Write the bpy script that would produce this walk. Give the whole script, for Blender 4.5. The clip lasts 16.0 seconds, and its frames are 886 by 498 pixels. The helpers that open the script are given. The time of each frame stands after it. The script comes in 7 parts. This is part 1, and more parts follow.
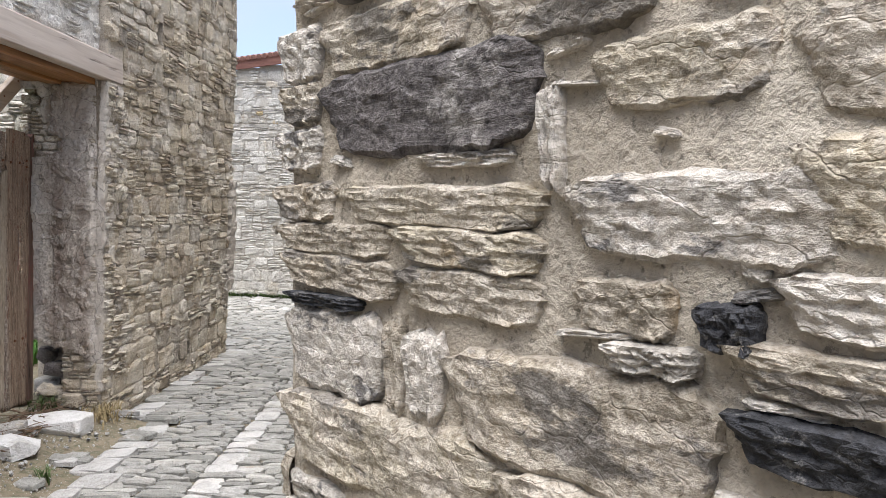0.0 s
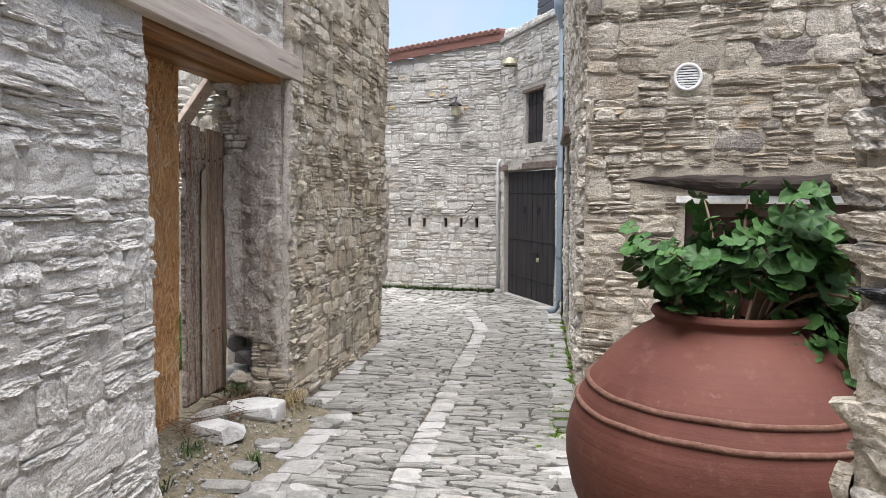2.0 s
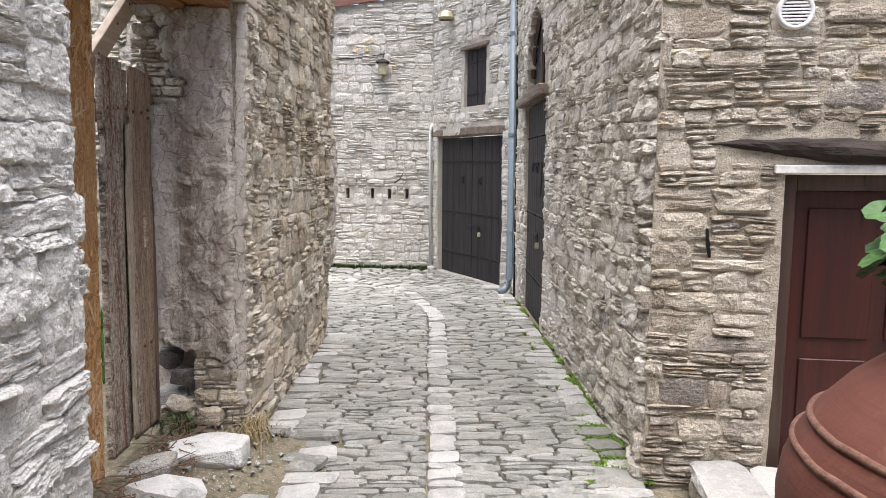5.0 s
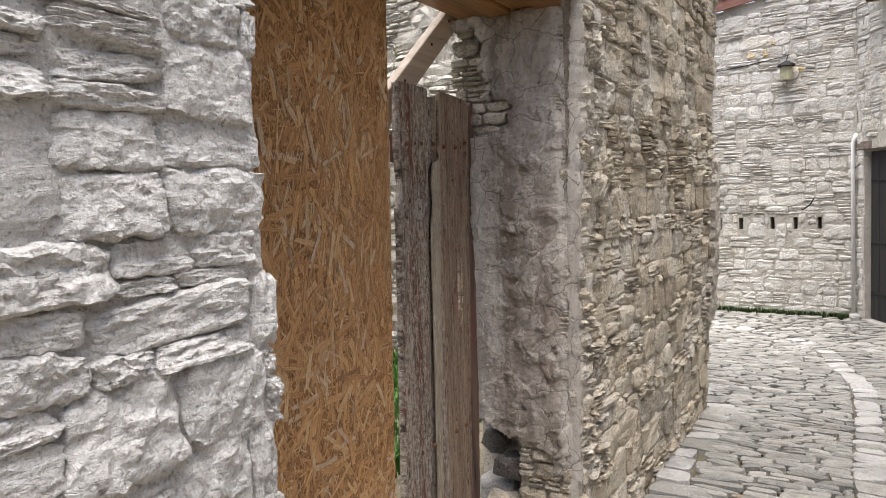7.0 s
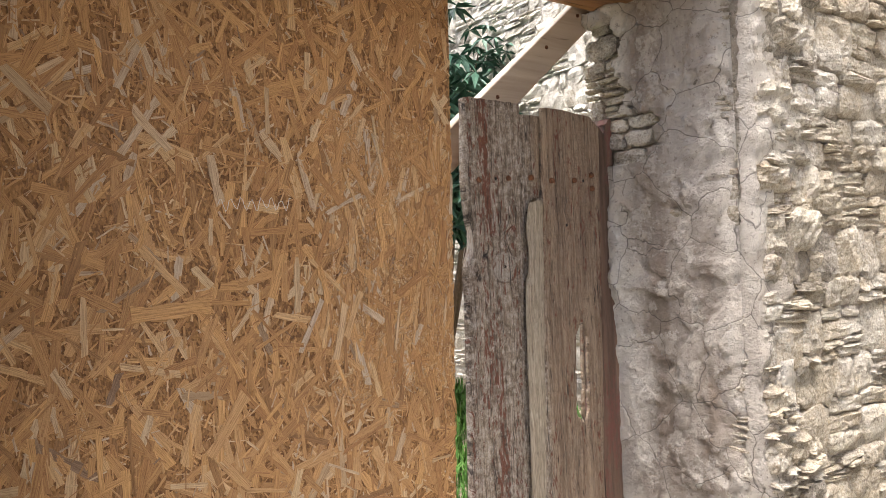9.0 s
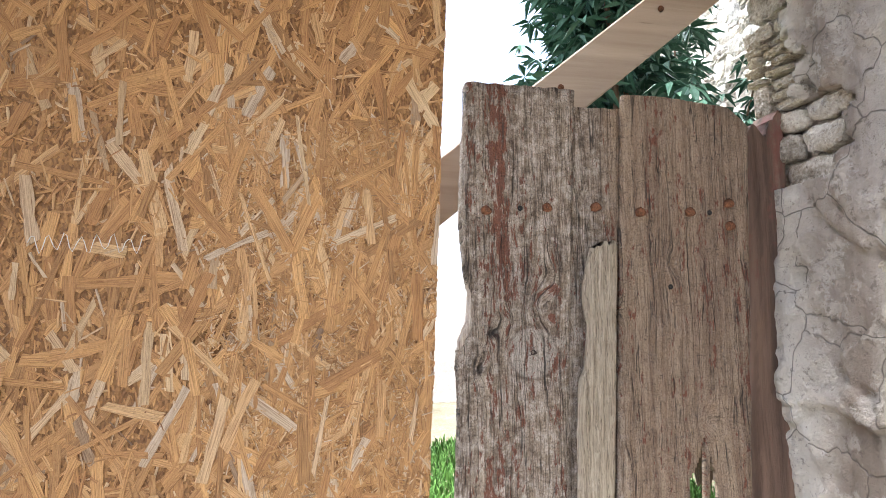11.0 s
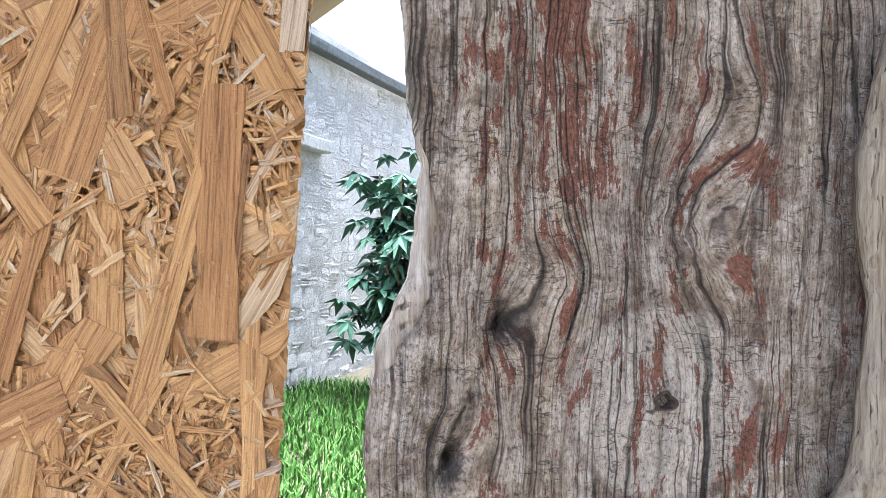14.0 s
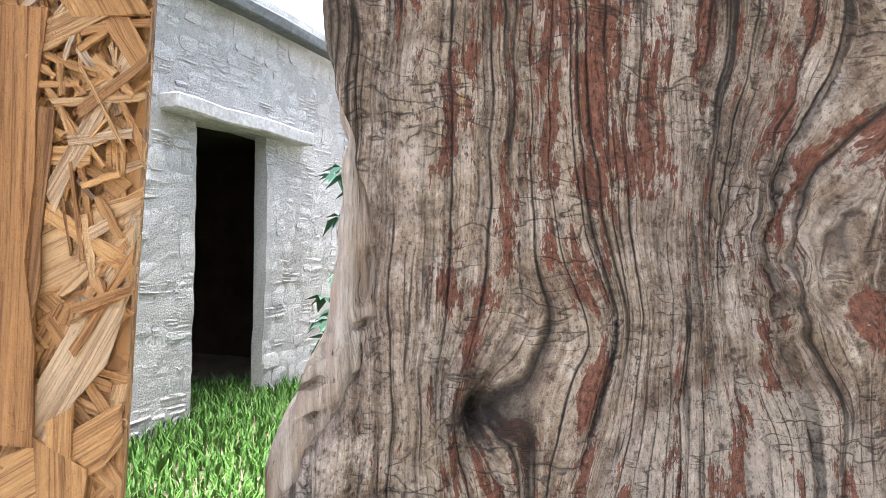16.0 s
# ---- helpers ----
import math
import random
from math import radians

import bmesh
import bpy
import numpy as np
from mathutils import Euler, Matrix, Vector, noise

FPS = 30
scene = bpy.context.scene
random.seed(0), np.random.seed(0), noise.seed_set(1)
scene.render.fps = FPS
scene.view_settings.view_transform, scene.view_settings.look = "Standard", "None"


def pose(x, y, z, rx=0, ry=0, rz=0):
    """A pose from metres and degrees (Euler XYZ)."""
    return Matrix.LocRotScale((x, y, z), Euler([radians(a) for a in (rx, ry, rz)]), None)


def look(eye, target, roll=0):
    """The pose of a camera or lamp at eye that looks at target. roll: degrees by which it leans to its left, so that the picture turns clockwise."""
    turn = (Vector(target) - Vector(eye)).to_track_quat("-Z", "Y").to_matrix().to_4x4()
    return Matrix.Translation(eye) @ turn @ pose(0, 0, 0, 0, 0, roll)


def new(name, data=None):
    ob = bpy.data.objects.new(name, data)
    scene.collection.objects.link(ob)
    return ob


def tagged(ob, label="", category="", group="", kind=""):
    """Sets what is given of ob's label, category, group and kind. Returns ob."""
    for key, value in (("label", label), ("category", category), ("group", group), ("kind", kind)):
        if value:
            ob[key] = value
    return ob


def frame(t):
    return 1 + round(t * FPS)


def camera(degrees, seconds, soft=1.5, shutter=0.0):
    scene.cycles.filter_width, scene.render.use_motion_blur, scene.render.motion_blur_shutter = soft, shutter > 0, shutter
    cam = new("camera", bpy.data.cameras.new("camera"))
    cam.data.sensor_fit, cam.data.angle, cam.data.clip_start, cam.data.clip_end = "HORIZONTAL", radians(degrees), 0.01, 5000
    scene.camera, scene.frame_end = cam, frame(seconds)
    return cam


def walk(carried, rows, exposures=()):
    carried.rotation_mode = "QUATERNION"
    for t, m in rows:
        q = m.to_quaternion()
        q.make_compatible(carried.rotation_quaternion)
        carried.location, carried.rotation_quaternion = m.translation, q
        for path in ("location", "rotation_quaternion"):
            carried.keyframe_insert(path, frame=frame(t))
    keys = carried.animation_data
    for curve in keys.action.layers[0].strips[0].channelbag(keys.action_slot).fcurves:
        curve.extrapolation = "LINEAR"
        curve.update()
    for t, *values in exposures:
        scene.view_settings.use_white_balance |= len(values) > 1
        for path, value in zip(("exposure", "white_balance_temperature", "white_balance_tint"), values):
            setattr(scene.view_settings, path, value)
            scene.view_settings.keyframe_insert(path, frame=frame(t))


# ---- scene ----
cam = camera(64.6, 16.0, soft=0.75)
PATH = [
    (0, (-0.079, 0.247, 1.754), (-0.065, 2.243, 1.631), 1.2),
    (0.5, (-0.14, 0.267, 1.761), (-0.356, 2.253, 1.659), 1.4),
    (0.9, (-0.239, 0.273, 1.764), (-0.555, 2.246, 1.666), 1.6),
    (1, (-0.27, 0.275, 1.766), (-0.61, 2.244, 1.666), 1.2),
    (1.2, (-0.339, 0.272, 1.765), (-0.692, 2.237, 1.654), 1.5),
    (1.5, (-0.441, 0.271, 1.762), (-0.783, 2.238, 1.638), 0.6),
    (2, (-0.573, 0.292, 1.746), (-0.854, 2.267, 1.593), 0.1),
    (2.5, (-0.693, 0.385, 1.746), (-0.897, 2.367, 1.575), 0.4),
    (3, (-0.811, 0.501, 1.743), (-0.898, 2.491, 1.565), 1.1),
    (3.2, (-0.852, 0.558, 1.739), (-0.883, 2.55, 1.558), 1.4),
    (5.3, (-1.436, 1.433, 1.734), (-1.396, 3.418, 1.492), 0.4),
    (5.5, (-1.486, 1.54, 1.738), (-1.468, 3.526, 1.503), 0.0),
    (5.8, (-1.513, 1.682, 1.748), (-1.635, 3.666, 1.532), -0.5),
    (6, (-1.506, 1.772, 1.754), (-1.813, 3.738, 1.551), -0.6),
    (6.1, (-1.499, 1.829, 1.749), (-1.899, 3.778, 1.554), -0.5),
    (6.5, (-1.405, 2.027, 1.756), (-2.149, 3.875, 1.577), -0.7),
    (7, (-1.384, 2.263, 1.769), (-2.386, 3.988, 1.626), -2.3),
    (7.5, (-1.378, 2.468, 1.809), (-2.64, 4.017, 1.726), -3.3),
    (8, (-1.299, 2.695, 1.819), (-2.762, 4.057, 1.777), -2.9),
    (8.5, (-1.266, 2.926, 1.807), (-2.797, 4.212, 1.793), -2.8),
    (9, (-1.335, 3.168, 1.788), (-2.934, 4.37, 1.791), -3.1),
    (9.5, (-1.401, 3.405, 1.796), (-3.12, 4.428, 1.816), -2.8),
    (9.7, (-1.41, 3.516, 1.801), (-3.177, 4.454, 1.834), -2.4),
    (11.8, (-1.867, 4.248, 1.757), (-3.843, 4.436, 2.005), 0.2),
    (12, (-1.924, 4.28, 1.764), (-3.905, 4.448, 1.981), 0.4),
    (12.5, (-2.075, 4.292, 1.773), (-4.063, 4.439, 1.93), 0.4),
    (13, (-2.207, 4.266, 1.781), (-4.194, 4.436, 1.927), 0.2),
    (13.3, (-2.274, 4.262, 1.787), (-4.261, 4.453, 1.907), 0.5),
    (13.5, (-2.322, 4.262, 1.786), (-4.308, 4.477, 1.899), 0.5),
    (14, (-2.445, 4.283, 1.793), (-4.429, 4.533, 1.817), 1.2),
    (14.5, (-2.516, 4.293, 1.781), (-4.498, 4.56, 1.766), 1.6),
    (15, (-2.537, 4.297, 1.794), (-4.516, 4.589, 1.799), 1.3),
    (15.5, (-2.55, 4.304, 1.806), (-4.526, 4.613, 1.808), 1.1),
    (16, (-2.559, 4.309, 1.805), (-4.538, 4.599, 1.81), 0.9),
]
EXPOSURE = [(0, 0.93, 6180, 12), (1.5, 0.82, 6180, 12), (3, 0.94, 6220, 13), (5.5, 1.05, 6320, 14), (6.5, 1.0, 6400, 13), (7, 1.03, 6450, 13), (7.5, 1.17, 6650, 13), (8.5, 1.62, 6700, 13), (9.5, 2.2, 6650, 13), (12, 2.78, 5900, 9), (13.5, 3.02, 5650, 9), (16, 3.0, 6350, 12)]
walk(cam, [(t, look(eye, target, roll)) for t, eye, target, roll in PATH], EXPOSURE)

# ---- light ----
world = bpy.data.worlds.new("sky")
scene.world = world
world.use_nodes = True
wt = world.node_tree
sky = wt.nodes.new("ShaderNodeTexSky")
sky.sky_type, sky.sun_disc = "NISHITA", False
sky.sun_elevation, sky.sun_rotation = radians(70), radians(170)
sky.air_density, sky.dust_density, sky.ozone_density = 1.0, 2.0, 1.5
cloud = wt.nodes.new("ShaderNodeTexNoise")
cloud.inputs["Scale"].default_value, cloud.inputs["Detail"].default_value = 2.2, 7
veil = wt.nodes.new("ShaderNodeValToRGB")
veil.color_ramp.elements[0].position, veil.color_ramp.elements[0].color = 0.40, (0.22, 0.22, 0.22, 1)
veil.color_ramp.elements[1].position, veil.color_ramp.elements[1].color = 0.60, (0.95, 0.95, 0.95, 1)
mixsky = wt.nodes.new("ShaderNodeMix")
mixsky.data_type = "RGBA"
mixsky.inputs["B"].default_value = (2.75, 3.0, 3.6, 1)
wt.links.new(cloud.outputs["Fac"], veil.inputs["Fac"])
wt.links.new(veil.outputs["Color"], mixsky.inputs["Factor"])
wt.links.new(sky.outputs["Color"], mixsky.inputs["A"])
back = wt.nodes["Background"]
back.inputs["Strength"].default_value = 0.15
wt.links.new(mixsky.outputs["Result"], back.inputs["Color"])

sun = new("sun", bpy.data.lights.new("sun", "SUN"))
sun.data.energy, sun.data.angle, sun.data.color = 4.9, radians(60), (1.0, 0.97, 0.93)
sun.matrix_basis = look((-1.45, 2.9, 8.5), (-1.3, 4.5, 0.2))


# ---- node helpers ----
class Shade:
    """A principled material and short ways to add nodes to it."""

    def __init__(self, name, rough=0.85, metal=0.0):
        self.m = bpy.data.materials.new(name)
        self.m.use_nodes = True
        self.t = self.m.node_tree
        self.b = self.t.nodes["Principled BSDF"]
        self.b.inputs["Roughness"].default_value = rough
        self.b.inputs["Metallic"].default_value = metal
        self.p = self.t.nodes.new("ShaderNodeNewGeometry").outputs["Position"]

    def put(self, socket, value):
        if isinstance(value, bpy.types.NodeSocket):
            self.t.links.new(value, socket)
        else:
            if isinstance(value, (tuple, list)) and len(value) == 3 and len(socket.default_value) == 4:
                value = (*value, 1)
            socket.default_value = value

    def math(self, op, a, b=0.0, clamp=False):
        n = self.t.nodes.new("ShaderNodeMath")
        n.operation, n.use_clamp = op, clamp
        self.put(n.inputs[0], a), self.put(n.inputs[1], b)
        return n.outputs[0]

    def scaled(self, v, by):
        n = self.t.nodes.new("ShaderNodeVectorMath")
        n.operation = "MULTIPLY"
        self.put(n.inputs[0], v), self.put(n.inputs[1], by)
        return n.outputs[0]

    def added(self, a, b):
        n = self.t.nodes.new("ShaderNodeVectorMath")
        n.operation = "ADD"
        self.put(n.inputs[0], a), self.put(n.inputs[1], b)
        return n.outputs[0]

    def noise(self, scale=5.0, detail=5.0, rough=0.55, vec=None, by=None, color=False, warp=0.0):
        n = self.t.nodes.new("ShaderNodeTexNoise")
        v = self.p if vec is None else vec
        if by is not None:
            v = self.scaled(v, by)
        self.put(n.inputs["Vector"], v)
        n.inputs["Scale"].default_value, n.inputs["Detail"].default_value = scale, detail
        n.inputs["Roughness"].default_value, n.inputs["Distortion"].default_value = rough, warp
        return n.outputs["Color" if color else "Fac"]

    def voronoi(self, scale=5.0, vec=None, by=None, feature="F1", out="Distance"):
        n = self.t.nodes.new("ShaderNodeTexVoronoi")
        n.feature = feature
        v = self.p if vec is None else vec
        if by is not None:
            v = self.scaled(v, by)
        self.put(n.inputs["Vector"], v)
        n.inputs["Scale"].default_value = scale
        return n.outputs[out]

    def ramp(self, fac, stops, hard=False):
        n = self.t.nodes.new("ShaderNodeValToRGB")
        r = n.color_ramp
        r.interpolation = "CONSTANT" if hard else "LINEAR"
        while len(r.elements) < len(stops):
            r.elements.new(0.5)
        for e, (at, c) in zip(r.elements, stops):
            e.position = at
            e.color = (c, c, c, 1) if isinstance(c, (int, float)) else (*c, 1)
        self.put(n.inputs["Fac"], fac)
        return n.outputs["Color"]

    def mix(self, fac, a, b, how="MIX"):
        n = self.t.nodes.new("ShaderNodeMix")
        n.data_type, n.blend_type = "RGBA", how
        self.put(n.inputs["Factor"], fac), self.put(n.inputs["A"], a), self.put(n.inputs["B"], b)
        return n.outputs["Result"]

    def chance(self):
        """A number of its own for each piece, alone or joined with others."""
        o = self.t.nodes.new("ShaderNodeObjectInfo").outputs["Random"]
        i = self.t.nodes.new("ShaderNodeNewGeometry").outputs["Random Per Island"]
        return self.math("FRACT", self.math("ADD", o, i))

    def color(self, c):
        self.put(self.b.inputs["Base Color"], c)
        return self

    def rough(self, r):
        self.put(self.b.inputs["Roughness"], r)
        return self

    def bump(self, *heights):
        """Heights as pairs of a value and its depth in metres."""
        total = None
        for h, depth in heights:
            h = self.math("MULTIPLY", h, depth)
            total = h if total is None else self.math("ADD", total, h)
        n = self.t.nodes.new("ShaderNodeBump")
        n.inputs["Distance"].default_value, n.inputs["Strength"].default_value = 1.0, 1.0
        self.put(n.inputs["Height"], total)
        self.put(self.b.inputs["Normal"], n.outputs["Normal"])
        return self


def stone_mat(name, palette, lime=0.5, lime_color=(0.62, 0.59, 0.54), strata=0.004, lime_scale=3.0, ochre=0.12, speck=0.65, char=0.0, grain=0.7):
    """Slaty rubble stone: its own tone a piece, layered streaks, ochre stains and a coat of old lime."""
    s = Shade(name, 0.88)
    r = s.chance()
    tone = s.ramp(r, [(i / max(1, len(palette) - 1), c) for i, c in enumerate(palette)])
    shift = s.scaled(s.added(s.p, (0, 0, 0)), (1, 1, 1))
    n = s.t.nodes.new("ShaderNodeCombineXYZ")
    s.put(n.inputs[0], s.math("MULTIPLY", r, 37.0)), s.put(n.inputs[2], s.math("MULTIPLY", r, 11.0))
    q = s.added(shift, n.outputs[0])
    layer = s.noise(1.0, 7, 0.7, q, (7, 7, 42), warp=0.8)
    blot = s.noise(9.0, 6, 0.6, q)
    fine = s.noise(140.0, 4, 0.7, s.p)
    pit = s.voronoi(85.0, s.p)
    c = s.mix(s.ramp(layer, [(0.34, 0.6), (0.52, 0.0)]), tone, s.mix(1.0, tone, (0.55, 0.53, 0.52), "MULTIPLY"))
    c = s.mix(s.ramp(blot, [(0.52, 0.0), (0.72, 0.55)]), c, s.mix(1.0, tone, (1.35, 1.3, 1.22), "MULTIPLY"))
    rust = s.noise(4.0, 4, 0.6, q)
    c = s.mix(s.math("MULTIPLY", s.ramp(rust, [(0.62, 0.0), (0.74, 1.0)]), ochre * 4, True), c, (0.36, 0.23, 0.09))
    cover = s.noise(lime_scale, 7, 0.68, s.p)
    grit = s.noise(34.0, 5, 0.7, s.p)
    c = s.mix(s.ramp(s.math("ADD", cover, s.math("MULTIPLY", grit, 0.35)), [(0.86 - lime * 0.5, 0.0), (1.0 - lime * 0.5, 0.92)]), c, lime_color)
    c = s.mix(grain, c, s.ramp(fine, [(0.34, 0.10), (0.66, 0.92)]), "SOFT_LIGHT")
    seam = s.voronoi(9.0, s.added(s.scaled(s.p, (1, 1, 2.2)), s.scaled(s.noise(14, 4, 0.6, color=True), (0.12, 0.12, 0.12))), feature="DISTANCE_TO_EDGE")
    seam = s.ramp(seam, [(0.0, 1.0), (0.02, 0.0)])
    c = s.mix(s.math("MULTIPLY", seam, s.math("MULTIPLY", s.ramp(blot, [(0.46, 0.0), (0.62, 1.0)]), 0.22)), c, (0.10, 0.085, 0.07))
    fleck = s.noise(70.0, 6, 0.75, q)
    c = s.mix(s.ramp(fleck, [(0.38, 0.95 * speck), (0.455, 0.0)]), c, s.mix(1.0, c, (0.35, 0.33, 0.32), "MULTIPLY"))
    c = s.mix(s.ramp(fleck, [(0.58, 0.0), (0.66, 0.6 * speck)]), c, lime_color)
    dark = s.noise(1.1, 5, 0.6, s.p)
    c = s.mix(s.ramp(dark, [(0.55, 0.0), (0.78, 0.35)]), c, (0.13, 0.12, 0.11))
    if char:
        near_black = s.math("ADD", s.noise(7.0, 5, 0.6, q, (1, 1, 2.4)), s.math("MULTIPLY", grit, 0.18))
        c = s.mix(s.ramp(near_black, [(0.66, 0.0), (0.69, char)]), c, (0.055, 0.054, 0.058))
    s.color(c)
    s.bump((layer, strata * 2.0), (blot, 0.012), (fine, 0.0024), (pit, 0.0026), (grit, 0.011), (seam, -0.0015), (fleck, 0.007))
    return s.m


def mortar_mat(name, a, b, rough=0.95):
    s = Shade(name, rough)
    big, grit, fine = s.noise(2.5, 6, 0.6), s.noise(38.0, 6, 0.7), s.noise(260.0, 3, 0.7)
    peb = s.voronoi(120.0)
    c = s.mix(s.ramp(big, [(0.35, 0.0), (0.65, 1.0)]), a, b)
    c = s.mix(s.ramp(grit, [(0.5, 0.0), (0.7, 0.55)]), c, tuple(x * 0.55 for x in a))
    c = s.mix(s.ramp(s.noise(95.0, 5, 0.75), [(0.37, 0.8), (0.45, 0.0)]), c, tuple(x * 0.4 for x in a))
    c = s.mix(s.ramp(peb, [(0.12, 0.5), (0.3, 0.0)]), c, tuple(x * 1.15 for x in b))
    s.color(c).bump((big, 0.02), (grit, 0.012), (s.noise(95.0, 5, 0.75), 0.008), (fine, 0.002), (peb, 0.003))
    return s.m


M = {}
M["lime_stone"] = stone_mat("limewashed_stone", [(0.42, 0.395, 0.36), (0.55, 0.515, 0.46), (0.34, 0.32, 0.30), (0.60, 0.56, 0.49), (0.50, 0.475, 0.44)], 0.92, (0.70, 0.67, 0.62), 0.004, ochre=0.05)
M["lime_mortar"] = mortar_mat("lime_mortar", (0.54, 0.505, 0.455), (0.69, 0.66, 0.61))
M["brown_stone"] = stone_mat("brown_rubble_stone", [(0.36, 0.30, 0.225), (0.52, 0.445, 0.335), (0.60, 0.52, 0.395), (0.29, 0.25, 0.20), (0.66, 0.59, 0.47), (0.46, 0.39, 0.29)], 0.40, (0.63, 0.575, 0.49), ochre=0.15)
M["brown_mortar"] = mortar_mat("earth_mortar", (0.43, 0.37, 0.295), (0.62, 0.55, 0.455))
M["grey_stone"] = stone_mat("grey_slate_stone", [(0.30, 0.265, 0.21), (0.50, 0.445, 0.36), (0.40, 0.355, 0.285), (0.63, 0.58, 0.48), (0.24, 0.22, 0.20), (0.56, 0.49, 0.375)], 0.58, (0.68, 0.635, 0.56), ochre=0.16)
M["front_stone"] = stone_mat("ochre_grey_slate_stone", [(0.26, 0.215, 0.16), (0.42, 0.355, 0.27), (0.32, 0.275, 0.215), (0.51, 0.45, 0.355), (0.22, 0.19, 0.165), (0.46, 0.375, 0.26)], 0.46, (0.57, 0.51, 0.42), ochre=0.22)
M["front_mortar"] = mortar_mat("brown_sandy_mortar", (0.40, 0.345, 0.265), (0.56, 0.495, 0.395))
M["grey_mortar"] = mortar_mat("sandy_mortar", (0.44, 0.39, 0.32), (0.63, 0.57, 0.48))
M["pale_stone"] = stone_mat("pale_stone", [(0.42, 0.39, 0.34), (0.52, 0.485, 0.43), (0.35, 0.325, 0.29), (0.58, 0.545, 0.48), (0.50, 0.44, 0.35)], 0.62, (0.61, 0.585, 0.53), ochre=0.14)
M["pale_mortar"] = mortar_mat("pale_mortar", (0.40, 0.365, 0.31), (0.54, 0.505, 0.44))
M["pier_slate"] = stone_mat("pier_slate", [(0.37, 0.32, 0.25), (0.45, 0.39, 0.30), (0.52, 0.455, 0.345)], 0.48, (0.60, 0.53, 0.435), 0.003, 9.0, 0.26, 0.65, 0.6)
M["pier_dark"] = stone_mat("pier_dark_slate", [(0.13, 0.115, 0.11), (0.17, 0.15, 0.14)], 0.2, (0.42, 0.39, 0.35), 0.005, 9.0, 0.1, 0.8)
M["pier_pale"] = stone_mat("pier_pale_stone", [(0.46, 0.425, 0.37), (0.55, 0.51, 0.445)], 0.55, (0.66, 0.60, 0.52), 0.003, 9.0, 0.12, 0.65, 0.75)
M["pier_black"] = stone_mat("pier_black_stone", [(0.035, 0.036, 0.04), (0.05, 0.05, 0.055)], 0.12, (0.40, 0.38, 0.35), 0.004, 9.0, 0.02, 0.8)
M["pier_mortar"] = mortar_mat("pier_mortar", (0.54, 0.465, 0.36), (0.66, 0.59, 0.48))
# very dark brown: the shade inside the barn is put into this colour
M["near_black"] = mortar_mat("barn_inside_shade", (0.045, 0.032, 0.024), (0.085, 0.06, 0.045))
M["white_mortar"] = mortar_mat("white_mortar", (0.34, 0.335, 0.32), (0.43, 0.425, 0.41))
M["cobble"] = stone_mat("paving_slate", [(0.19, 0.187, 0.165), (0.32, 0.312, 0.28), (0.235, 0.23, 0.205), (0.40, 0.385, 0.345), (0.215, 0.212, 0.195)], 0.28, (0.42, 0.405, 0.375), 0.002, 4.0, 0.08, 0.3, 0.0, 0.3)
M["drain_stone"] = stone_mat("white_paving_stone", [(0.38, 0.37, 0.345), (0.46, 0.445, 0.415), (0.30, 0.29, 0.27)], 0.42, (0.50, 0.485, 0.455), 0.002, 4.0, 0.04, 0.25, 0.0, 0.25)
M["block_stone"] = stone_mat("broken_white_stone", [(0.50, 0.485, 0.45), (0.60, 0.585, 0.55)], 0.6, (0.68, 0.665, 0.635), 0.002, 5.0, 0.05, 0.2, 0.0, 0.2)
M["white_stone"] = stone_mat("whitewashed_stone", [(0.36, 0.35, 0.33), (0.43, 0.42, 0.40), (0.31, 0.30, 0.28)], 0.85, (0.45, 0.445, 0.435), 0.003, ochre=0.03)
M["roof_slate"] = stone_mat("cap_stone", [(0.30, 0.285, 0.26), (0.42, 0.40, 0.36)], 0.3)


def earth_mat():
    s = Shade("earth", 0.95)
    a, g, f, peb = s.noise(1.4, 6, 0.6), s.noise(22, 6, 0.7), s.noise(180, 4, 0.7), s.voronoi(55.0)
    c = s.mix(s.ramp(a, [(0.35, 0.0), (0.65, 1.0)]), (0.125, 0.100, 0.062), (0.235, 0.195, 0.135))
    c = s.mix(s.ramp(g, [(0.46, 0.0), (0.62, 0.8)]), c, (0.085, 0.085, 0.045))
    c = s.mix(s.ramp(peb, [(0.1, 0.8), (0.24, 0.0)]), c, (0.42, 0.39, 0.34))
    s.color(c).bump((a, 0.03), (g, 0.012), (f, 0.003), (peb, 0.006))
    return s.m


M["earth"] = earth_mat()


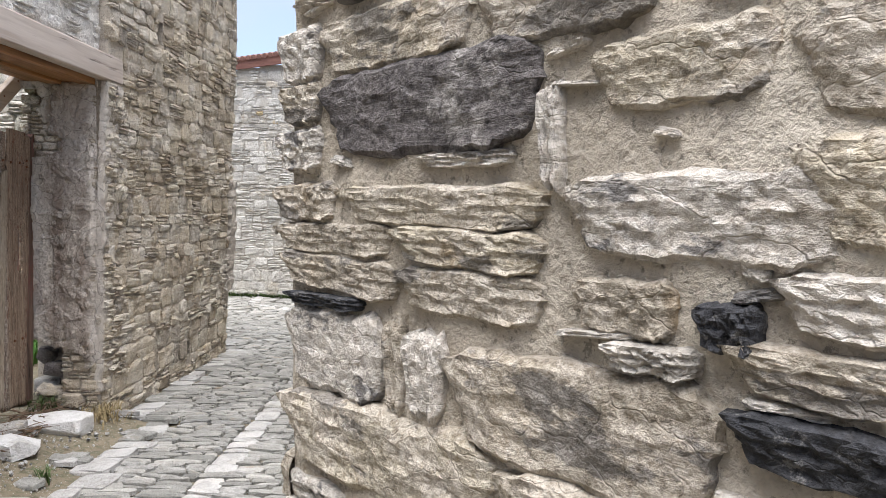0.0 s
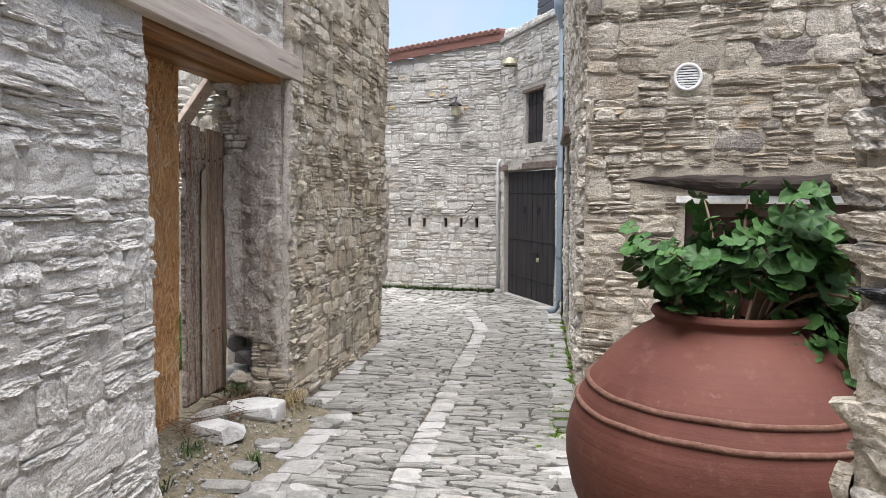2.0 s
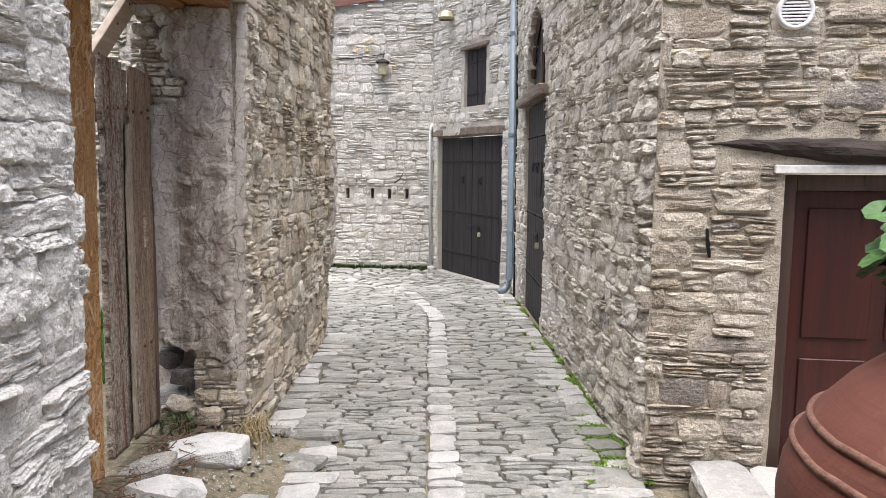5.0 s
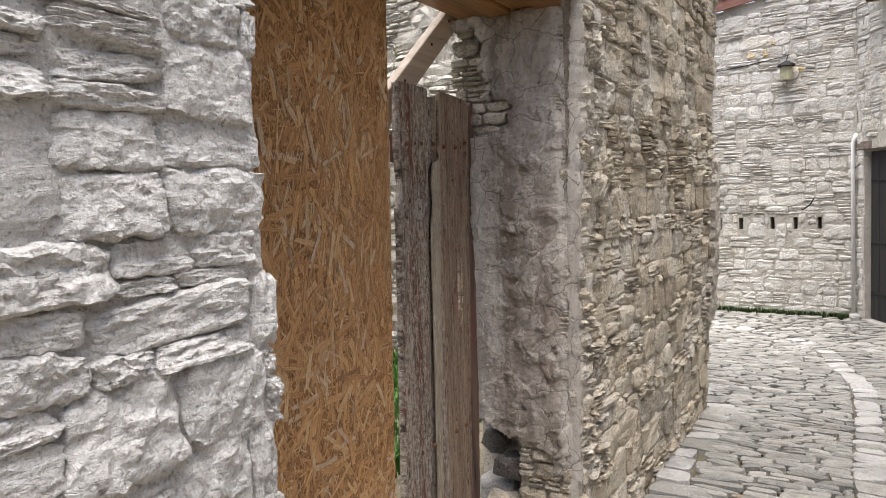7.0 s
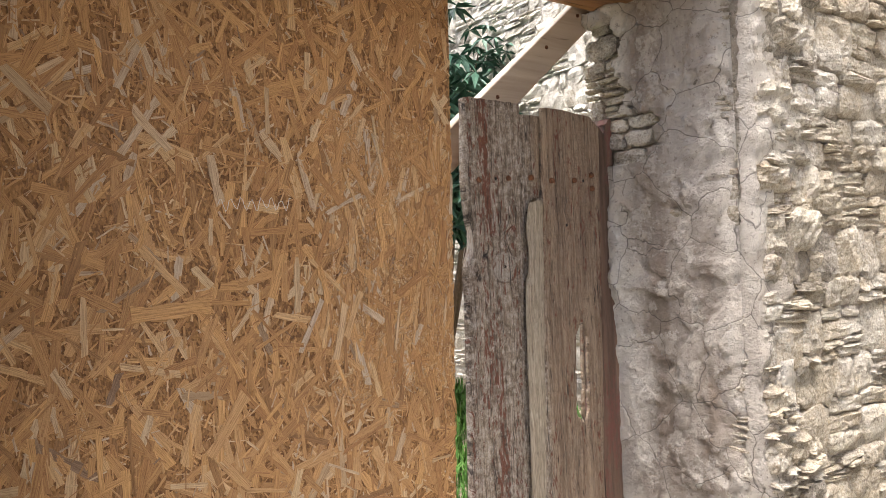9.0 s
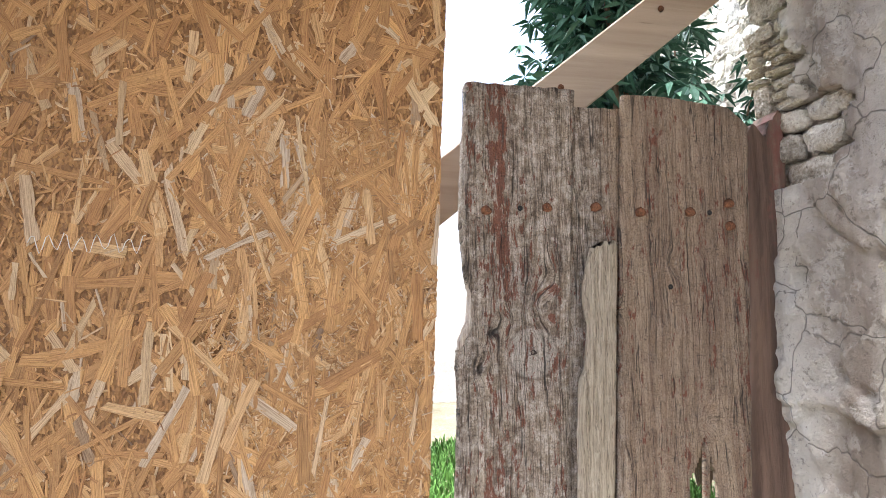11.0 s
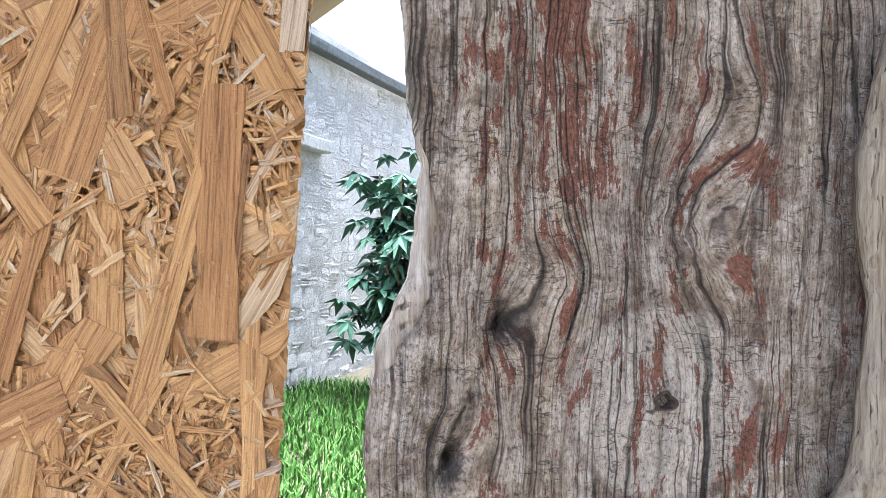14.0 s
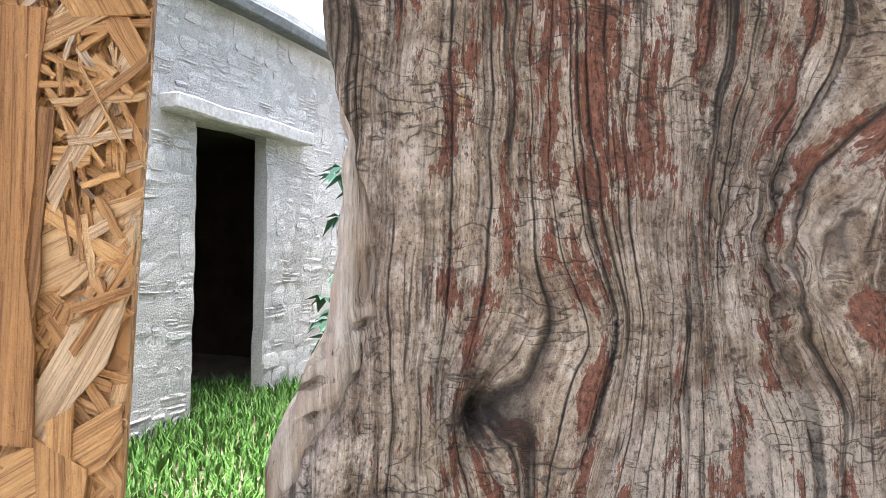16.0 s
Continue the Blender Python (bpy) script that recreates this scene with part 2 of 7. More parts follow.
def wood_mat(name, a, b, dark, rough=0.8, axis=2, scale=1.0, stain=None, bump=0.0018, tint=None):
    """Sawn or weathered timber with the grain along one world axis."""
    s = Shade(name, rough)
    by = [34.0 * scale] * 3
    by[axis] = 1.6 * scale
    r = s.chance()
    n = s.t.nodes.new("ShaderNodeCombineXYZ")
    for i in range(3):
        s.put(n.inputs[i], s.math("MULTIPLY", r, 9.0 + 7 * i))
    q = s.added(s.p, n.outputs[0])
    wobble = s.noise(3.0, 3, 0.5, q, color=True)
    q = s.added(q, s.scaled(wobble, (0.03, 0.03, 0.03)))
    grain = s.noise(1.0, 7, 0.62, q, tuple(by))
    streak = s.noise(0.35, 4, 0.6, q, tuple(by))
    crack = s.ramp(s.noise(1.7, 5, 0.55, q, tuple(by)), [(0.30, 1.0), (0.37, 0.0)])
    c = s.mix(s.ramp(streak, [(0.35, 0.0), (0.66, 1.0)]), a, b)
    c = s.mix(s.ramp(grain, [(0.35, 0.7), (0.58, 0.0)]), c, dark)
    c = s.mix(s.math("MULTIPLY", crack, 0.85), c, tuple(x * 0.35 for x in dark))
    if stain is not None:
        col, low, high = stain
        by2 = [11.0] * 3
        by2[axis] = 2.4
        flake = s.math("ADD", s.noise(1.0, 6, 0.7, s.p, tuple(by2)), s.math("MULTIPLY", s.noise(60, 4, 0.7), 0.25))
        c = s.mix(s.ramp(flake, [(low, 0.0), (high, 0.85)]), c, col)
    s.color(c)
    s.rough(s.ramp(grain, [(0.3, min(1, rough + 0.12)), (0.7, rough - 0.08)]))
    s.bump((grain, bump * 1.6), (crack, -bump * 1.4), (s.noise(300, 3, 0.6), bump * 0.12))
    return s.m


M["lintel_wood"] = wood_mat("weathered_pine", (0.50, 0.43, 0.37), (0.60, 0.53, 0.46), (0.36, 0.29, 0.24), 0.75, 1, 0.6)
M["soffit_wood"] = wood_mat("stained_soffit_boards", (0.25, 0.11, 0.035), (0.36, 0.175, 0.06), (0.09, 0.04, 0.018), 0.5, 1, 0.7)
M["brace_wood"] = wood_mat("sawn_pine_brace", (0.46, 0.37, 0.28), (0.55, 0.46, 0.36), (0.33, 0.25, 0.18), 0.75, 1, 0.6)
M["old_beam"] = wood_mat("charred_old_beam", (0.024, 0.016, 0.012), (0.042, 0.030, 0.023), (0.010, 0.007, 0.006), 0.95, 0, 1.0, bump=0.004)
M["sill_beam"] = wood_mat("old_brown_beam", (0.16, 0.12, 0.095), (0.24, 0.19, 0.15), (0.07, 0.05, 0.04), 0.8, 1, 1.0, bump=0.003)
M["black_door"] = wood_mat("black_painted_boards", (0.013, 0.0105, 0.0105), (0.020, 0.016, 0.016), (0.007, 0.006, 0.006), 0.72, 2, 0.8, bump=0.001)
M["red_door"] = wood_mat("dark_red_varnished_wood", (0.040, 0.008, 0.006), (0.060, 0.012, 0.009), (0.022, 0.005, 0.004), 0.45, 2, 0.7, bump=0.0005)
M["brown_frame"] = wood_mat("brown_varnished_frame", (0.065, 0.035, 0.025), (0.10, 0.06, 0.042), (0.035, 0.02, 0.015), 0.45, 2, 0.7, bump=0.0006)
M["fascia"] = wood_mat("red_brown_fascia", (0.20, 0.085, 0.06), (0.26, 0.12, 0.085), (0.13, 0.05, 0.035), 0.6, 0, 0.5, bump=0.0006)
M["post_wood"] = wood_mat("dark_red_old_post", (0.115, 0.068, 0.045), (0.20, 0.125, 0.085), (0.045, 0.027, 0.02), 0.85, 2, 1.0, ((0.16, 0.06, 0.045), 0.66, 0.76), 0.003)


def plain(name, color, rough=0.5, metal=0.0, wear=0.15, scale=30.0):
    s = Shade(name, rough, metal)
    n = s.noise(scale, 5, 0.65)
    c = s.mix(s.ramp(n, [(0.4, 0.0), (0.7, 1.0)]), color, tuple(min(1, x * (1 + wear * 2) + 0.01 * wear) for x in color))
    s.color(s.mix(s.ramp(s.noise(scale * 0.2, 4, 0.6), [(0.5, 0.0), (0.8, wear * 2)]), c, tuple(x * 0.6 for x in color)))
    s.bump((n, 0.0006))
    return s.m


M["iron"] = plain("black_iron", (0.018, 0.017, 0.018), 0.55, 0.6)
M["rust"] = plain("rusty_iron", (0.105, 0.042, 0.018), 0.92, 0.0, 0.9, 340.0)
M["pipe"] = plain("grey_blue_pipe", (0.16, 0.205, 0.235), 0.45, 0.0, 0.1)
M["white_pipe"] = plain("white_plastic", (0.68, 0.67, 0.65), 0.5, 0.0, 0.08)
M["slab"] = plain("pale_stone_slab", (0.55, 0.535, 0.50), 0.85, 0.0, 0.2)
M["barn_slab"] = plain("grey_stone_slab", (0.30, 0.295, 0.29), 0.85, 0.0, 0.3)
M["dark_void"] = plain("dark_interior", (0.02, 0.018, 0.016), 0.95)
M["dark_slats"] = plain("dark_grey_slats", (0.05, 0.052, 0.06), 0.6)
M["lamp_body"] = plain("aged_brass", (0.32, 0.30, 0.20), 0.5, 0.3, 0.3)
M["barn_eave"] = plain("grey_weathered_eave", (0.055, 0.06, 0.06), 0.85, 0.0, 0.4)
M["tile"] = plain("red_clay_tile", (0.20, 0.10, 0.075), 0.85, 0.0, 0.3)


def plaster_mat():
    s = Shade("crumbling_plaster", 0.93)
    big, mid, fine = s.noise(2.2, 6, 0.65), s.noise(11.0, 6, 0.65), s.noise(170, 4, 0.7)
    run = s.noise(1.0, 5, 0.6, s.p, (9, 9, 1.3))
    c = s.mix(s.ramp(big, [(0.36, 0.0), (0.62, 1.0)]), (0.53, 0.465, 0.395), (0.74, 0.68, 0.59))
    xyz = s.t.nodes.new("ShaderNodeSeparateXYZ")
    s.put(xyz.inputs[0], s.added(s.p, s.scaled(s.added(s.noise(5, 5, 0.65, color=True), (-0.5, -0.5, -0.5)), (0.22, 0.2, 0.2))))
    stain = s.ramp(s.math("ADD", xyz.outputs["X"], 3.0), [(0.30, 0.15), (0.37, 1.0), (0.55, 1.0), (0.62, 0.2)])
    c = s.mix(s.math("MULTIPLY", s.ramp(run, [(0.38, 0.3), (0.58, 0.9)]), stain), c, (0.29, 0.225, 0.175))
    c = s.mix(s.ramp(mid, [(0.53, 0.0), (0.57, 0.6)]), c, (0.66, 0.60, 0.52))
    c = s.mix(s.ramp(s.noise(70, 5, 0.75), [(0.36, 0.6), (0.43, 0.0)]), c, (0.20, 0.16, 0.13))
    edge = s.voronoi(5.0, s.added(s.p, s.scaled(s.noise(6, 3, 0.5, color=True), (0.12, 0.12, 0.12))), feature="DISTANCE_TO_EDGE")
    crack = s.ramp(edge, [(0.0, 1.0), (0.010, 0.0)])
    c = s.mix(s.math("MULTIPLY", crack, 0.75), c, (0.10, 0.085, 0.07))
    s.color(c).bump((big, 0.008), (mid, 0.006), (fine, 0.006), (s.noise(45, 6, 0.75), 0.016), (s.ramp(mid, [(0.55, 0.0), (0.57, 1.0)]), 0.003), (crack, -0.003))
    return s.m


M["plaster"] = plaster_mat()


def clay_mat():
    s = Shade("terracotta", 0.78)
    n, f, big = s.noise(14, 6, 0.65), s.noise(220, 4, 0.7), s.noise(2.6, 5, 0.6)
    turn = s.noise(1.0, 4, 0.5, s.p, (2, 2, 60))
    c = s.mix(s.ramp(big, [(0.35, 0.0), (0.65, 1.0)]), (0.082, 0.0225, 0.0125), (0.120, 0.037, 0.0215))
    c = s.mix(s.ramp(n, [(0.56, 0.0), (0.72, 0.4)]), c, (0.20, 0.09, 0.062))
    c = s.mix(s.ramp(s.noise(6, 6, 0.7), [(0.66, 0.0), (0.76, 0.55)]), c, (0.33, 0.24, 0.19))
    s.color(c).bump((turn, 0.0018), (n, 0.003), (f, 0.0005))
    return s.m


M["clay"] = clay_mat()


def clay_rope_mat():
    s = Shade("terracotta_rope", 0.85)
    c = s.mix(s.ramp(s.noise(40, 6, 0.7), [(0.4, 0.0), (0.65, 1.0)]), (0.105, 0.042, 0.026), (0.17, 0.088, 0.060))
    s.color(c).bump((s.noise(60, 5, 0.7), 0.006))
    return s.m


M["rope"] = clay_rope_mat()


def leaf_mat(name, a, b, rough=0.5):
    s = Shade(name, rough)
    r = s.chance()
    c = s.mix(r, a, b)
    c = s.mix(s.ramp(s.noise(45, 4, 0.6), [(0.45, 0.0), (0.75, 0.5)]), c, tuple(x * 1.5 for x in b))
    s.color(c).bump((s.noise(120, 3, 0.6), 0.0008))
    s.b.inputs["Specular IOR Level"].default_value = 0.2
    return s.m


M["leaf"] = leaf_mat("geranium_leaf", (0.020, 0.056, 0.014), (0.054, 0.116, 0.030))
M["loquat"] = leaf_mat("shrub_leaf", (0.022, 0.062, 0.042), (0.065, 0.135, 0.09), 0.4)
M["grass"] = leaf_mat("grass_blade", (0.03, 0.085, 0.014), (0.075, 0.165, 0.032), 0.7)
M["weed"] = leaf_mat("weed", (0.035, 0.06, 0.018), (0.075, 0.11, 0.035), 0.6)
M["dry"] = leaf_mat("dry_grass", (0.20, 0.15, 0.075), (0.33, 0.26, 0.14), 0.8)
M["moss"] = leaf_mat("moss", (0.07, 0.125, 0.016), (0.14, 0.22, 0.035), 0.95)
M["stem"] = leaf_mat("woody_stem", (0.09, 0.06, 0.04), (0.16, 0.11, 0.07), 0.8)
M["ochre_stone"] = stone_mat("ochre_stone", [(0.48, 0.34, 0.16), (0.55, 0.43, 0.24), (0.50, 0.39, 0.22)], 0.42, ochre=0.3)


def osb_mat(name, joined_base=False):
    """Wood strands: a tone for each, fine grain along it (its own uv)."""
    s = Shade(name, 0.62)
    uv = s.t.nodes.new("ShaderNodeUVMap")
    r = s.chance()
    tone = s.ramp(r, [(0.0, (0.25, 0.125, 0.047)), (0.16, (0.46, 0.255, 0.098)), (0.34, (0.36, 0.18, 0.066)), (0.5, (0.55, 0.315, 0.125)), (0.62, (0.42, 0.225, 0.086)),
                      (0.74, (0.50, 0.295, 0.13)), (0.85, (0.55, 0.36, 0.18)), (0.92, (0.46, 0.355, 0.25)), (0.96, (0.58, 0.41, 0.225)), (1.0, (0.24, 0.15, 0.09))])
    n = s.t.nodes.new("ShaderNodeCombineXYZ")
    s.put(n.inputs[0], s.math("MULTIPLY", r, 31.0)), s.put(n.inputs[1], s.math("MULTIPLY", r, 17.0))
    q = s.added(uv.outputs[0], n.outputs[0])
    grain = s.noise(1.0, 5, 0.65, q, (34, 950, 1))
    band = s.noise(1.0, 4, 0.55, q, (9, 480, 1))
    tone = s.mix(1.0, tone, (1.16, 1.17, 1.20), "MULTIPLY")
    ring = s.noise(1.0, 2, 0.5, q, (5, 330, 1))
    c = s.mix(s.ramp(grain, [(0.38, 0.85), (0.50, 0.0)]), tone, s.mix(1.0, tone, (0.46, 0.36, 0.29), "MULTIPLY"))
    c = s.mix(s.ramp(s.math("ABSOLUTE", s.math("SUBTRACT", ring, 0.5)), [(0.0, 0.75), (0.03, 0.0)]), c, s.mix(1.0, tone, (0.42, 0.32, 0.25), "MULTIPLY"))
    c = s.mix(s.ramp(band, [(0.46, 0.0), (0.62, 0.6)]), c, s.mix(1.0, tone, (1.3, 1.35, 1.4), "MULTIPLY"))
    age = s.noise(2.0, 5, 0.6)
    c = s.mix(s.ramp(age, [(0.5, 0.0), (0.8, 0.35)]), c, (0.22, 0.12, 0.06))
    s.color(c).bump((grain, 0.0014), (band, 0.0014), (ring, 0.0008), (s.noise(420, 4, 0.7), 0.0016))
    return s.m


M["strand"] = osb_mat("wood_strand")


def osb_ground():
    s = Shade("pressed_chips", 0.75)
    chips = s.voronoi(260.0, s.added(s.p, s.scaled(s.noise(90, 3, 0.6, color=True), (0.01, 0.01, 0.01))), (1, 1, 0.55), out="Color")
    g = s.noise(400, 4, 0.7)
    c = s.mix(s.ramp(chips, [(0.2, 0.0), (0.8, 1.0)]), (0.17, 0.078, 0.027), (0.40, 0.21, 0.078))
    s.color(c).bump((s.voronoi(260.0, None, (1, 1, 0.55)), 0.002), (g, 0.0006))
    return s.m


M["chips"] = osb_ground()


def gate_mat():
    """Grey weathered gate boards: cracks along the grain, checks across it and the last of a red paint."""
    s = Shade("weathered_gate_boards", 0.9)
    at = s.t.nodes.new("ShaderNodeAttribute")
    at.attribute_name = "grain"
    g = s.added(at.outputs["Vector"], s.scaled(s.added(s.noise(40.0, 3, 0.5, color=True), (-0.5, -0.5, -0.5)), (0.0035, 0, 0.012)))
    split_y = s.t.nodes.new("ShaderNodeSeparateXYZ")
    s.put(split_y.inputs[0], s.p)
    y = split_y.outputs["Y"]

    def line(by, width, seed):
        n = s.noise(1.0, 2, 0.5, s.added(s.scaled(g, by), (seed, 0, seed)))
        return s.ramp(s.math("ABSOLUTE", s.math("SUBTRACT", n, 0.5)), [(0.0, 1.0), (width, 0.0)])

    def where(by, lo, hi):
        return s.ramp(s.noise(1.0, 3, 0.6, g, by), [(lo, 0.0), (hi, 1.0)])

    hair = s.noise(1.0, 5, 0.65, g, (850, 1, 20))
    fine = s.noise(1.0, 5, 0.65, g, (300, 1, 8))
    mid = s.noise(1.0, 5, 0.6, g, (85, 1, 3.0))
    wide = s.noise(1.0, 4, 0.55, g, (22, 1, 1.2))
    blot = s.noise(60, 6, 0.75)
    cell = s.noise(1.0, 4, 0.7, g, (1300, 1, 420))
    crack = s.math("MULTIPLY", line((75, 1, 1.6), 0.013, 3.0), where((40, 1, 7), 0.40, 0.52))
    thin = s.math("MULTIPLY", line((190, 1, 5.0), 0.016, 9.0), where((60, 1, 18), 0.46, 0.56))
    check = s.math("MULTIPLY", line((60, 1, 190), 0.018, 5.0), where((60, 1, 35), 0.47, 0.56))
    c = s.mix(s.ramp(wide, [(0.38, 0.0), (0.62, 1.0)]), (0.26, 0.195, 0.140), (0.47, 0.38, 0.28))
    c = s.mix(s.ramp(mid, [(0.44, 0.0), (0.62, 0.8)]), c, (0.50, 0.415, 0.33))
    c = s.mix(s.ramp(mid, [(0.34, 0.6), (0.46, 0.0)]), c, (0.15, 0.11, 0.085))
    c = s.mix(s.ramp(blot, [(0.49, 0.0), (0.58, 0.75)]), c, (0.64, 0.565, 0.48))
    c = s.mix(s.ramp(blot, [(0.38, 0.75), (0.47, 0.0)]), c, s.mix(1.0, c, (0.45, 0.41, 0.38), "MULTIPLY"))
    tan = s.math("MULTIPLY", s.ramp(s.math("SUBTRACT", y, 4.0), [(0.545, 0.0), (0.575, 1.0)]), 0.72)
    c = s.mix(tan, c, s.mix(s.ramp(wide, [(0.40, 0.0), (0.60, 1.0)]), (0.235, 0.140, 0.082), (0.43, 0.30, 0.19)))
    c = s.mix(s.ramp(fine, [(0.38, 0.85), (0.50, 0.0)]), c, s.mix(1.0, c, (0.46, 0.41, 0.38), "MULTIPLY"))
    c = s.mix(s.ramp(hair, [(0.38, 0.6), (0.50, 0.0)]), c, s.mix(1.0, c, (0.42, 0.38, 0.35), "MULTIPLY"))
    c = s.mix(s.ramp(hair, [(0.54, 0.0), (0.64, 0.5)]), c, (0.52, 0.46, 0.40))
    c = s.mix(s.math("MULTIPLY", tan, 0.7), c, s.mix(s.ramp(mid, [(0.40, 0.0), (0.60, 1.0)]), (0.225, 0.150, 0.100), (0.42, 0.315, 0.215)))
    scrape = s.t.nodes.new("ShaderNodeVectorMath")
    scrape.operation = "DISTANCE"
    s.put(scrape.inputs[0], s.p), s.put(scrape.inputs[1], (-2.722, 4.411, 1.735))
    worn = s.math("ADD", scrape.outputs["Value"], s.math("MULTIPLY", blot, 0.010))
    c = s.mix(s.ramp(worn, [(0.0, 0.6), (0.044, 0.6), (0.047, 0.0)]), c, (0.56, 0.50, 0.43))
    c = s.mix(s.ramp(worn, [(0.0445, 0.0), (0.0465, 0.55), (0.049, 0.0)]), c, (0.12, 0.075, 0.055))
    band = s.math("POWER", 2.718, s.math("MULTIPLY", s.math("POWER", s.math("DIVIDE", s.math("SUBTRACT", y, 4.364), 0.024), 2.0), -1.0))
    zone = s.math("ADD", s.math("MULTIPLY", band, 0.10), s.math("MULTIPLY", s.ramp(s.noise(1.0, 3, 0.5, s.p, (26, 26, 3.0)), [(0.4, 0.0), (0.62, 1.0)]), 0.12))
    patch = s.math("ADD", s.noise(1.0, 6, 0.74, g, (100, 1, 26.0)), s.math("ADD", s.math("MULTIPLY", s.math("ADD", fine, cell), 0.14), s.math("ADD", s.math("MULTIPLY", blot, 0.18), zone)))
    c = s.mix(s.ramp(patch, [(0.885, 0.0), (0.898, 0.92)]), c, s.mix(s.ramp(cell, [(0.4, 0.0), (0.6, 1.0)]), (0.150, 0.048, 0.026), (0.225, 0.085, 0.048)))
    gold = s.math("ADD", s.noise(1.0, 5, 0.7, g, (150, 1, 36)), s.math("ADD", s.math("MULTIPLY", blot, 0.3), s.math("MULTIPLY", band, 0.035)))
    c = s.mix(s.ramp(gold, [(0.83, 0.0), (0.845, 0.75)]), c, (0.42, 0.26, 0.085))
    c = s.mix(s.ramp(cell, [(0.37, 0.85), (0.46, 0.0)]), c, s.mix(1.0, c, (0.34, 0.30, 0.28), "MULTIPLY"))
    c = s.mix(s.ramp(cell, [(0.56, 0.0), (0.64, 0.5)]), c, s.mix(1.0, c, (1.5, 1.48, 1.45), "MULTIPLY"))
    grit = s.noise(330, 5, 0.78)
    c = s.mix(s.ramp(grit, [(0.38, 0.8), (0.46, 0.0)]), c, s.mix(1.0, c, (0.42, 0.38, 0.36), "MULTIPLY"))
    c = s.mix(s.ramp(grit, [(0.55, 0.0), (0.63, 0.5)]), c, s.mix(1.0, c, (1.5, 1.48, 1.45), "MULTIPLY"))
    c = s.mix(s.math("MULTIPLY", thin, 0.85), c, (0.045, 0.034, 0.028))
    c = s.mix(s.math("MULTIPLY", check, 0.8), c, (0.05, 0.038, 0.03))
    c = s.mix(s.math("MULTIPLY", crack, 0.95), c, (0.018, 0.014, 0.011))
    # shade of two knot holes and a spot on the seam, painted near black
    for ky, kz, kr in ((4.342, 1.767, 0.0065), (4.322, 1.711, 0.0065), (4.330, 1.738, 0.0025)):
        near = s.t.nodes.new("ShaderNodeVectorMath")
        near.operation = "DISTANCE"
        s.put(near.inputs[0], s.scaled(s.p, (0, 1, 0.7))), s.put(near.inputs[1], (0, ky, kz * 0.7))
        hole_shade = s.math("ADD", near.outputs["Value"], s.math("MULTIPLY", s.math("SUBTRACT", s.noise(150, 5, 0.75), 0.5), 0.022))
        c = s.mix(s.ramp(hole_shade, [(0.0, 0.92), (kr * 0.8, 0.8), (kr * 1.3, 0.0)]), c, (0.030, 0.021, 0.017))
    s.color(c)
    s.bump((hair, 0.0007), (fine, 0.0022), (mid, 0.003), (crack, -0.0030), (thin, -0.0012), (check, -0.0012), (blot, 0.0055), (cell, 0.0016), (s.noise(190, 5, 0.7), 0.0022), (grit, 0.0012), (s.ramp(patch, [(0.885, 0.0), (0.898, 1.0)]), 0.0004))
    return s.m


M["gate"] = gate_mat()
M["split"] = wood_mat("fresh_split_wood", (0.55, 0.43, 0.32), (0.84, 0.77, 0.68), (0.25, 0.16, 0.11), 0.8, 2, 14.0, bump=0.004)


def glass_mat():
    s = Shade("dusty_glass", 0.12)
    s.color((0.018, 0.022, 0.022))
    s.b.inputs["Specular IOR Level"].default_value = 0.3
    s.rough(s.ramp(s.noise(8, 4, 0.6), [(0.3, 0.3), (0.7, 0.55)]))
    return s.m


M["glass"] = glass_mat()


# ---- building helpers ----
def mesh_of(bm, name, material, smooth=False):
    me = bpy.data.meshes.new(name)
    bm.normal_update()
    bm.to_mesh(me)
    bm.free()
    for m in material if isinstance(material, (list, tuple)) else [material]:
        me.materials.append(m)
    if smooth:
        me.polygons.foreach_set("use_smooth", [True] * len(me.polygons))
    return me


def thing(name, label, category, at=(0, 0, 0), group="", kind=""):
    """An empty that carries the parts of one thing."""
    ob = new(name)
    ob.matrix_basis = Matrix.Translation(at)
    ob.empty_display_size = 0.1
    return tagged(ob, label, category, group, kind)


def part(name, bm, material, parent=None, label="", smooth=False, m=None):
    ob = new(name, mesh_of(bm, name, material, smooth))
    if parent is not None:
        ob.parent = parent
        ob.matrix_parent_inverse = parent.matrix_world.inverted() if parent.parent is None else Matrix()
        ob.matrix_parent_inverse = Matrix.Translation(-parent.matrix_basis.translation)
    if m is not None:
        ob.matrix_basis = m
    return tagged(ob, label) if label else ob


def solo(name, bm, material, label, category, kind="", smooth=False, group=""):
    return tagged(new(name, mesh_of(bm, name, material, smooth)), label, category, group, kind)


def box(bm, lo, hi, bevel=0.0, m=None):
    """A box between two corners, with broken edges."""
    got = bmesh.ops.create_cube(bm, size=1.0)
    verts = got["verts"]
    size = [b - a for a, b in zip(lo, hi)]
    for v in verts:
        v.co = Vector([(a + b) / 2 + c * s for a, b, c, s in zip(lo, hi, v.co, size)])
    if bevel > 0:
        edges = list({e for v in verts for e in v.link_edges})
        out = bmesh.ops.bevel(bm, geom=edges, offset=min(bevel, min(size) * 0.3), segments=1, affect="EDGES", profile=0.6)
        verts = list({v for f in out["faces"] for v in f.verts} | {v for v in verts if v.is_valid})
    if m is not None:
        for v in verts:
            v.co = m @ v.co
    return verts


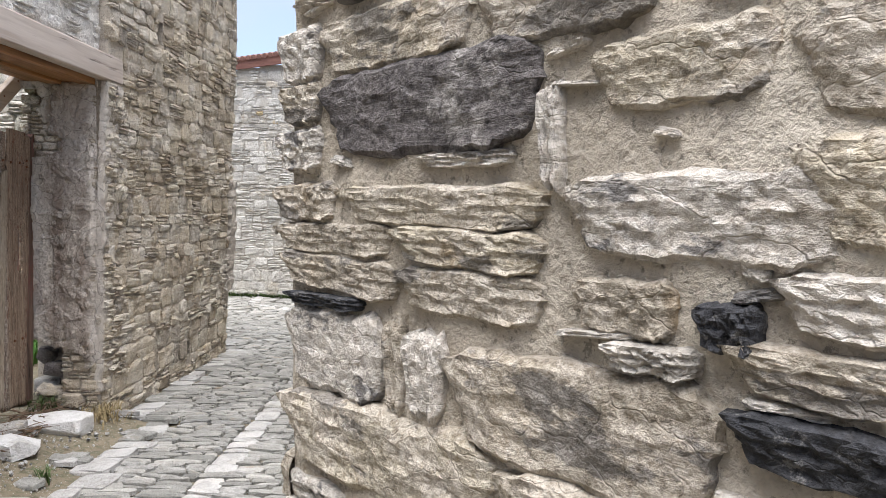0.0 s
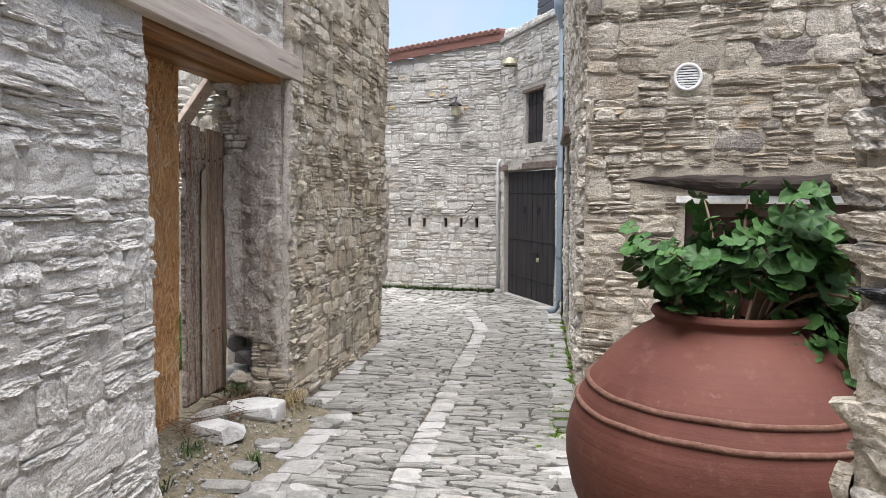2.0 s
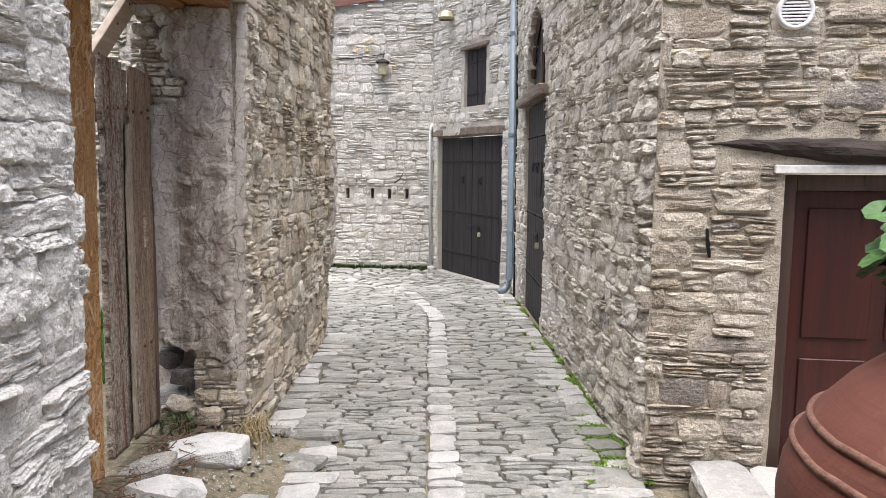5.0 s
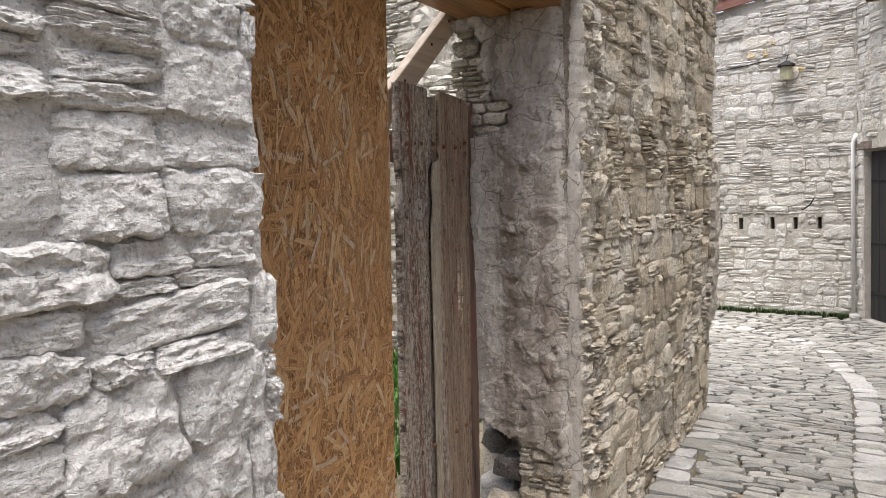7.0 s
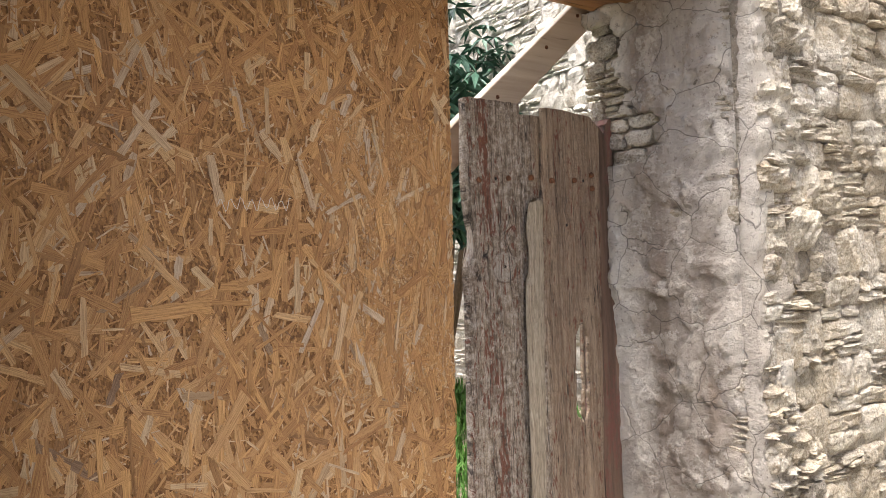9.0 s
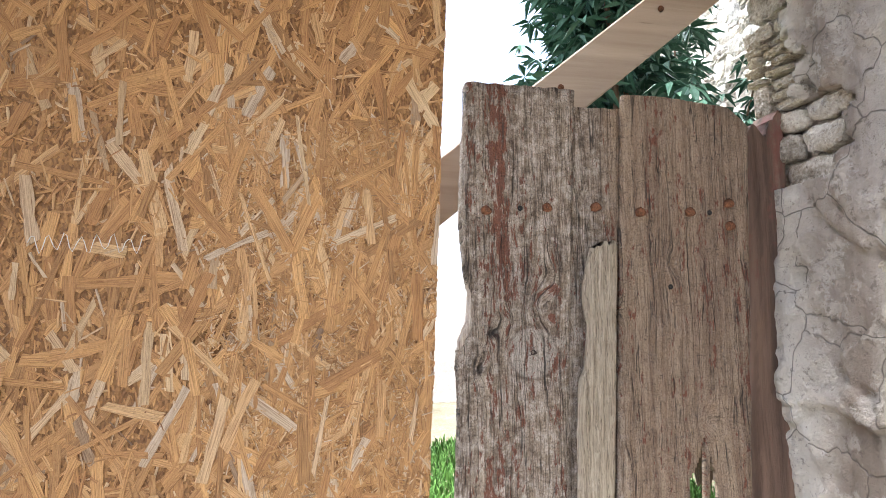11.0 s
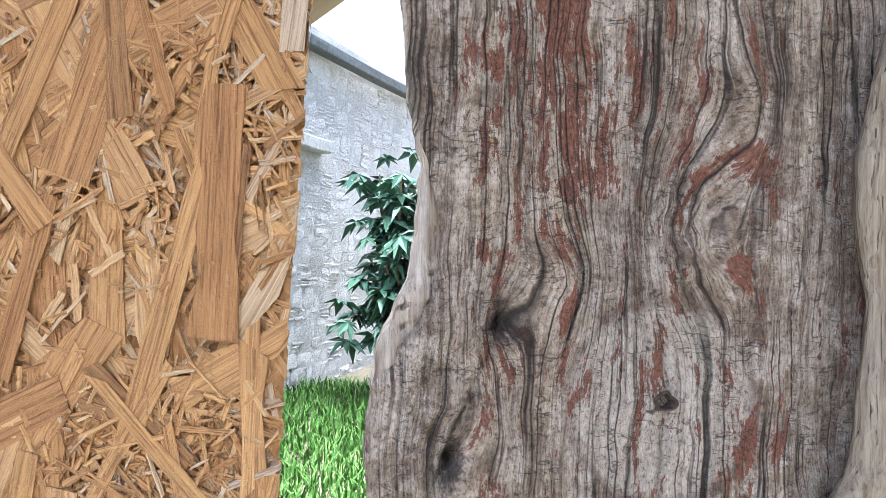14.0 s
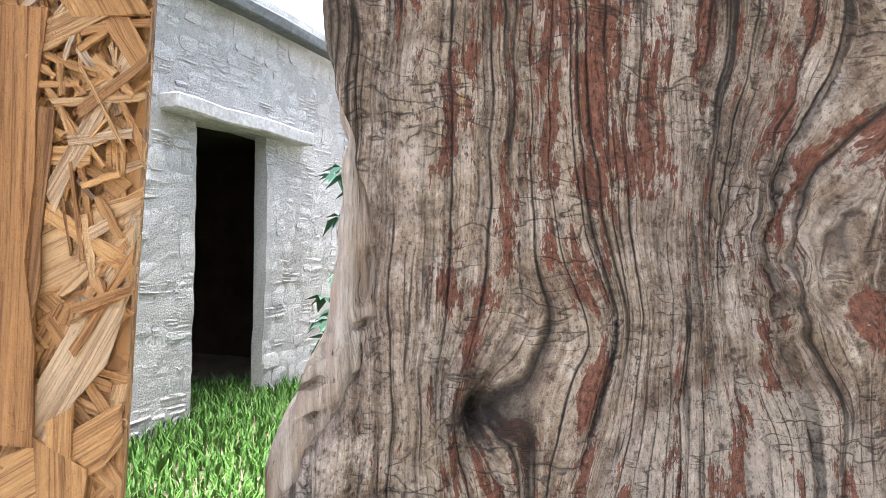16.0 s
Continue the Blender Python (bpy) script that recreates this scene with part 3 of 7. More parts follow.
def tube(bm, points, radius, sides=10, caps=True):
    """A round tube along points; radius may be one number or one a point."""
    pts = [Vector(p) for p in points]
    rings = []
    for i, p in enumerate(pts):
        d = (pts[min(i + 1, len(pts) - 1)] - pts[max(i - 1, 0)]).normalized()
        side = d.cross(Vector((0.31, 0.11, 0.94)) if abs(d.z) < 0.9 else Vector((1, 0.2, 0))).normalized()
        up = d.cross(side)
        r = radius[i] if isinstance(radius, (list, tuple)) else radius
        rings.append([bm.verts.new(p + (side * math.cos(a) + up * math.sin(a)) * r) for a in [2 * math.pi * k / sides for k in range(sides)]])
    for a, b in zip(rings, rings[1:]):
        for k in range(sides):
            bm.faces.new((a[k], a[(k + 1) % sides], b[(k + 1) % sides], b[k]))
    if caps:
        bm.faces.new(rings[0][::-1])
        bm.faces.new(rings[-1])


def lathe(bm, profile, sides=64, centre=(0, 0), wobble=0.0):
    rings = []
    for r, z in profile:
        ring = []
        for k in range(sides):
            a = 2 * math.pi * k / sides
            rr = r * (1 + wobble * noise.noise(Vector((math.cos(a) * 1.5, math.sin(a) * 1.5, z * 3))))
            ring.append(bm.verts.new((centre[0] + rr * math.cos(a), centre[1] + rr * math.sin(a), z)))
        rings.append(ring)
    for a, b in zip(rings, rings[1:]):
        for k in range(sides):
            bm.faces.new((a[k], b[k], b[(k + 1) % sides], a[(k + 1) % sides]))
    return rings


def rock(bm, at, size, seed, cuts=2, flat=0.0):
    """A broken block of stone."""
    got = bmesh.ops.create_icosphere(bm, subdivisions=cuts, radius=1.0)
    off = Vector((seed * 3.1, seed * 1.7, seed * 0.9))
    for v in got["verts"]:
        p = v.co.copy()
        k = max(abs(p.x), abs(p.y), abs(p.z))
        p = p.lerp(p / k * 0.85, 0.6)
        p *= 1 + 0.22 * noise.noise(p * 1.3 + off) + 0.07 * noise.noise(p * 4 + off)
        if flat and p.z > flat:
            p.z = flat + (p.z - flat) * 0.15
        v.co = Vector(at) + Vector((p.x * size[0], p.y * size[1], p.z * size[2]))


def smooth_step(a, b, x):
    t = min(1.0, max(0.0, (x - a) / (b - a)))
    return t * t * (3 - 2 * t)


# ---- rubble masonry ----
def stone_shapes(kinds, nx, ny, seed, rough=1.0, sharp=6, loose=1.0):
    """Shapes of one stone each, 1 wide (x), 1 high (z), from -1 to 1 deep (y, the face at 1)."""
    rng = random.Random(seed)
    shapes = []
    for k in range(kinds):
        off = Vector((rng.uniform(-50, 50), rng.uniform(-50, 50), rng.uniform(-50, 50)))
        skew = [rng.uniform(-0.10, 0.10) * loose for _ in range(4)] + [rng.uniform(-0.2, 0.2) for _ in range(2)]
        layers = rng.choice((1, 2, 3, 3, 4))
        ledge = [rng.uniform(-0.55, 0.45) for _ in range(layers)]
        verts, faces = [], []
        for j in range(ny + 1):
            for i in range(nx + 1):
                s, t = 2 * i / nx - 1, 2 * j / ny - 1
                edge = max(abs(s), abs(t))
                x, z = s * 0.5, t * 0.5
                cut = 0.14 * loose * abs(s) ** 5 * abs(t) ** 5
                x *= 1 - cut + skew[0] * t + 0.5 * skew[1] * t * t - 0.06
                z *= 1 - cut * 1.2 + skew[2] * s + 0.5 * skew[3] * s * s
                w = Vector((s * 1.1, t * 0.8, 0)) + off
                x += (0.04 * noise.noise(w * 2.0) + 0.03 * noise.noise(w * 6.0)) * edge * loose
                z += (0.09 * noise.noise(w * 2.0 + Vector((9, 0, 0))) + 0.07 * noise.noise(w * 5.5 + Vector((9, 3, 0)))) * edge * loose
                bed = min(layers - 1, max(0, int((t + 1) / 2 * layers + 0.9 * noise.noise(w * 1.2 + Vector((4, 7, 0))) + skew[4] * s * 2)))
                y = 1.0 - 0.45 * edge ** sharp + rough * 0.6 * ledge[bed] + rough * (0.55 * noise.noise(w * 1.1) + 0.45 * noise.noise(w * 3.1) + 0.25 * noise.noise(w * 8.0)) + skew[4] * s * 2 + skew[5] * t * 2
                verts.append((x, max(y, 0.05), z))
        for j in range(ny):
            for i in range(nx):
                a = j * (nx + 1) + i
                faces.append((a, a + 1, a + nx + 2, a + nx + 1))
        rim = [i for i in range(nx + 1)] + [j * (nx + 1) + nx for j in range(1, ny + 1)]
        rim += [ny * (nx + 1) + i for i in range(nx - 1, -1, -1)] + [j * (nx + 1) for j in range(ny - 1, 0, -1)]
        start = len(verts)
        for v in rim:
            x, y, z = verts[v]
            verts.append((x * 1.04, -1.0, z * 1.04))
        for i in range(len(rim)):
            j = (i + 1) % len(rim)
            faces.append((rim[j], rim[i], start + i, start + j))
        shapes.append((np.array(verts), faces))
    return shapes


SHAPES = stone_shapes(26, 5, 3, 5)
FINE = stone_shapes(32, 10, 7, 9, 0.68)
SLATY = stone_shapes(32, 20, 13, 19, 0.62, 12)
meshes = {}


def piece_mesh(shapes, k, material, name):
    key = (id(shapes), k, material.name)
    if key not in meshes:
        me = bpy.data.meshes.new(name)
        me.from_pydata(shapes[k][0].tolist(), [], shapes[k][1])
        me.materials.append(material)
        meshes[key] = me
    return meshes[key]


def lay(parent, pieces, shapes, material, name="stone", near=300, group_name="small_stones"):
    """Pieces as (matrix, key): the nearest by key each an object, the rest joined."""
    rng = random.Random(len(pieces))
    pieces = sorted(pieces, key=lambda p: p[1])
    inverse = Matrix.Translation(-parent.matrix_basis.translation)
    for m, _ in pieces[:near]:
        ob = new(name, piece_mesh(shapes, rng.randrange(len(shapes)), material, name))
        ob.parent, ob.matrix_parent_inverse, ob.matrix_basis = parent, inverse, m
    rest = pieces[near:]
    if not rest:
        return
    all_v, all_f, base = [], [], 0
    for m, _ in rest:
        v, f = shapes[rng.randrange(len(shapes))]
        a = np.array(m)
        all_v.append(v @ a[:3, :3].T + a[:3, 3])
        all_f += [tuple(i + base for i in q) for q in f]
        base += len(v)
    me = bpy.data.meshes.new(group_name)
    me.from_pydata(np.concatenate(all_v).tolist(), [], all_f)
    me.materials.append(material)
    ob = new(group_name, me)
    ob.parent, ob.matrix_parent_inverse = parent, inverse
    tagged(ob, kind="stuff")


class Face:
    """A wall's face: a foot point, the way along it, a lean by height."""

    def __init__(self, foot, to, lean=0.0, lean_from=0.0, wave=0.012):
        self.foot = Vector((*foot, 0))
        d = Vector((*to, 0)) - self.foot
        self.length, self.u = d.length, d.normalized()
        self.n = Vector((self.u.y, -self.u.x, 0))
        self.lean, self.lean_from, self.wave = lean, lean_from, wave

    def at(self, u, z, out=0.0):
        p = self.foot + self.u * u + Vector((0, 0, z))
        bulge = self.wave * noise.noise(Vector((u * 0.9, z * 0.9, self.foot.x * 3))) * 2
        return p + self.n * (out + self.lean * (z - self.lean_from) + bulge)

    def matrix(self, u, z, w, h, deep, turn=0.0, out=0.0):
        c, s = math.cos(turn), math.sin(turn)
        up = Vector((0, 0, 1)) + self.n * self.lean
        a, b = self.u * c + up * s, up * c - self.u * s
        p = self.at(u, z, out)
        return Matrix(((a.x * w, self.n.x * deep, b.x * h, p.x), (a.y * w, self.n.y * deep, b.y * h, p.y), (a.z * w, self.n.z * deep, b.z * h, p.z), (0, 0, 0, 1)))


def rubble(u0, u1, z0, z1, rng, band=(0.09, 0.2), holes=(), thin=0.55, gap=0.012, longest=0.42):
    """Stones as (u, z, width, height) in rough bands, some of one block, some of stacked slivers."""
    out = []

    def keep(u, z, w, h):
        lo, hi = u - w / 2, u + w / 2
        for a, b, c, d in holes:
            if hi > a and lo < b and z + h / 2 > c + 0.01 and z - h / 2 < d - 0.01:
                if a - lo > 0.05:
                    hi = a
                elif hi - b > 0.05:
                    lo = b
                else:
                    return
        if hi - lo > 0.03:
            out.append(((lo + hi) / 2, z, hi - lo - gap, max(h - gap, 0.012)))

    z = z0
    while z < z1 - 0.02:
        tall = min(rng.uniform(*band), z1 - z)
        u = u0 + rng.uniform(-0.12, 0.0)
        while u < u1:
            if rng.random() > thin:
                w = min(tall * rng.uniform(1.0, 2.6), longest)
                rows = [1.0]
            else:
                w = rng.uniform(0.16, longest)
                n = rng.choice((2, 2, 3, 3, 4))
                rows = [rng.uniform(0.5, 1.5) for _ in range(n)]
            lo, hi = max(u, u0 + rng.uniform(-0.02, 0.015)), min(u + w, u1 + rng.uniform(-0.015, 0.02))
            total, zz = sum(rows), z
            for r in rows:
                h = tall * r / total
                if hi - lo > 0.26 and rng.random() < 0.45 or (hi - lo) / h > 6:
                    cut = lo + (hi - lo) * rng.uniform(0.3, 0.7)
                    keep((lo + cut) / 2, zz + h / 2, cut - lo, h), keep((cut + hi) / 2, zz + h / 2, hi - cut, h)
                elif hi - lo > 0.03:
                    keep((lo + hi) / 2, zz + h / 2, hi - lo, h)
                zz += h
            u += w
        z += tall
    return out


def cut_blocks(blocks, holes):
    """Blocks (u0, u1, z0, z1) with holes of the same form taken out of them."""
    for a, b, c, d in holes:
        out = []
        for block in blocks:
            u0, u1, z0, z1 = block[:4]
            if b <= u0 or a >= u1 or d <= z0 or c >= z1:
                out.append(block)
                continue
            lo, hi = max(a, u0), min(b, u1)
            for q in ((u0, lo, z0, z1), (hi, u1, z0, z1), (lo, hi, z0, max(c, z0)), (lo, hi, min(d, z1), z1)):
                if q[1] - q[0] > 0.003 and q[3] - q[2] > 0.003:
                    out.append((*q, *block[4:]))
        blocks = out
    return blocks


def wall_body(bm, face, u0, u1, z0, z1, deep, step=0.07, amp=0.012, back=True, inset=0.0):
    """A block of masonry whose face is uneven mortar."""
    nu, nz = max(1, int((u1 - u0) / step)), max(1, int((z1 - z0) / step))
    grid = []
    for j in range(nz + 1):
        row = []
        for i in range(nu + 1):
            u, z = u0 + (u1 - u0) * i / nu, z0 + (z1 - z0) * j / nz
            row.append(bm.verts.new(face.at(u, z, -inset + amp * noise.noise(Vector((u * 6, z * 6, 3 + face.foot.y))) + 0.6 * amp * noise.noise(Vector((u * 19, z * 19, 1))))))
        grid.append(row)
    for j in range(nz):
        for i in range(nu):
            bm.faces.new((grid[j][i], grid[j][i + 1], grid[j + 1][i + 1], grid[j + 1][i]))
    if back:
        rim = grid[0] + [r[-1] for r in grid[1:]] + grid[-1][-2::-1] + [r[0] for r in grid[-2:0:-1]]
        behind = [bm.verts.new(v.co - face.n * deep) for v in rim]
        for i in range(len(rim)):
            j = (i + 1) % len(rim)
            bm.faces.new((rim[j], rim[i], behind[i], behind[j]))
        bm.faces.new(behind)


def wall(name, label, face, blocks, stones, body_material, stone_material, deep, shapes, proud, seed, centre, near=300, amp=0.012, step=0.07, inset=0.0):
    """A stone wall: body blocks (u0, u1, z0, z1) and the stones set in its face."""
    top = thing(name, label, "wall", kind="structure")
    bm = bmesh.new()
    for b in blocks:
        wall_body(bm, face, *b[:4], b[4] if len(b) > 4 else deep, step, amp, True, inset)
    part("core", bm, body_material, top)
    rng = random.Random(seed)
    pieces = []
    for u, z, w, h in stones:
        wave = 0.022 * noise.noise(Vector((u * 1.7, z * 2.3, seed)))
        tilt = 0.10 * noise.noise(Vector((u * 2.1, z * 2.9, seed + 5))) + rng.uniform(-0.06, 0.06)
        m = face.matrix(u, z + wave, w * 1.06, h * 1.08, proud * rng.uniform(0.65, 1.4), tilt, rng.uniform(-0.005, 0.005))
        pieces.append((m, (u - centre[0]) ** 2 + (z - centre[1]) ** 2))
    lay(top, pieces, shapes, stone_material, "stone", near)
    return top


def ground_z(x, y):
    """The lane falls a little away from the start; the gateway and the yard lie higher."""
    lane = 0.24 - 0.0227 * min(max(y - 4.5, 0.0), 7.6)
    yard = 0.40 + 0.045 * min(max(-2.9 - x, 0.0), 7.0)
    edge = smooth_step(-1.75, -2.75, x) if y < 5.0 else smooth_step(-2.45, -2.85, x)
    return lane + (yard - lane) * edge * (1 - smooth_step(7.3, 7.7, y))


# ---- ground ----
def build_ground():
    bm = bmesh.new()
    xs = sorted({-600.0, -60.0, -14.0, 6.0, 60.0, 600.0} | {round(-12 + 0.5 * i, 3) for i in range(17)} | {round(-4.0 + 0.07 * i, 3) for i in range(58)} | {0.5, 1.2, 2.2, 3.5})
    ys = sorted({-600.0, -60.0, -8.0, -3.0, 0.0, 1.5, 14.5, 20.0, 60.0, 600.0} | {round(2.2 + 0.08 * i, 3) for i in range(140)})
    rows = []
    for y in ys:
        row = []
        for x in xs:
            z = ground_z(x, y) + 0.008 * noise.noise(Vector((x * 3, y * 3, 0))) - 0.015
            if x < -1.8:
                z += 0.018 * noise.noise(Vector((x * 7, y * 7, 5)))
            row.append(bm.verts.new((x, y, z)))
        rows.append(row)
    for a, b in zip(rows, rows[1:]):
        for i in range(len(xs) - 1):
            bm.faces.new((a[i], a[i + 1], b[i + 1], b[i]))
    solo("ground", bm, M["earth"], "bare brown earth with grit between paving and walls", "ground", "structure", True)


build_ground()

# ---- walls of the lane ----
rng = random.Random(3)
left = Face((-2.32, -2.5), (-2.32, 3.190), wave=0.018)
stones = rubble(4.2, 5.697, 0.25, 3.9, rng, (0.07, 0.19), [(5.15, 5.72, 2.52, 2.71)], 0.50, 0.004, 0.46)
stones += rubble(5.697, 7.40, 2.71, 3.9, rng, (0.08, 0.16), (), 0.45)
wall("wall_left", "limewashed rubble stone wall beside a timber gateway", left, [(0, 4.0, -0.1, 5.2), (4.0, 5.697, -0.1, 5.2), (5.697, 7.42, 2.70, 5.2)], stones, M["lime_mortar"], M["lime_stone"], 0.55, SLATY, 0.020, 11, (5.4, 1.6), 300, 0.016, 0.02, -0.007)

pier = Face((-2.355, 4.93), (-2.268, 7.48), 0.03, 0.3, wave=0.02)
stones = rubble(0.0, 2.55, 0.1, 4.4, random.Random(8), (0.07, 0.17), [(0.0, 0.2, 2.5, 2.72), (0.72, 0.84, 2.93, 3.12), (1.45, 1.58, 0.36, 0.52)], 0.42, 0.005, 0.28)
wall("wall_gate_pier", "brown rubble stone house wall with earthy joints", pier, [*cut_blocks([(0.25, 2.55, -0.1, 5.2)], [(0.73, 0.83, 2.94, 3.11), (1.46, 1.57, 0.37, 0.51)]), (0, 0.25, 0.86, 5.2), (0, 0.25, -0.1, 0.86, 0.26)], stones, M["brown_mortar"], M["brown_stone"], 0.52, FINE, 0.017, 12, (0.8, 1.5), 300, 0.011, 0.03, -0.002)

right = Face((-0.25, 10.4), (-0.28, 4.44), 0.012, 0.2, wave=0.02)
door_u0, door_u1 = 1.21, 2.60
arch = [(door_u0 + (door_u1 - door_u0) * (i + 0.5) / 14, (door_u1 - door_u0) / 14) for i in range(14)]


def arch_top(u):
    s = (2 * u - door_u0 - door_u1) / (door_u1 - door_u0)
    return 2.44 + 0.86 * math.sqrt(max(0.0, 1 - abs(s) ** 2.2))


blocks = [(0, door_u0, -0.1, 5.2), (door_u1, right.length, -0.1, 5.2), (door_u0, door_u1, 3.34, 5.2)]
blocks += [(u - w / 2, u + w / 2, arch_top(u), 3.34) for u, w in arch]
holes = [(door_u0, door_u1, -0.2, 2.46)] + [(u - w / 2, u + w / 2, 2.4, arch_top(u)) for u, w in arch] + [(1.0, 2.8, 2.37, 2.47)]
stones = rubble(0.0, right.length, 0.05, 4.6, random.Random(21), (0.05, 0.15), holes, 0.26, 0.005, 0.26)
wall("wall_right", "grey rubble stone house wall with an arched doorway", right, blocks, stones, M["grey_mortar"], M["grey_stone"], 0.5, FINE, 0.018, 13, (5.2, 1.2), 300, 0.011, 0.035, -0.002)

front = Face((-0.335, 4.425), (2.65, 3.945), 0.0, wave=0.012)
holes = [(0.53, 1.52, -0.2, 1.745), (0.26, 2.0, 1.745, 1.89)]
stones = rubble(0.0, 3.0, 0.1, 4.6, random.Random(33), (0.05, 0.15), holes, 0.36, 0.012, 0.40)
wall("wall_front", "grey and ochre slate wall above a low red door", front, [(0, 0.55, -0.1, 1.745), (1.5, 3.02, -0.1, 1.745), (0, 3.02, 1.745, 5.2)], stones, M["front_mortar"], M["front_stone"], 0.5, FINE, 0.016, 14, (0.3, 1.6), 300, 0.012, 0.03, -0.004)

end = Face((-1.28, 12.30), (-0.27, 10.31), 0.0, wave=0.02)
stones = rubble(0.0, end.length, 0.0, 4.25, random.Random(41), (0.10, 0.19), [(0.13, 2.0, -0.2, 2.27), (0.86, 1.58, 2.52, 3.40)], 0.45, 0.012, 0.36)
wall("wall_end", "pale stone wall with a double door and shutter", end, [(0, 0.15, -0.1, 2.16), (1.98, end.length, -0.1, 2.16), (0, end.length, 2.16, 2.55), (0, 0.93, 2.55, 3.34), (1.51, end.length, 2.55, 3.34), (0, end.length, 3.34, 4.28)], stones, M["pale_mortar"], M["pale_stone"], 0.4, FINE, 0.018, 15, (1.2, 2.0), 300, 0.011, 0.05, -0.007)

far = Face((-7.2, 13.22), (-1.29, 12.32), 0.0, wave=0.02)
slots = [(far.length - d - 0.03, far.length - d + 0.04, 1.18, 1.36) for d in (0.42, 0.70, 0.98, 1.38, 1.66)]
cols = [(0.4 * i, min(0.4 * (i + 1), far.length), -0.1, 4.34 - 0.12 * (far.length - 0.4 * (i + 0.5))) for i in range(15)]
stones = rubble(2.4, far.length, 0.0, 4.3, random.Random(52), (0.10, 0.20), slots, 0.4, 0.012, 0.42)
stones = [s for s in stones if s[1] + s[3] / 2 < 4.30 - 0.12 * (far.length - s[0])]
wall("wall_far", "pale whitewashed stone barn wall under a tiled verge", far, cut_blocks(cols, [(a + 0.008, b - 0.008, c + 0.01, d - 0.01) for a, b, c, d in slots]), stones, M["pale_mortar"], M["pale_stone"], 0.4, FINE, 0.018, 16, (4.4, 2.0), 300, 0.011, 0.05, -0.007)

# rough quoins where two faces meet
quoin = Face((-0.305, 4.85), (-0.322, 4.43))
rng = random.Random(5)
got, z = [], 0.22
while z < 4.5:
    h, w = rng.uniform(0.05, 0.15), rng.uniform(0.14, 0.34)
    got.append((quoin.matrix(quoin.length - w / 2 + rng.uniform(-0.01, 0.015), z + h / 2, w, h * 1.02, rng.uniform(0.035, 0.05), rng.uniform(-0.03, 0.03)), 0))
    z += h
lay(bpy.data.objects["wall_right"], got, FINE, M["grey_stone"], "stone", 0, "quoins")
got = [(pier.matrix(u, z, w, h * 1.05, rng.uniform(0.022, 0.036), rng.uniform(-0.08, 0.08)), 0) for u, z, w, h in rubble(0.0, 0.32, 0.5, 2.5, rng, (0.06, 0.13), (), 0.5, 0.008, 0.2) if rng.random() < 0.62]
lay(bpy.data.objects["wall_gate_pier"], got, FINE, M["brown_stone"], "stone", 0, "quoins")

# dark insides of the putlog holes
for face, u, z, w, h in [(far, (a + b) / 2, (c + d) / 2, 0.2, 0.3) for a, b, c, d in slots] + [(pier, 0.78, 3.02, 0.3, 0.3), (pier, 1.515, 0.44, 0.3, 0.3)]:
    bm = bmesh.new()
    m = face.matrix(u, z, w, h, 1.0)
    box(bm, (-0.5, -0.30, -0.5), (0.5, -0.20, 0.5), 0.0, m)
    solo("putlog_hole", bm, M["brown_mortar"], "shadowed back of a small hole in masonry", "hole", "structure")

# ochre stones among the pale ones
for top, face, spots in ((bpy.data.objects["wall_far"], far, ((4.98, 3.62, 0.16, 0.07), (4.85, 3.50, 0.30, 0.10), (5.30, 3.22, 0.20, 0.08), (4.0, 3.3, 0.14, 0.08), (4.3, 3.15, 0.12, 0.08))), (bpy.data.objects["wall_front"], front, ((0.06, 1.93, 0.12, 0.06), (0.12, 2.22, 0.20, 0.05)))):
    lay(top, [(face.matrix(u, z, w, h, 0.021), 0) for u, z, w, h in spots], FINE, M["ochre_stone"], "stone")

# the corner that the walk starts beside
corner = Face((-0.2446, 1.0654), (1.21, -0.51), 0.0, wave=0.006)
BIG = [
    ("pier_pale", -0.015, 0.06, 1.888, 1.945), ("pier_slate", 0.065, 0.29, 1.888, 1.946), ("pier_slate", 0.30, 0.465, 1.885, 1.935),
    ("pier_dark", 0.071, 0.369, 1.803, 1.888), ("pier_pale", 0.226, 0.339, 1.788, 1.801), ("pier_pale", 0.368, 0.388, 1.772, 1.845),
    ("pier_slate", 0.415, 0.545, 1.824, 1.872), ("pier_slate", 0.555, 0.70, 1.808, 1.872), ("pier_slate", -0.03, 0.095, 1.735, 1.775),
    ("pier_slate", 0.10, 0.372, 1.735, 1.772), ("pier_slate", -0.03, 0.19, 1.700, 1.733), ("pier_slate", 0.19, 0.374, 1.700, 1.734),
    ("pier_slate", -0.018, 0.20, 1.660, 1.698), ("pier_slate", 0.20, 0.374, 1.658, 1.698), ("pier_pale", 0.395, 0.592, 1.722, 1.779),
    ("pier_slate", 0.404, 0.487, 1.667, 1.705), ("pier_black", 0.502, 0.543, 1.667, 1.697), ("pier_black", -0.004, 0.142, 1.641, 1.655),
    ("pier_pale", -0.004, 0.176, 1.551, 1.638),
]
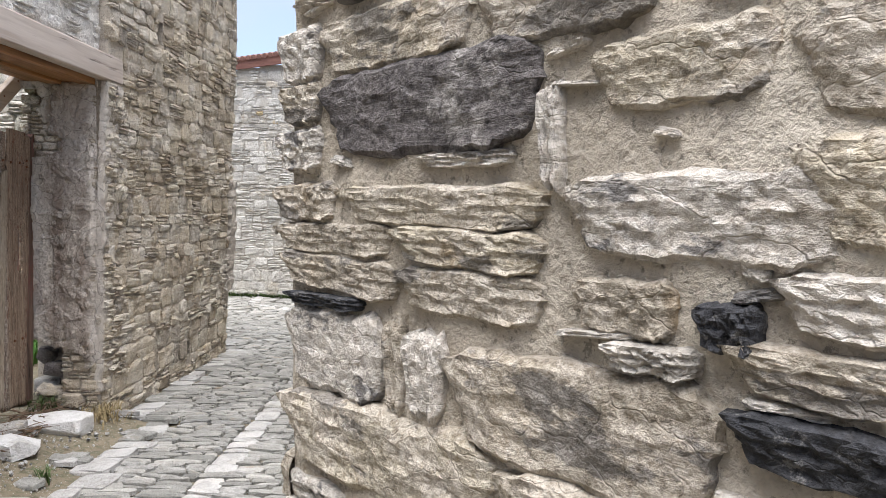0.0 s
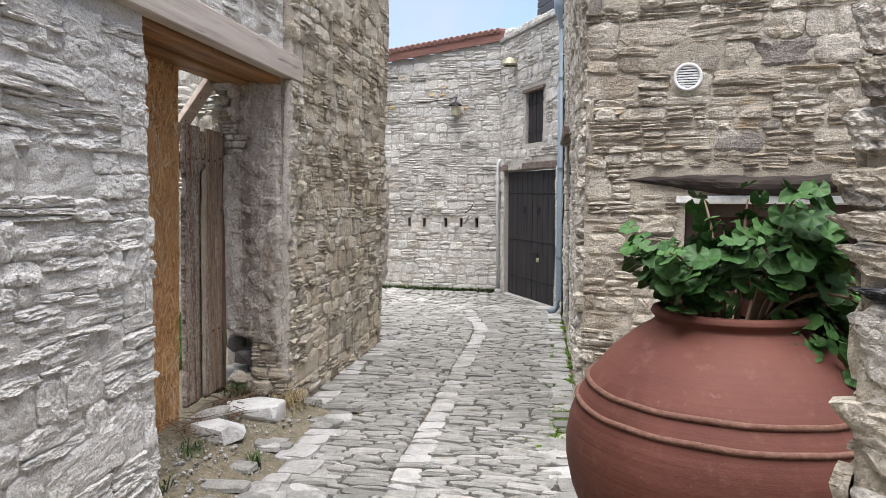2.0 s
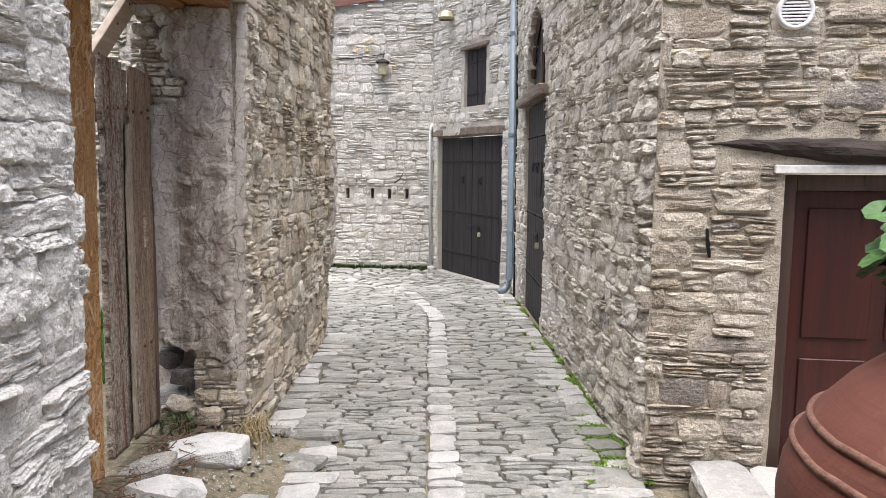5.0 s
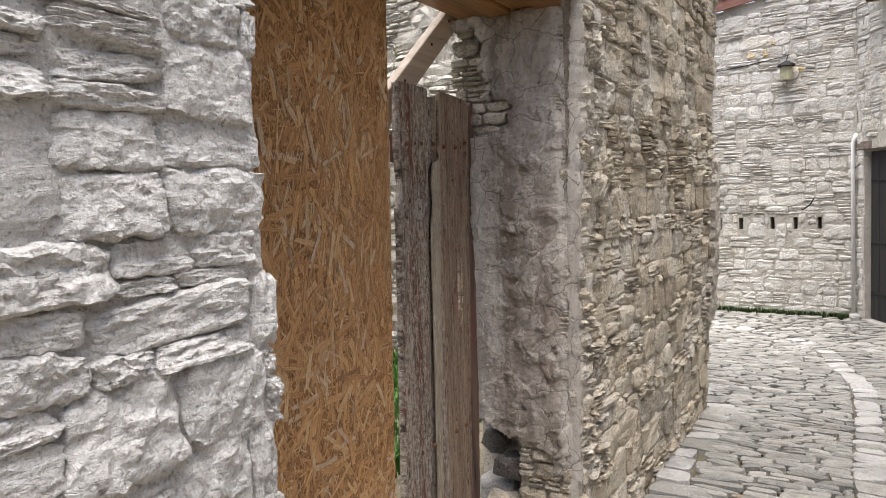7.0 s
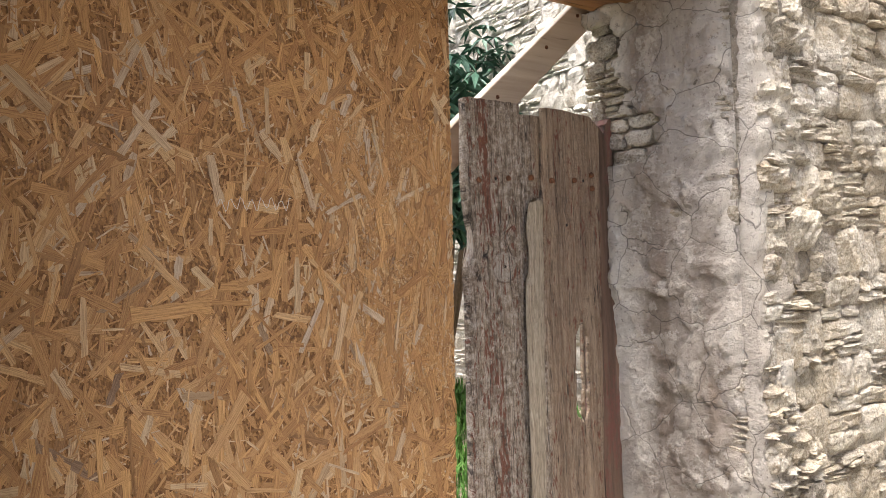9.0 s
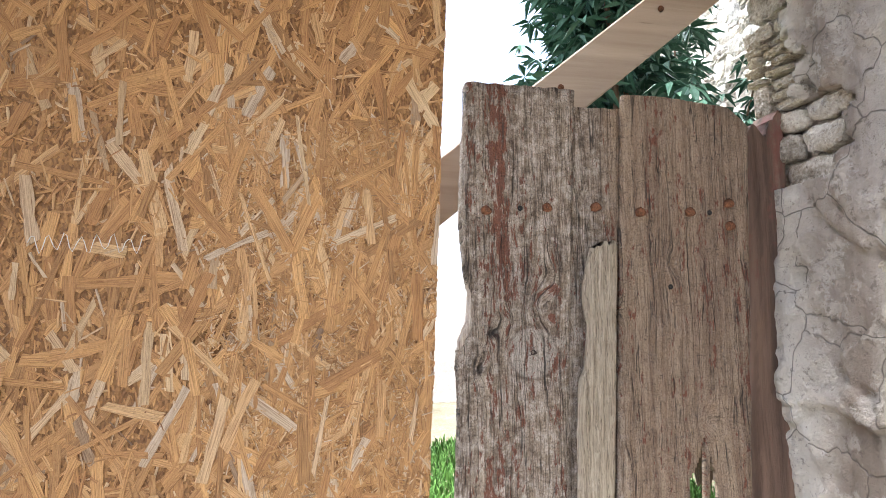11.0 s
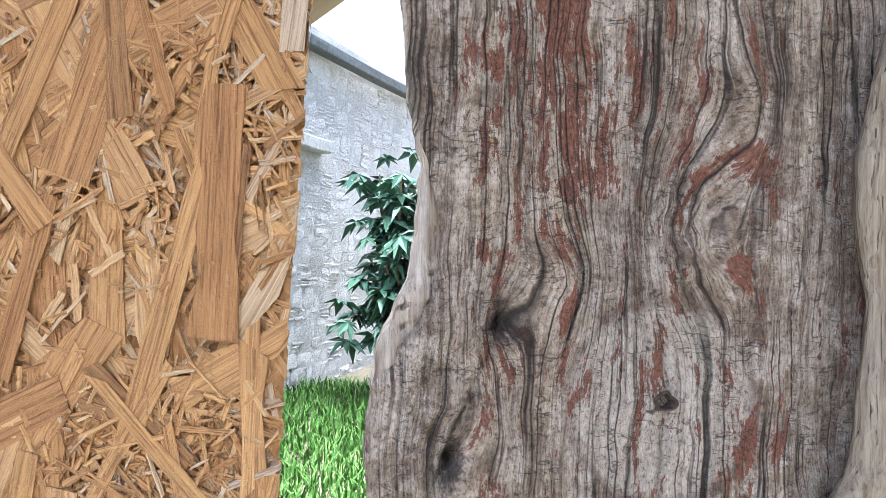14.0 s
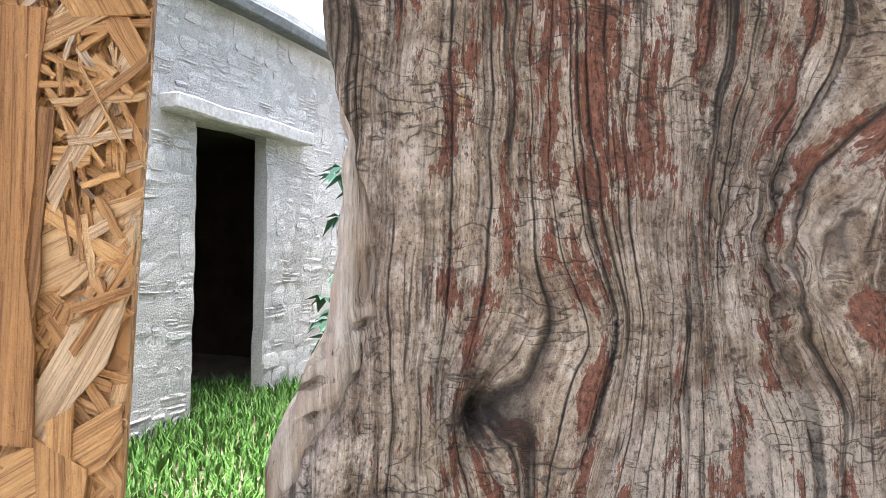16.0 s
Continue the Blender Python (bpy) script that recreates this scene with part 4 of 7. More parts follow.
BIG += [
    ("pier_slate", 0.179, 0.208, 1.556, 1.64), ("pier_pale", 0.212, 0.266, 1.560, 1.636), ("pier_slate", 0.272, 0.52, 1.548, 1.636),
    ("pier_pale", 0.55, 0.68, 1.683, 1.72), ("pier_black", 0.525, 0.66, 1.600, 1.634), ("pier_pale", 0.433, 0.504, 1.643, 1.663),
    ("pier_slate", -0.01, 0.33, 1.462, 1.548), ("pier_slate", 0.34, 0.60, 1.475, 1.545), ("pier_slate", 0.56, 0.72, 1.735, 1.80),
    ("pier_pale", -0.02, 0.065, 1.790, 1.835), ("pier_slate", -0.01, 0.06, 1.842, 1.884), ("pier_slate", 0.52, 0.70, 1.642, 1.675),
]


def build_corner():
    top = thing("wall_corner", "close slate and sandy mortar corner of a rubble wall", "wall", kind="structure")
    bm = bmesh.new()
    wall_body(bm, corner, 0.0, 0.9, 1.2, 2.3, 0.45, 0.012, 0.010)
    wall_body(bm, corner, 0.0, 0.9, -0.1, 1.2, 0.45, 0.05, 0.010)
    wall_body(bm, corner, 0.0, 0.9, 2.3, 3.2, 0.45, 0.05, 0.010)
    wall_body(bm, corner, 0.9, corner.length, -0.1, 3.2, 0.45, 0.1, 0.010)
    part("core", bm, M["pier_mortar"], top, smooth=True)
    rng = random.Random(77)
    for name, a, b, c, d in BIG:
        m = corner.matrix((a + b) / 2, (c + d) / 2, (b - a) * 1.03, (d - c) * 1.05, rng.uniform(0.009, 0.016), rng.uniform(-0.03, 0.03))
        lay(top, [(m, 0)], VERY_FINE, M[name], "stone")
    taken = [(a - 0.004, b + 0.004, c - 0.003, d + 0.003) for _, a, b, c, d in BIG]
    loose = [s for s in rubble(0.0, 0.9, 0.2, 3.1, rng, (0.035, 0.085), (), 0.6, 0.008, 0.20)
             if all(s[0] + s[2] / 2 < a or s[0] - s[2] / 2 > b or s[1] + s[3] / 2 < c or s[1] - s[3] / 2 > d for a, b, c, d in taken)]
    for pick, m in ((0, "pier_slate"), (1, "pier_pale"), (2, "pier_slate"), (3, "pier_dark")):
        got = [(corner.matrix(u, z, w, h, rng.uniform(0.006, 0.013), rng.uniform(-0.06, 0.06)), abs(z - 1.7)) for i, (u, z, w, h) in enumerate(loose) if i % 4 == pick]
        lay(top, got, FINE, M[m], "stone", 70)
    # slivers pressed into the joints
    chips = []
    for _ in range(150):
        u, z = rng.uniform(0, 0.72), rng.uniform(1.4, 2.0)
        if all(u < a or u > b or z < c or z > d for a, b, c, d in taken):
            chips.append((corner.matrix(u, z, rng.uniform(0.015, 0.07), rng.uniform(0.004, 0.012), 0.007, rng.uniform(-0.25, 0.25)), 0))
    lay(top, chips, FINE, M["pier_pale"], "stone", 60)
    # the return of the corner, out of the walker's way
    side = Face((0.095, 1.38), (-0.2446, 1.0654))
    got = [(side.matrix(u, z, w, h, 0.012), 0) for u, z, w, h in rubble(0.0, side.length, 0.2, 3.1, rng, (0.06, 0.12))]
    lay(top, got, SHAPES, M["pier_slate"], "stone", 0)


VERY_FINE = stone_shapes(31, 22, 12, 15, 0.7, 16)
build_corner()


def closing_walls():
    for name, lo, hi in (("wall_behind", (-2.9, -3.2, -0.1), (2.9, -2.9, 2.6)), ("wall_east", (2.65, -2.9, -0.1), (2.95, 4.0, 2.8)), ("wall_yard_south", (-12.2, -2.6, -0.1), (-2.9, -2.3, 2.6)), ("wall_yard_west", (-12.5, -2.6, -0.1), (-12.2, 9.0, 2.6))):
        bm = bmesh.new()
        box(bm, lo, hi)
        solo(name, bm, M["lime_mortar"], "plain rendered wall that closes the lane", "wall", "structure")


closing_walls()

# ---- walls of the yard ----
yard = Face((-9.8, 8.1), (-2.82, 7.45), wave=0.03)
stones = rubble(2.2, yard.length, 0.4, 5.0, random.Random(61), (0.10, 0.20), (), 0.5, 0.012, 0.36)
wall("wall_yard", "pale rubble stone wall behind the ruined gate", yard, [(0, yard.length, -0.1, 5.1)], stones, M["pale_mortar"], M["grey_stone"], 0.4, SHAPES, 0.024, 17, (5.0, 3.0), 300)

barn = Face((-5.9, 2.404), (-11.5, 5.51), wave=0.02)
bu = 0.344
stones = rubble(0.0, barn.length, 0.45, 3.6, random.Random(71), (0.09, 0.18), [(1.54 + bu, 2.33 + bu, 0.3, 2.68), (1.2 + bu, 2.85 + bu, 2.66, 2.8)], 0.5, 0.012, 0.36)
wall("wall_barn", "whitewashed stone outbuilding with a dark doorway", barn, [(0, 1.54 + bu, 0.2, 3.75), (2.33 + bu, barn.length, 0.2, 3.75), (1.54 + bu, 2.33 + bu, 2.68, 3.75)], stones, M["white_mortar"], M["white_stone"], 0.10, SHAPES, 0.010, 18, (2.4, 1.8), 300, 0.012, 0.05, -0.007)


def slab_on(face, u0, u1, z0, z1, out0, out1, bm, bevel=0.008, bits=1, rough=0.0):
    """A bar along a wall's face."""
    base = Matrix(((face.u.x, -face.n.x, 0, face.foot.x), (face.u.y, -face.n.y, 0, face.foot.y), (0, 0, 1, 0), (0, 0, 0, 1)))
    old = set(bm.verts)
    verts = box(bm, (u0, -out1, z0), (u1, -out0, z1), bevel)
    if bits > 1:
        edges = [e for e in {e for v in verts for e in v.link_edges} if abs(e.verts[0].co.x - e.verts[1].co.x) > (u1 - u0) * 0.5]
        bmesh.ops.subdivide_edges(bm, edges=edges, cuts=bits, use_grid_fill=True)
        verts = [v for v in bm.verts if v not in old]
        for v in verts:
            k = Vector((v.co.x * 2.2, v.co.y * 9, v.co.z * 9))
            v.co.z += rough * noise.noise(Vector((v.co.x * 2.2, 3, 1))) + 0.35 * rough * noise.noise(k * 2)
            v.co.y += 0.4 * rough * noise.noise(k + Vector((5, 5, 5)))
    for v in verts:
        v.co = base @ v.co
    return verts


# ---- yard building ----
def barn_details():
    bm = bmesh.new()
    slab_on(barn, 1.2 + bu, 2.85 + bu, 2.68, 2.79, -0.2, 0.14, bm, 0.012, 6, 0.02)
    solo("door_lintel", bm, M["barn_slab"], "rough stone slab over the dark doorway", "lintel", "structure")
    bm = bmesh.new()
    slab_on(barn, -0.3, barn.length, 3.62, 3.80, -0.4, 0.34, bm, 0.01, 8, 0.03)
    slab_on(barn, -0.3, barn.length, 3.52, 3.615, 0.03, 0.16, bm, 0.01, 8, 0.03)
    solo("eave", bm, M["barn_eave"], "dark grey weathered eave of an outbuilding", "eave", "structure")
    # closed box behind the doorway, its darkness painted into the walls
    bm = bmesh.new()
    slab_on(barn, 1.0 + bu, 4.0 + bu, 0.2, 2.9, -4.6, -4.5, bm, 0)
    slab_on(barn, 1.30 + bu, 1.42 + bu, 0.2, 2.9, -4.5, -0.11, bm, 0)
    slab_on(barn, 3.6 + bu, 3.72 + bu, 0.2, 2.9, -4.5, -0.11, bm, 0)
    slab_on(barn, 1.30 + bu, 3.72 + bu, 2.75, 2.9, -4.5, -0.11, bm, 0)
    solo("doorway_inside", bm, M["near_black"], "unlit inside of an outbuilding behind its doorway", "interior", "structure")


barn_details()


# ---- lintel and soffit of the gateway ----
def gateway():
    top = thing("gate_lintel", "pale weathered timber lintel with brown soffit beams", "lintel", (-2.4, 4.0, 2.5))
    bm = bmesh.new()
    box(bm, (-2.345, 2.62, 2.535), (-2.262, 5.13, 2.70), 0.006)
    part("front_beam", bm, M["lintel_wood"], top)
    for k, (x0, x1, z0) in enumerate(((-2.455, -2.352, 2.50), (-2.56, -2.462, 2.515), (-2.67, -2.568, 2.498), (-2.79, -2.68, 2.51))):
        bm = bmesh.new()
        box(bm, (x0, 2.62, z0), (x1, 5.06, z0 + 0.09), 0.005)
        part("soffit_beam", bm, M["soffit_wood"], top)
    bm = bmesh.new()
    box(bm, (-2.86, 2.62, 2.61), (-2.35, 5.06, 2.70), 0.0)
    part("soffit_board", bm, M["soffit_wood"], top)


gateway()


def brace():
    top = thing("diagonal_brace", "bare sawn pine brace nailed across behind the gate", "brace", (-2.91, 4.0, 1.75))
    d = Vector((0, 1.15, 0.93)).normalized()
    m = Matrix.Translation((-2.85, 4.56, 2.238)) @ d.to_track_quat("Y", "Z").to_matrix().to_4x4()
    bm = bmesh.new()
    box(bm, (-0.022, -0.95, -0.047), (0.022, 0.72, 0.047), 0.003, m)
    part("board", bm, M["brace_wood"], top)
    for s in (-0.05, 0.22, 0.41, 0.55):
        bm = bmesh.new()
        p = m @ Vector((0.021, s, 0.012))
        tube(bm, [p, p + Vector((0.004, 0, 0))], 0.006, 8)
        part("nail", bm, M["rust"], top)
    bm = bmesh.new()
    box(bm, (-2.905, 3.2, 0.35), (-2.875, 3.28, 2.5), 0.003)
    box(bm, (-2.905, 4.02, 1.70), (-2.88, 4.10, 2.61), 0.003)
    part("prop", bm, M["brace_wood"], top)


brace()


# ---- strand board ----
OSB_X = -2.745


def osb_edge(z):
    return 4.287 - 0.046 * (2.42 - z) + 0.0025 * noise.noise(Vector((0, 0, z * 9)))


def flake_shape(seed, narrow):
    """A strand about one metre long in x, sheared ends, ragged sides, flat."""
    r = random.Random(seed)
    n = 5
    top = [(-0.5 + (i / n) + (0 if 0 < i < n else r.uniform(-0.06, 0.06)), 0.5 + r.uniform(-0.24, 0.06)) for i in range(n + 1)]
    low = [(-0.5 + (i / n) + (0 if 0 < i < n else r.uniform(-0.06, 0.06)), -0.5 + r.uniform(-0.06, 0.24)) for i in range(n + 1)]
    lean = r.uniform(-0.05, 0.05)
    return [(x + lean * y, y) for x, y in top], [(x + lean * y, y) for x, y in low]


FLAKES = [flake_shape(i, i % 2) for i in range(24)]


def flake_geometry(k, length, width, thick, bend):
    top, low = FLAKES[k]
    verts, faces, uv = [], [], []
    n = len(top)
    for level, y0 in ((1, thick), (0, -0.0006)):
        for row in (top, low):
            for i, (x, w) in enumerate(row):
                verts.append((x * length, w * width, y0 + bend * (x * x * 4 - 0.3) * level))
                uv.append((x * length, w * width))
    a, b, c, d = range(0, n), range(n, 2 * n), range(2 * n, 3 * n), range(3 * n, 4 * n)
    for i in range(n - 1):
        faces.append((a[i], b[i], b[i + 1], a[i + 1]))
        faces.append((a[i + 1], c[i + 1], c[i], a[i]))
        faces.append((b[i], d[i], d[i + 1], b[i + 1]))
    faces.append((a[0], c[0], d[0], b[0]))
    faces.append((b[-1], d[-1], c[-1], a[-1]))
    return np.array(verts), faces, uv


def flake_mesh(name, geo, places=None):
    """One mesh from a flake, or from many laid at places (matrices)."""
    me = bpy.data.meshes.new(name)
    vs, fs, us, base = [], [], [], 0
    for (v, f, uv), m in zip(geo, places or [None] * len(geo)):
        if m is not None:
            a = np.array(m)
            v = v @ a[:3, :3].T + a[:3, 3]
            if v[:, 1].max() > 4.15:
                v[:, 1] = np.minimum(v[:, 1], [osb_edge(z) for z in v[:, 2]])
        vs.append(v)
        fs += [tuple(i + base for i in q) for q in f]
        us += [uv[i] for q in f for i in q]
        base += len(v)
    me.from_pydata(np.concatenate(vs).tolist(), [], fs)
    layer = me.uv_layers.new(name="UVMap")
    layer.data.foreach_set("uv", np.array(us, dtype=np.float32).ravel())
    me.materials.append(M["strand"])
    return me


def strand_board():
    top = thing("strand_board", "orange-brown strand board sheet nailed over the gateway", "board", (OSB_X, 3.7, 0.3))
    bm = bmesh.new()
    rows = []
    for i in range(41):
        z = 0.28 + (2.60 - 0.28) * i / 40
        e = osb_edge(z)
        rows.append([bm.verts.new(p) for p in ((OSB_X, 3.0, z), (OSB_X, e - 0.001, z), (OSB_X - 0.009, e - 0.002, z), (OSB_X - 0.009, 3.0, z))])
    for a, b in zip(rows, rows[1:]):
        for k in range(4):
            bm.faces.new((a[k], a[(k + 1) % 4], b[(k + 1) % 4], b[k]))
    part("sheet", bm, M["chips"], top)
    r = random.Random(90)
    inverse = Matrix.Translation(-top.matrix_basis.translation)

    def place(y, z, turn, h):
        # local x along the strand, y across it, z out of the sheet (+x of the world)
        c, s = math.cos(turn), math.sin(turn)
        return Matrix(((0, 0, 1, OSB_X + h), (s, c, 0, y), (c, -s, 0, z), (0, 0, 0, 1)))

    single, joined, where = [], [], []
    library = []
    for k in range(24):
        library.append((r.choice((0.055, 0.07, 0.085, 0.10, 0.115, 0.135)), r.choice((0.007, 0.009, 0.012, 0.016, 0.020))))
    shared = [flake_mesh("strand", [flake_geometry(k, le, w, 0.0006, r.uniform(-0.0004, 0.0006))]) for k, (le, w) in enumerate(library)]

    def strand(y, z, turn, h, k, le=None, w=None, alone=False):
        m = place(y, z, turn, h)
        ends = [(m @ Vector((s * (le or library[k][0]) * 0.5, 0, 0))).y for s in (-1, 1)]
        if y > osb_edge(z) - 0.004 or min(ends) < 3.04 or not 0.33 < z < 2.54:
            return
        if alone and len(single) < 290 and max(ends) < osb_edge(z) - 0.013:
            single.append((m, k))
        else:
            joined.append(flake_geometry(k, le or library[k][0], w or library[k][1], 0.0006, r.uniform(-0.0004, 0.0006)))
            where.append(m)

    # small chips first, long strands over them
    for _ in range(11000):
        close = r.random() < 0.55
        y, z = (r.uniform(3.95, 4.3), r.uniform(1.45, 2.1)) if close else (r.uniform(3.1, 4.3), r.uniform(0.4, 2.5))
        strand(y, z, r.uniform(-1.4, 1.4), r.uniform(-0.0003, 0.0007), r.randrange(24), r.uniform(0.010, 0.040), r.uniform(0.0018, 0.006))
    for _ in range(9000):
        y, z = r.uniform(3.05, 4.3), r.uniform(0.35, 2.54)
        turn = r.gauss(0.0, 0.55) if r.random() < 0.78 else r.gauss(1.4, 0.4)
        strand(y, z, turn, r.uniform(0.0004, 0.0028), r.randrange(24), *((r.uniform(0.012, 0.045), r.uniform(0.0018, 0.006)) if r.random() < 0.72 else (r.uniform(0.05, 0.13), r.uniform(0.009, 0.022))))
    for _ in range(10500):
        y, z = r.uniform(3.9, 4.3), r.uniform(1.45, 2.1)
        if noise.noise(Vector((y * 24, z * 15, 2))) > -0.1:
            strand(y, z, r.uniform(-1.5, 1.5), r.uniform(0.0014, 0.0040), r.randrange(24), 0.006 + 0.022 * r.random() ** 2, r.uniform(0.0008, 0.0032))
    for _ in range(200):
        y, z = r.uniform(3.88, 4.3), r.uniform(1.42, 2.1)
        turn = r.gauss(0.08, 0.28) if r.random() < 0.72 else r.uniform(-1.3, 1.3)
        strand(y, z, turn, r.uniform(0.0030, 0.0044), r.randrange(24), alone=True)
    for _ in range(150):
        y, z = r.uniform(3.05, 4.28), r.uniform(0.4, 2.5)
        strand(y, z, r.gauss(0.05, 0.6), r.uniform(0.0026, 0.0040), r.randrange(24))
    # torn shreds pressed in over the strands
    for _ in range(7000):
        y, z = r.uniform(3.9, 4.3), r.uniform(1.45, 2.1)
        if noise.noise(Vector((y * 30, z * 18, 12))) > 0.16:
            strand(y, z, r.uniform(-1.5, 1.5), r.uniform(0.0026, 0.0042), r.randrange(24), 0.005 + 0.022 * r.random() ** 2, r.uniform(0.0006, 0.0026))
    # a few long pale strands that stand out
    for y, z, turn, le, w in ((3.565, 1.70, 1.53, 0.150, 0.038), (3.66, 1.46, 0.62, 0.135, 0.030), (3.925, 1.62, 0.26, 0.125, 0.020), (3.98, 1.385, 1.25, 0.10, 0.020), (4.0, 1.95, -0.5, 0.11, 0.022), (4.13, 1.845, -0.62, 0.10, 0.013), (4.262, 1.60, 0.05, 0.05, 0.03)):
        strand(y, z, turn, 0.0050, 3, le, w)
    for m, k in single:
        ob = new("strand", shared[k])
        ob.parent, ob.matrix_parent_inverse, ob.matrix_basis = top, inverse, m
    ob = new("strand_layer", flake_mesh("strand_layer", joined, where))
    ob.parent, ob.matrix_parent_inverse = top, inverse
    tagged(ob, kind="stuff")
    # pencil scrawl
    bm = bmesh.new()
    pts = [(OSB_X + 0.0062, 3.66 + 0.16 * i / 40, 1.905 + 0.016 * math.sin(i * 1.15) * (0.4 + 0.6 * abs(math.sin(i * 0.37)))) for i in range(41)]
    tube(bm, pts, 0.0007, 4)
    part("chalk_scrawl", bm, M["white_pipe"], top, "pale scrawled line")


strand_board()

# ---- old gate ----
GX = -2.722
# knots: place, spread and how strongly the grain turns round them
KNOTS = [(4.419, 1.806, 0.022, 0.024), (4.342, 1.767, 0.010, 0.009), (4.322, 1.708, 0.011, 0.010), (4.372, 1.782, 0.014, -0.010), (4.452, 1.86, 0.013, -0.008), (4.44, 1.45, 0.02, 0.03), (4.71, 1.62, 0.016, 0.024), (4.66, 1.88, 0.012, 0.012), (4.56, 1.80, 0.012, 0.014)]


def grain_at(y, z):
    """The line of grain that runs through a point of the boards."""
    g = y + 0.006 * noise.noise(Vector((y * 9, z * 4, 2))) + 0.003 * noise.noise(Vector((y * 30, z * 12, 5))) + 0.0016 * noise.noise(Vector((y * 70, z * 55, 6)))
    for ky, kz, kr, turn in KNOTS:
        dy, dz = (y - ky) / kr, (z - kz) / (kr * 1.7)
        if abs(dy) < 3 and abs(dz) < 3:
            g += turn * math.exp(-dy * dy - dz * dz)
    return g


def gate_relief(y, z):
    """Height of the worn grain: ridges that run up the board and part round the knots."""
    g = grain_at(y, z)
    h = 0.0022 * noise.noise(Vector((g * 70, z * 2.5, 7))) + 0.0013 * noise.noise(Vector((g * 230, z * 7.0, 0))) + 0.0010 * noise.noise(Vector((g * 120, z * 60, 4)))
    h += 0.0006 * noise.noise(Vector((g * 420, z * 120, 14)))
    deep = abs(noise.noise(Vector((g * 60, z * 2.2, 21))))
    if deep < 0.035:
        h -= 0.0022 * (1 - deep / 0.035)
    for ky, kz, kr, turn in KNOTS[:3]:
        dy, dz = (y - ky) / kr, (z - kz) / kr
        if abs(dy) < 2.5 and abs(dz) < 2.5:
            h += 0.006 * math.exp(-dy * dy - 0.5 * dz * dz) * (1 + 0.8 * noise.noise(Vector((g * 300, z * 150, 3))))
    for ky, kz, kr in ((4.342, 1.767, 0.0045), (4.322, 1.711, 0.0050)):
        dy, dz = (y - ky) / kr, (z - kz) / (kr * 1.3)
        h -= 0.012 * math.exp(-dy * dy - dz * dz)
    torn = math.exp(-((y - 4.318) / 0.020) ** 2 - ((z - 1.728) / 0.030) ** 2)
    if torn > 0.02:
        h += torn * (0.005 * noise.noise(Vector((g * 90, z * 70, 31))) + 0.003 * noise.noise(Vector((g * 240, z * 200, 33))) + 0.003 * math.floor(3 * noise.noise(Vector((y * 60 - z * 40, z * 30 + y * 40, 35)))) / 3)
    # the torn seam that runs from knot to knot
    t = (1.772 - z) / 0.085
    if 0 < t < 1:
        seam = 4.344 - 0.034 * t + 0.004 * noise.noise(Vector((z * 60, 0, 8)))
        h -= 0.0035 * max(0.0, 1 - abs(y - seam) / 0.0022)
    return h


def gate_board(y_left, y_right, z0, top_z, x, thick, step_y, step_z, fine_z=None, slot=None, relief=1.0, soften=0.006):
    """A board with a worn face; its edges and top follow the given functions of z and y."""
    bm = bmesh.new()
    grain = bm.verts.layers.float_vector.new("grain")
    zs, z = [], z0
    while z < 2.2:
        zs.append(z)
        z += step_z if fine_z and fine_z[0] < z < fine_z[1] else max(step_z, 0.02)
    n = max(4, int((y_right(1.7) - y_left(1.7)) / step_y))
    rows = []
    for z in zs:
        a, b = y_left(z), y_right(z)
        row = []
        for i in range(n + 1):
            y = a + (b - a) * i / n
            zz = min(z, top_z(y))
            edge = min(y - a, b - y)
            round_off = soften * max(0.0, 1 - edge / 0.007) ** 2
            v = bm.verts.new((x + relief * gate_relief(y, zz) - round_off, y, zz))
            v[grain] = (grain_at(y, zz), 0.0, zz)
            row.append(v)
        rows.append(row)
    for r0, r1 in zip(rows, rows[1:]):
        for i in range(n):
            y, z = (r0[i].co.y + r0[i + 1].co.y) / 2, (r0[i].co.z + r1[i].co.z) / 2
            if slot and slot(y, z):
                continue
            if r1[i].co.z - r0[i].co.z < 1e-5 and r1[i + 1].co.z - r0[i + 1].co.z < 1e-5:
                continue
            bm.faces.new((r0[i], r0[i + 1], r1[i + 1], r1[i]))
    loose = [v for v in bm.verts if not v.link_faces]
    bmesh.ops.delete(bm, geom=loose, context="VERTS")
    border = [e for e in bm.edges if len(e.link_faces) == 1]
    got = bmesh.ops.extrude_edge_only(bm, edges=border)
    for v in [g for g in got["geom"] if isinstance(g, bmesh.types.BMVert)]:
        v.co.x = x - thick
    ring = [e for e in bm.edges if len(e.link_faces) == 1]
    bmesh.ops.contextual_create(bm, geom=ring) if not slot else bmesh.ops.triangle_fill(bm, edges=ring, use_beauty=True)
    return bm


def lean_y(z):
    return 0.055 * (z - 1.75)


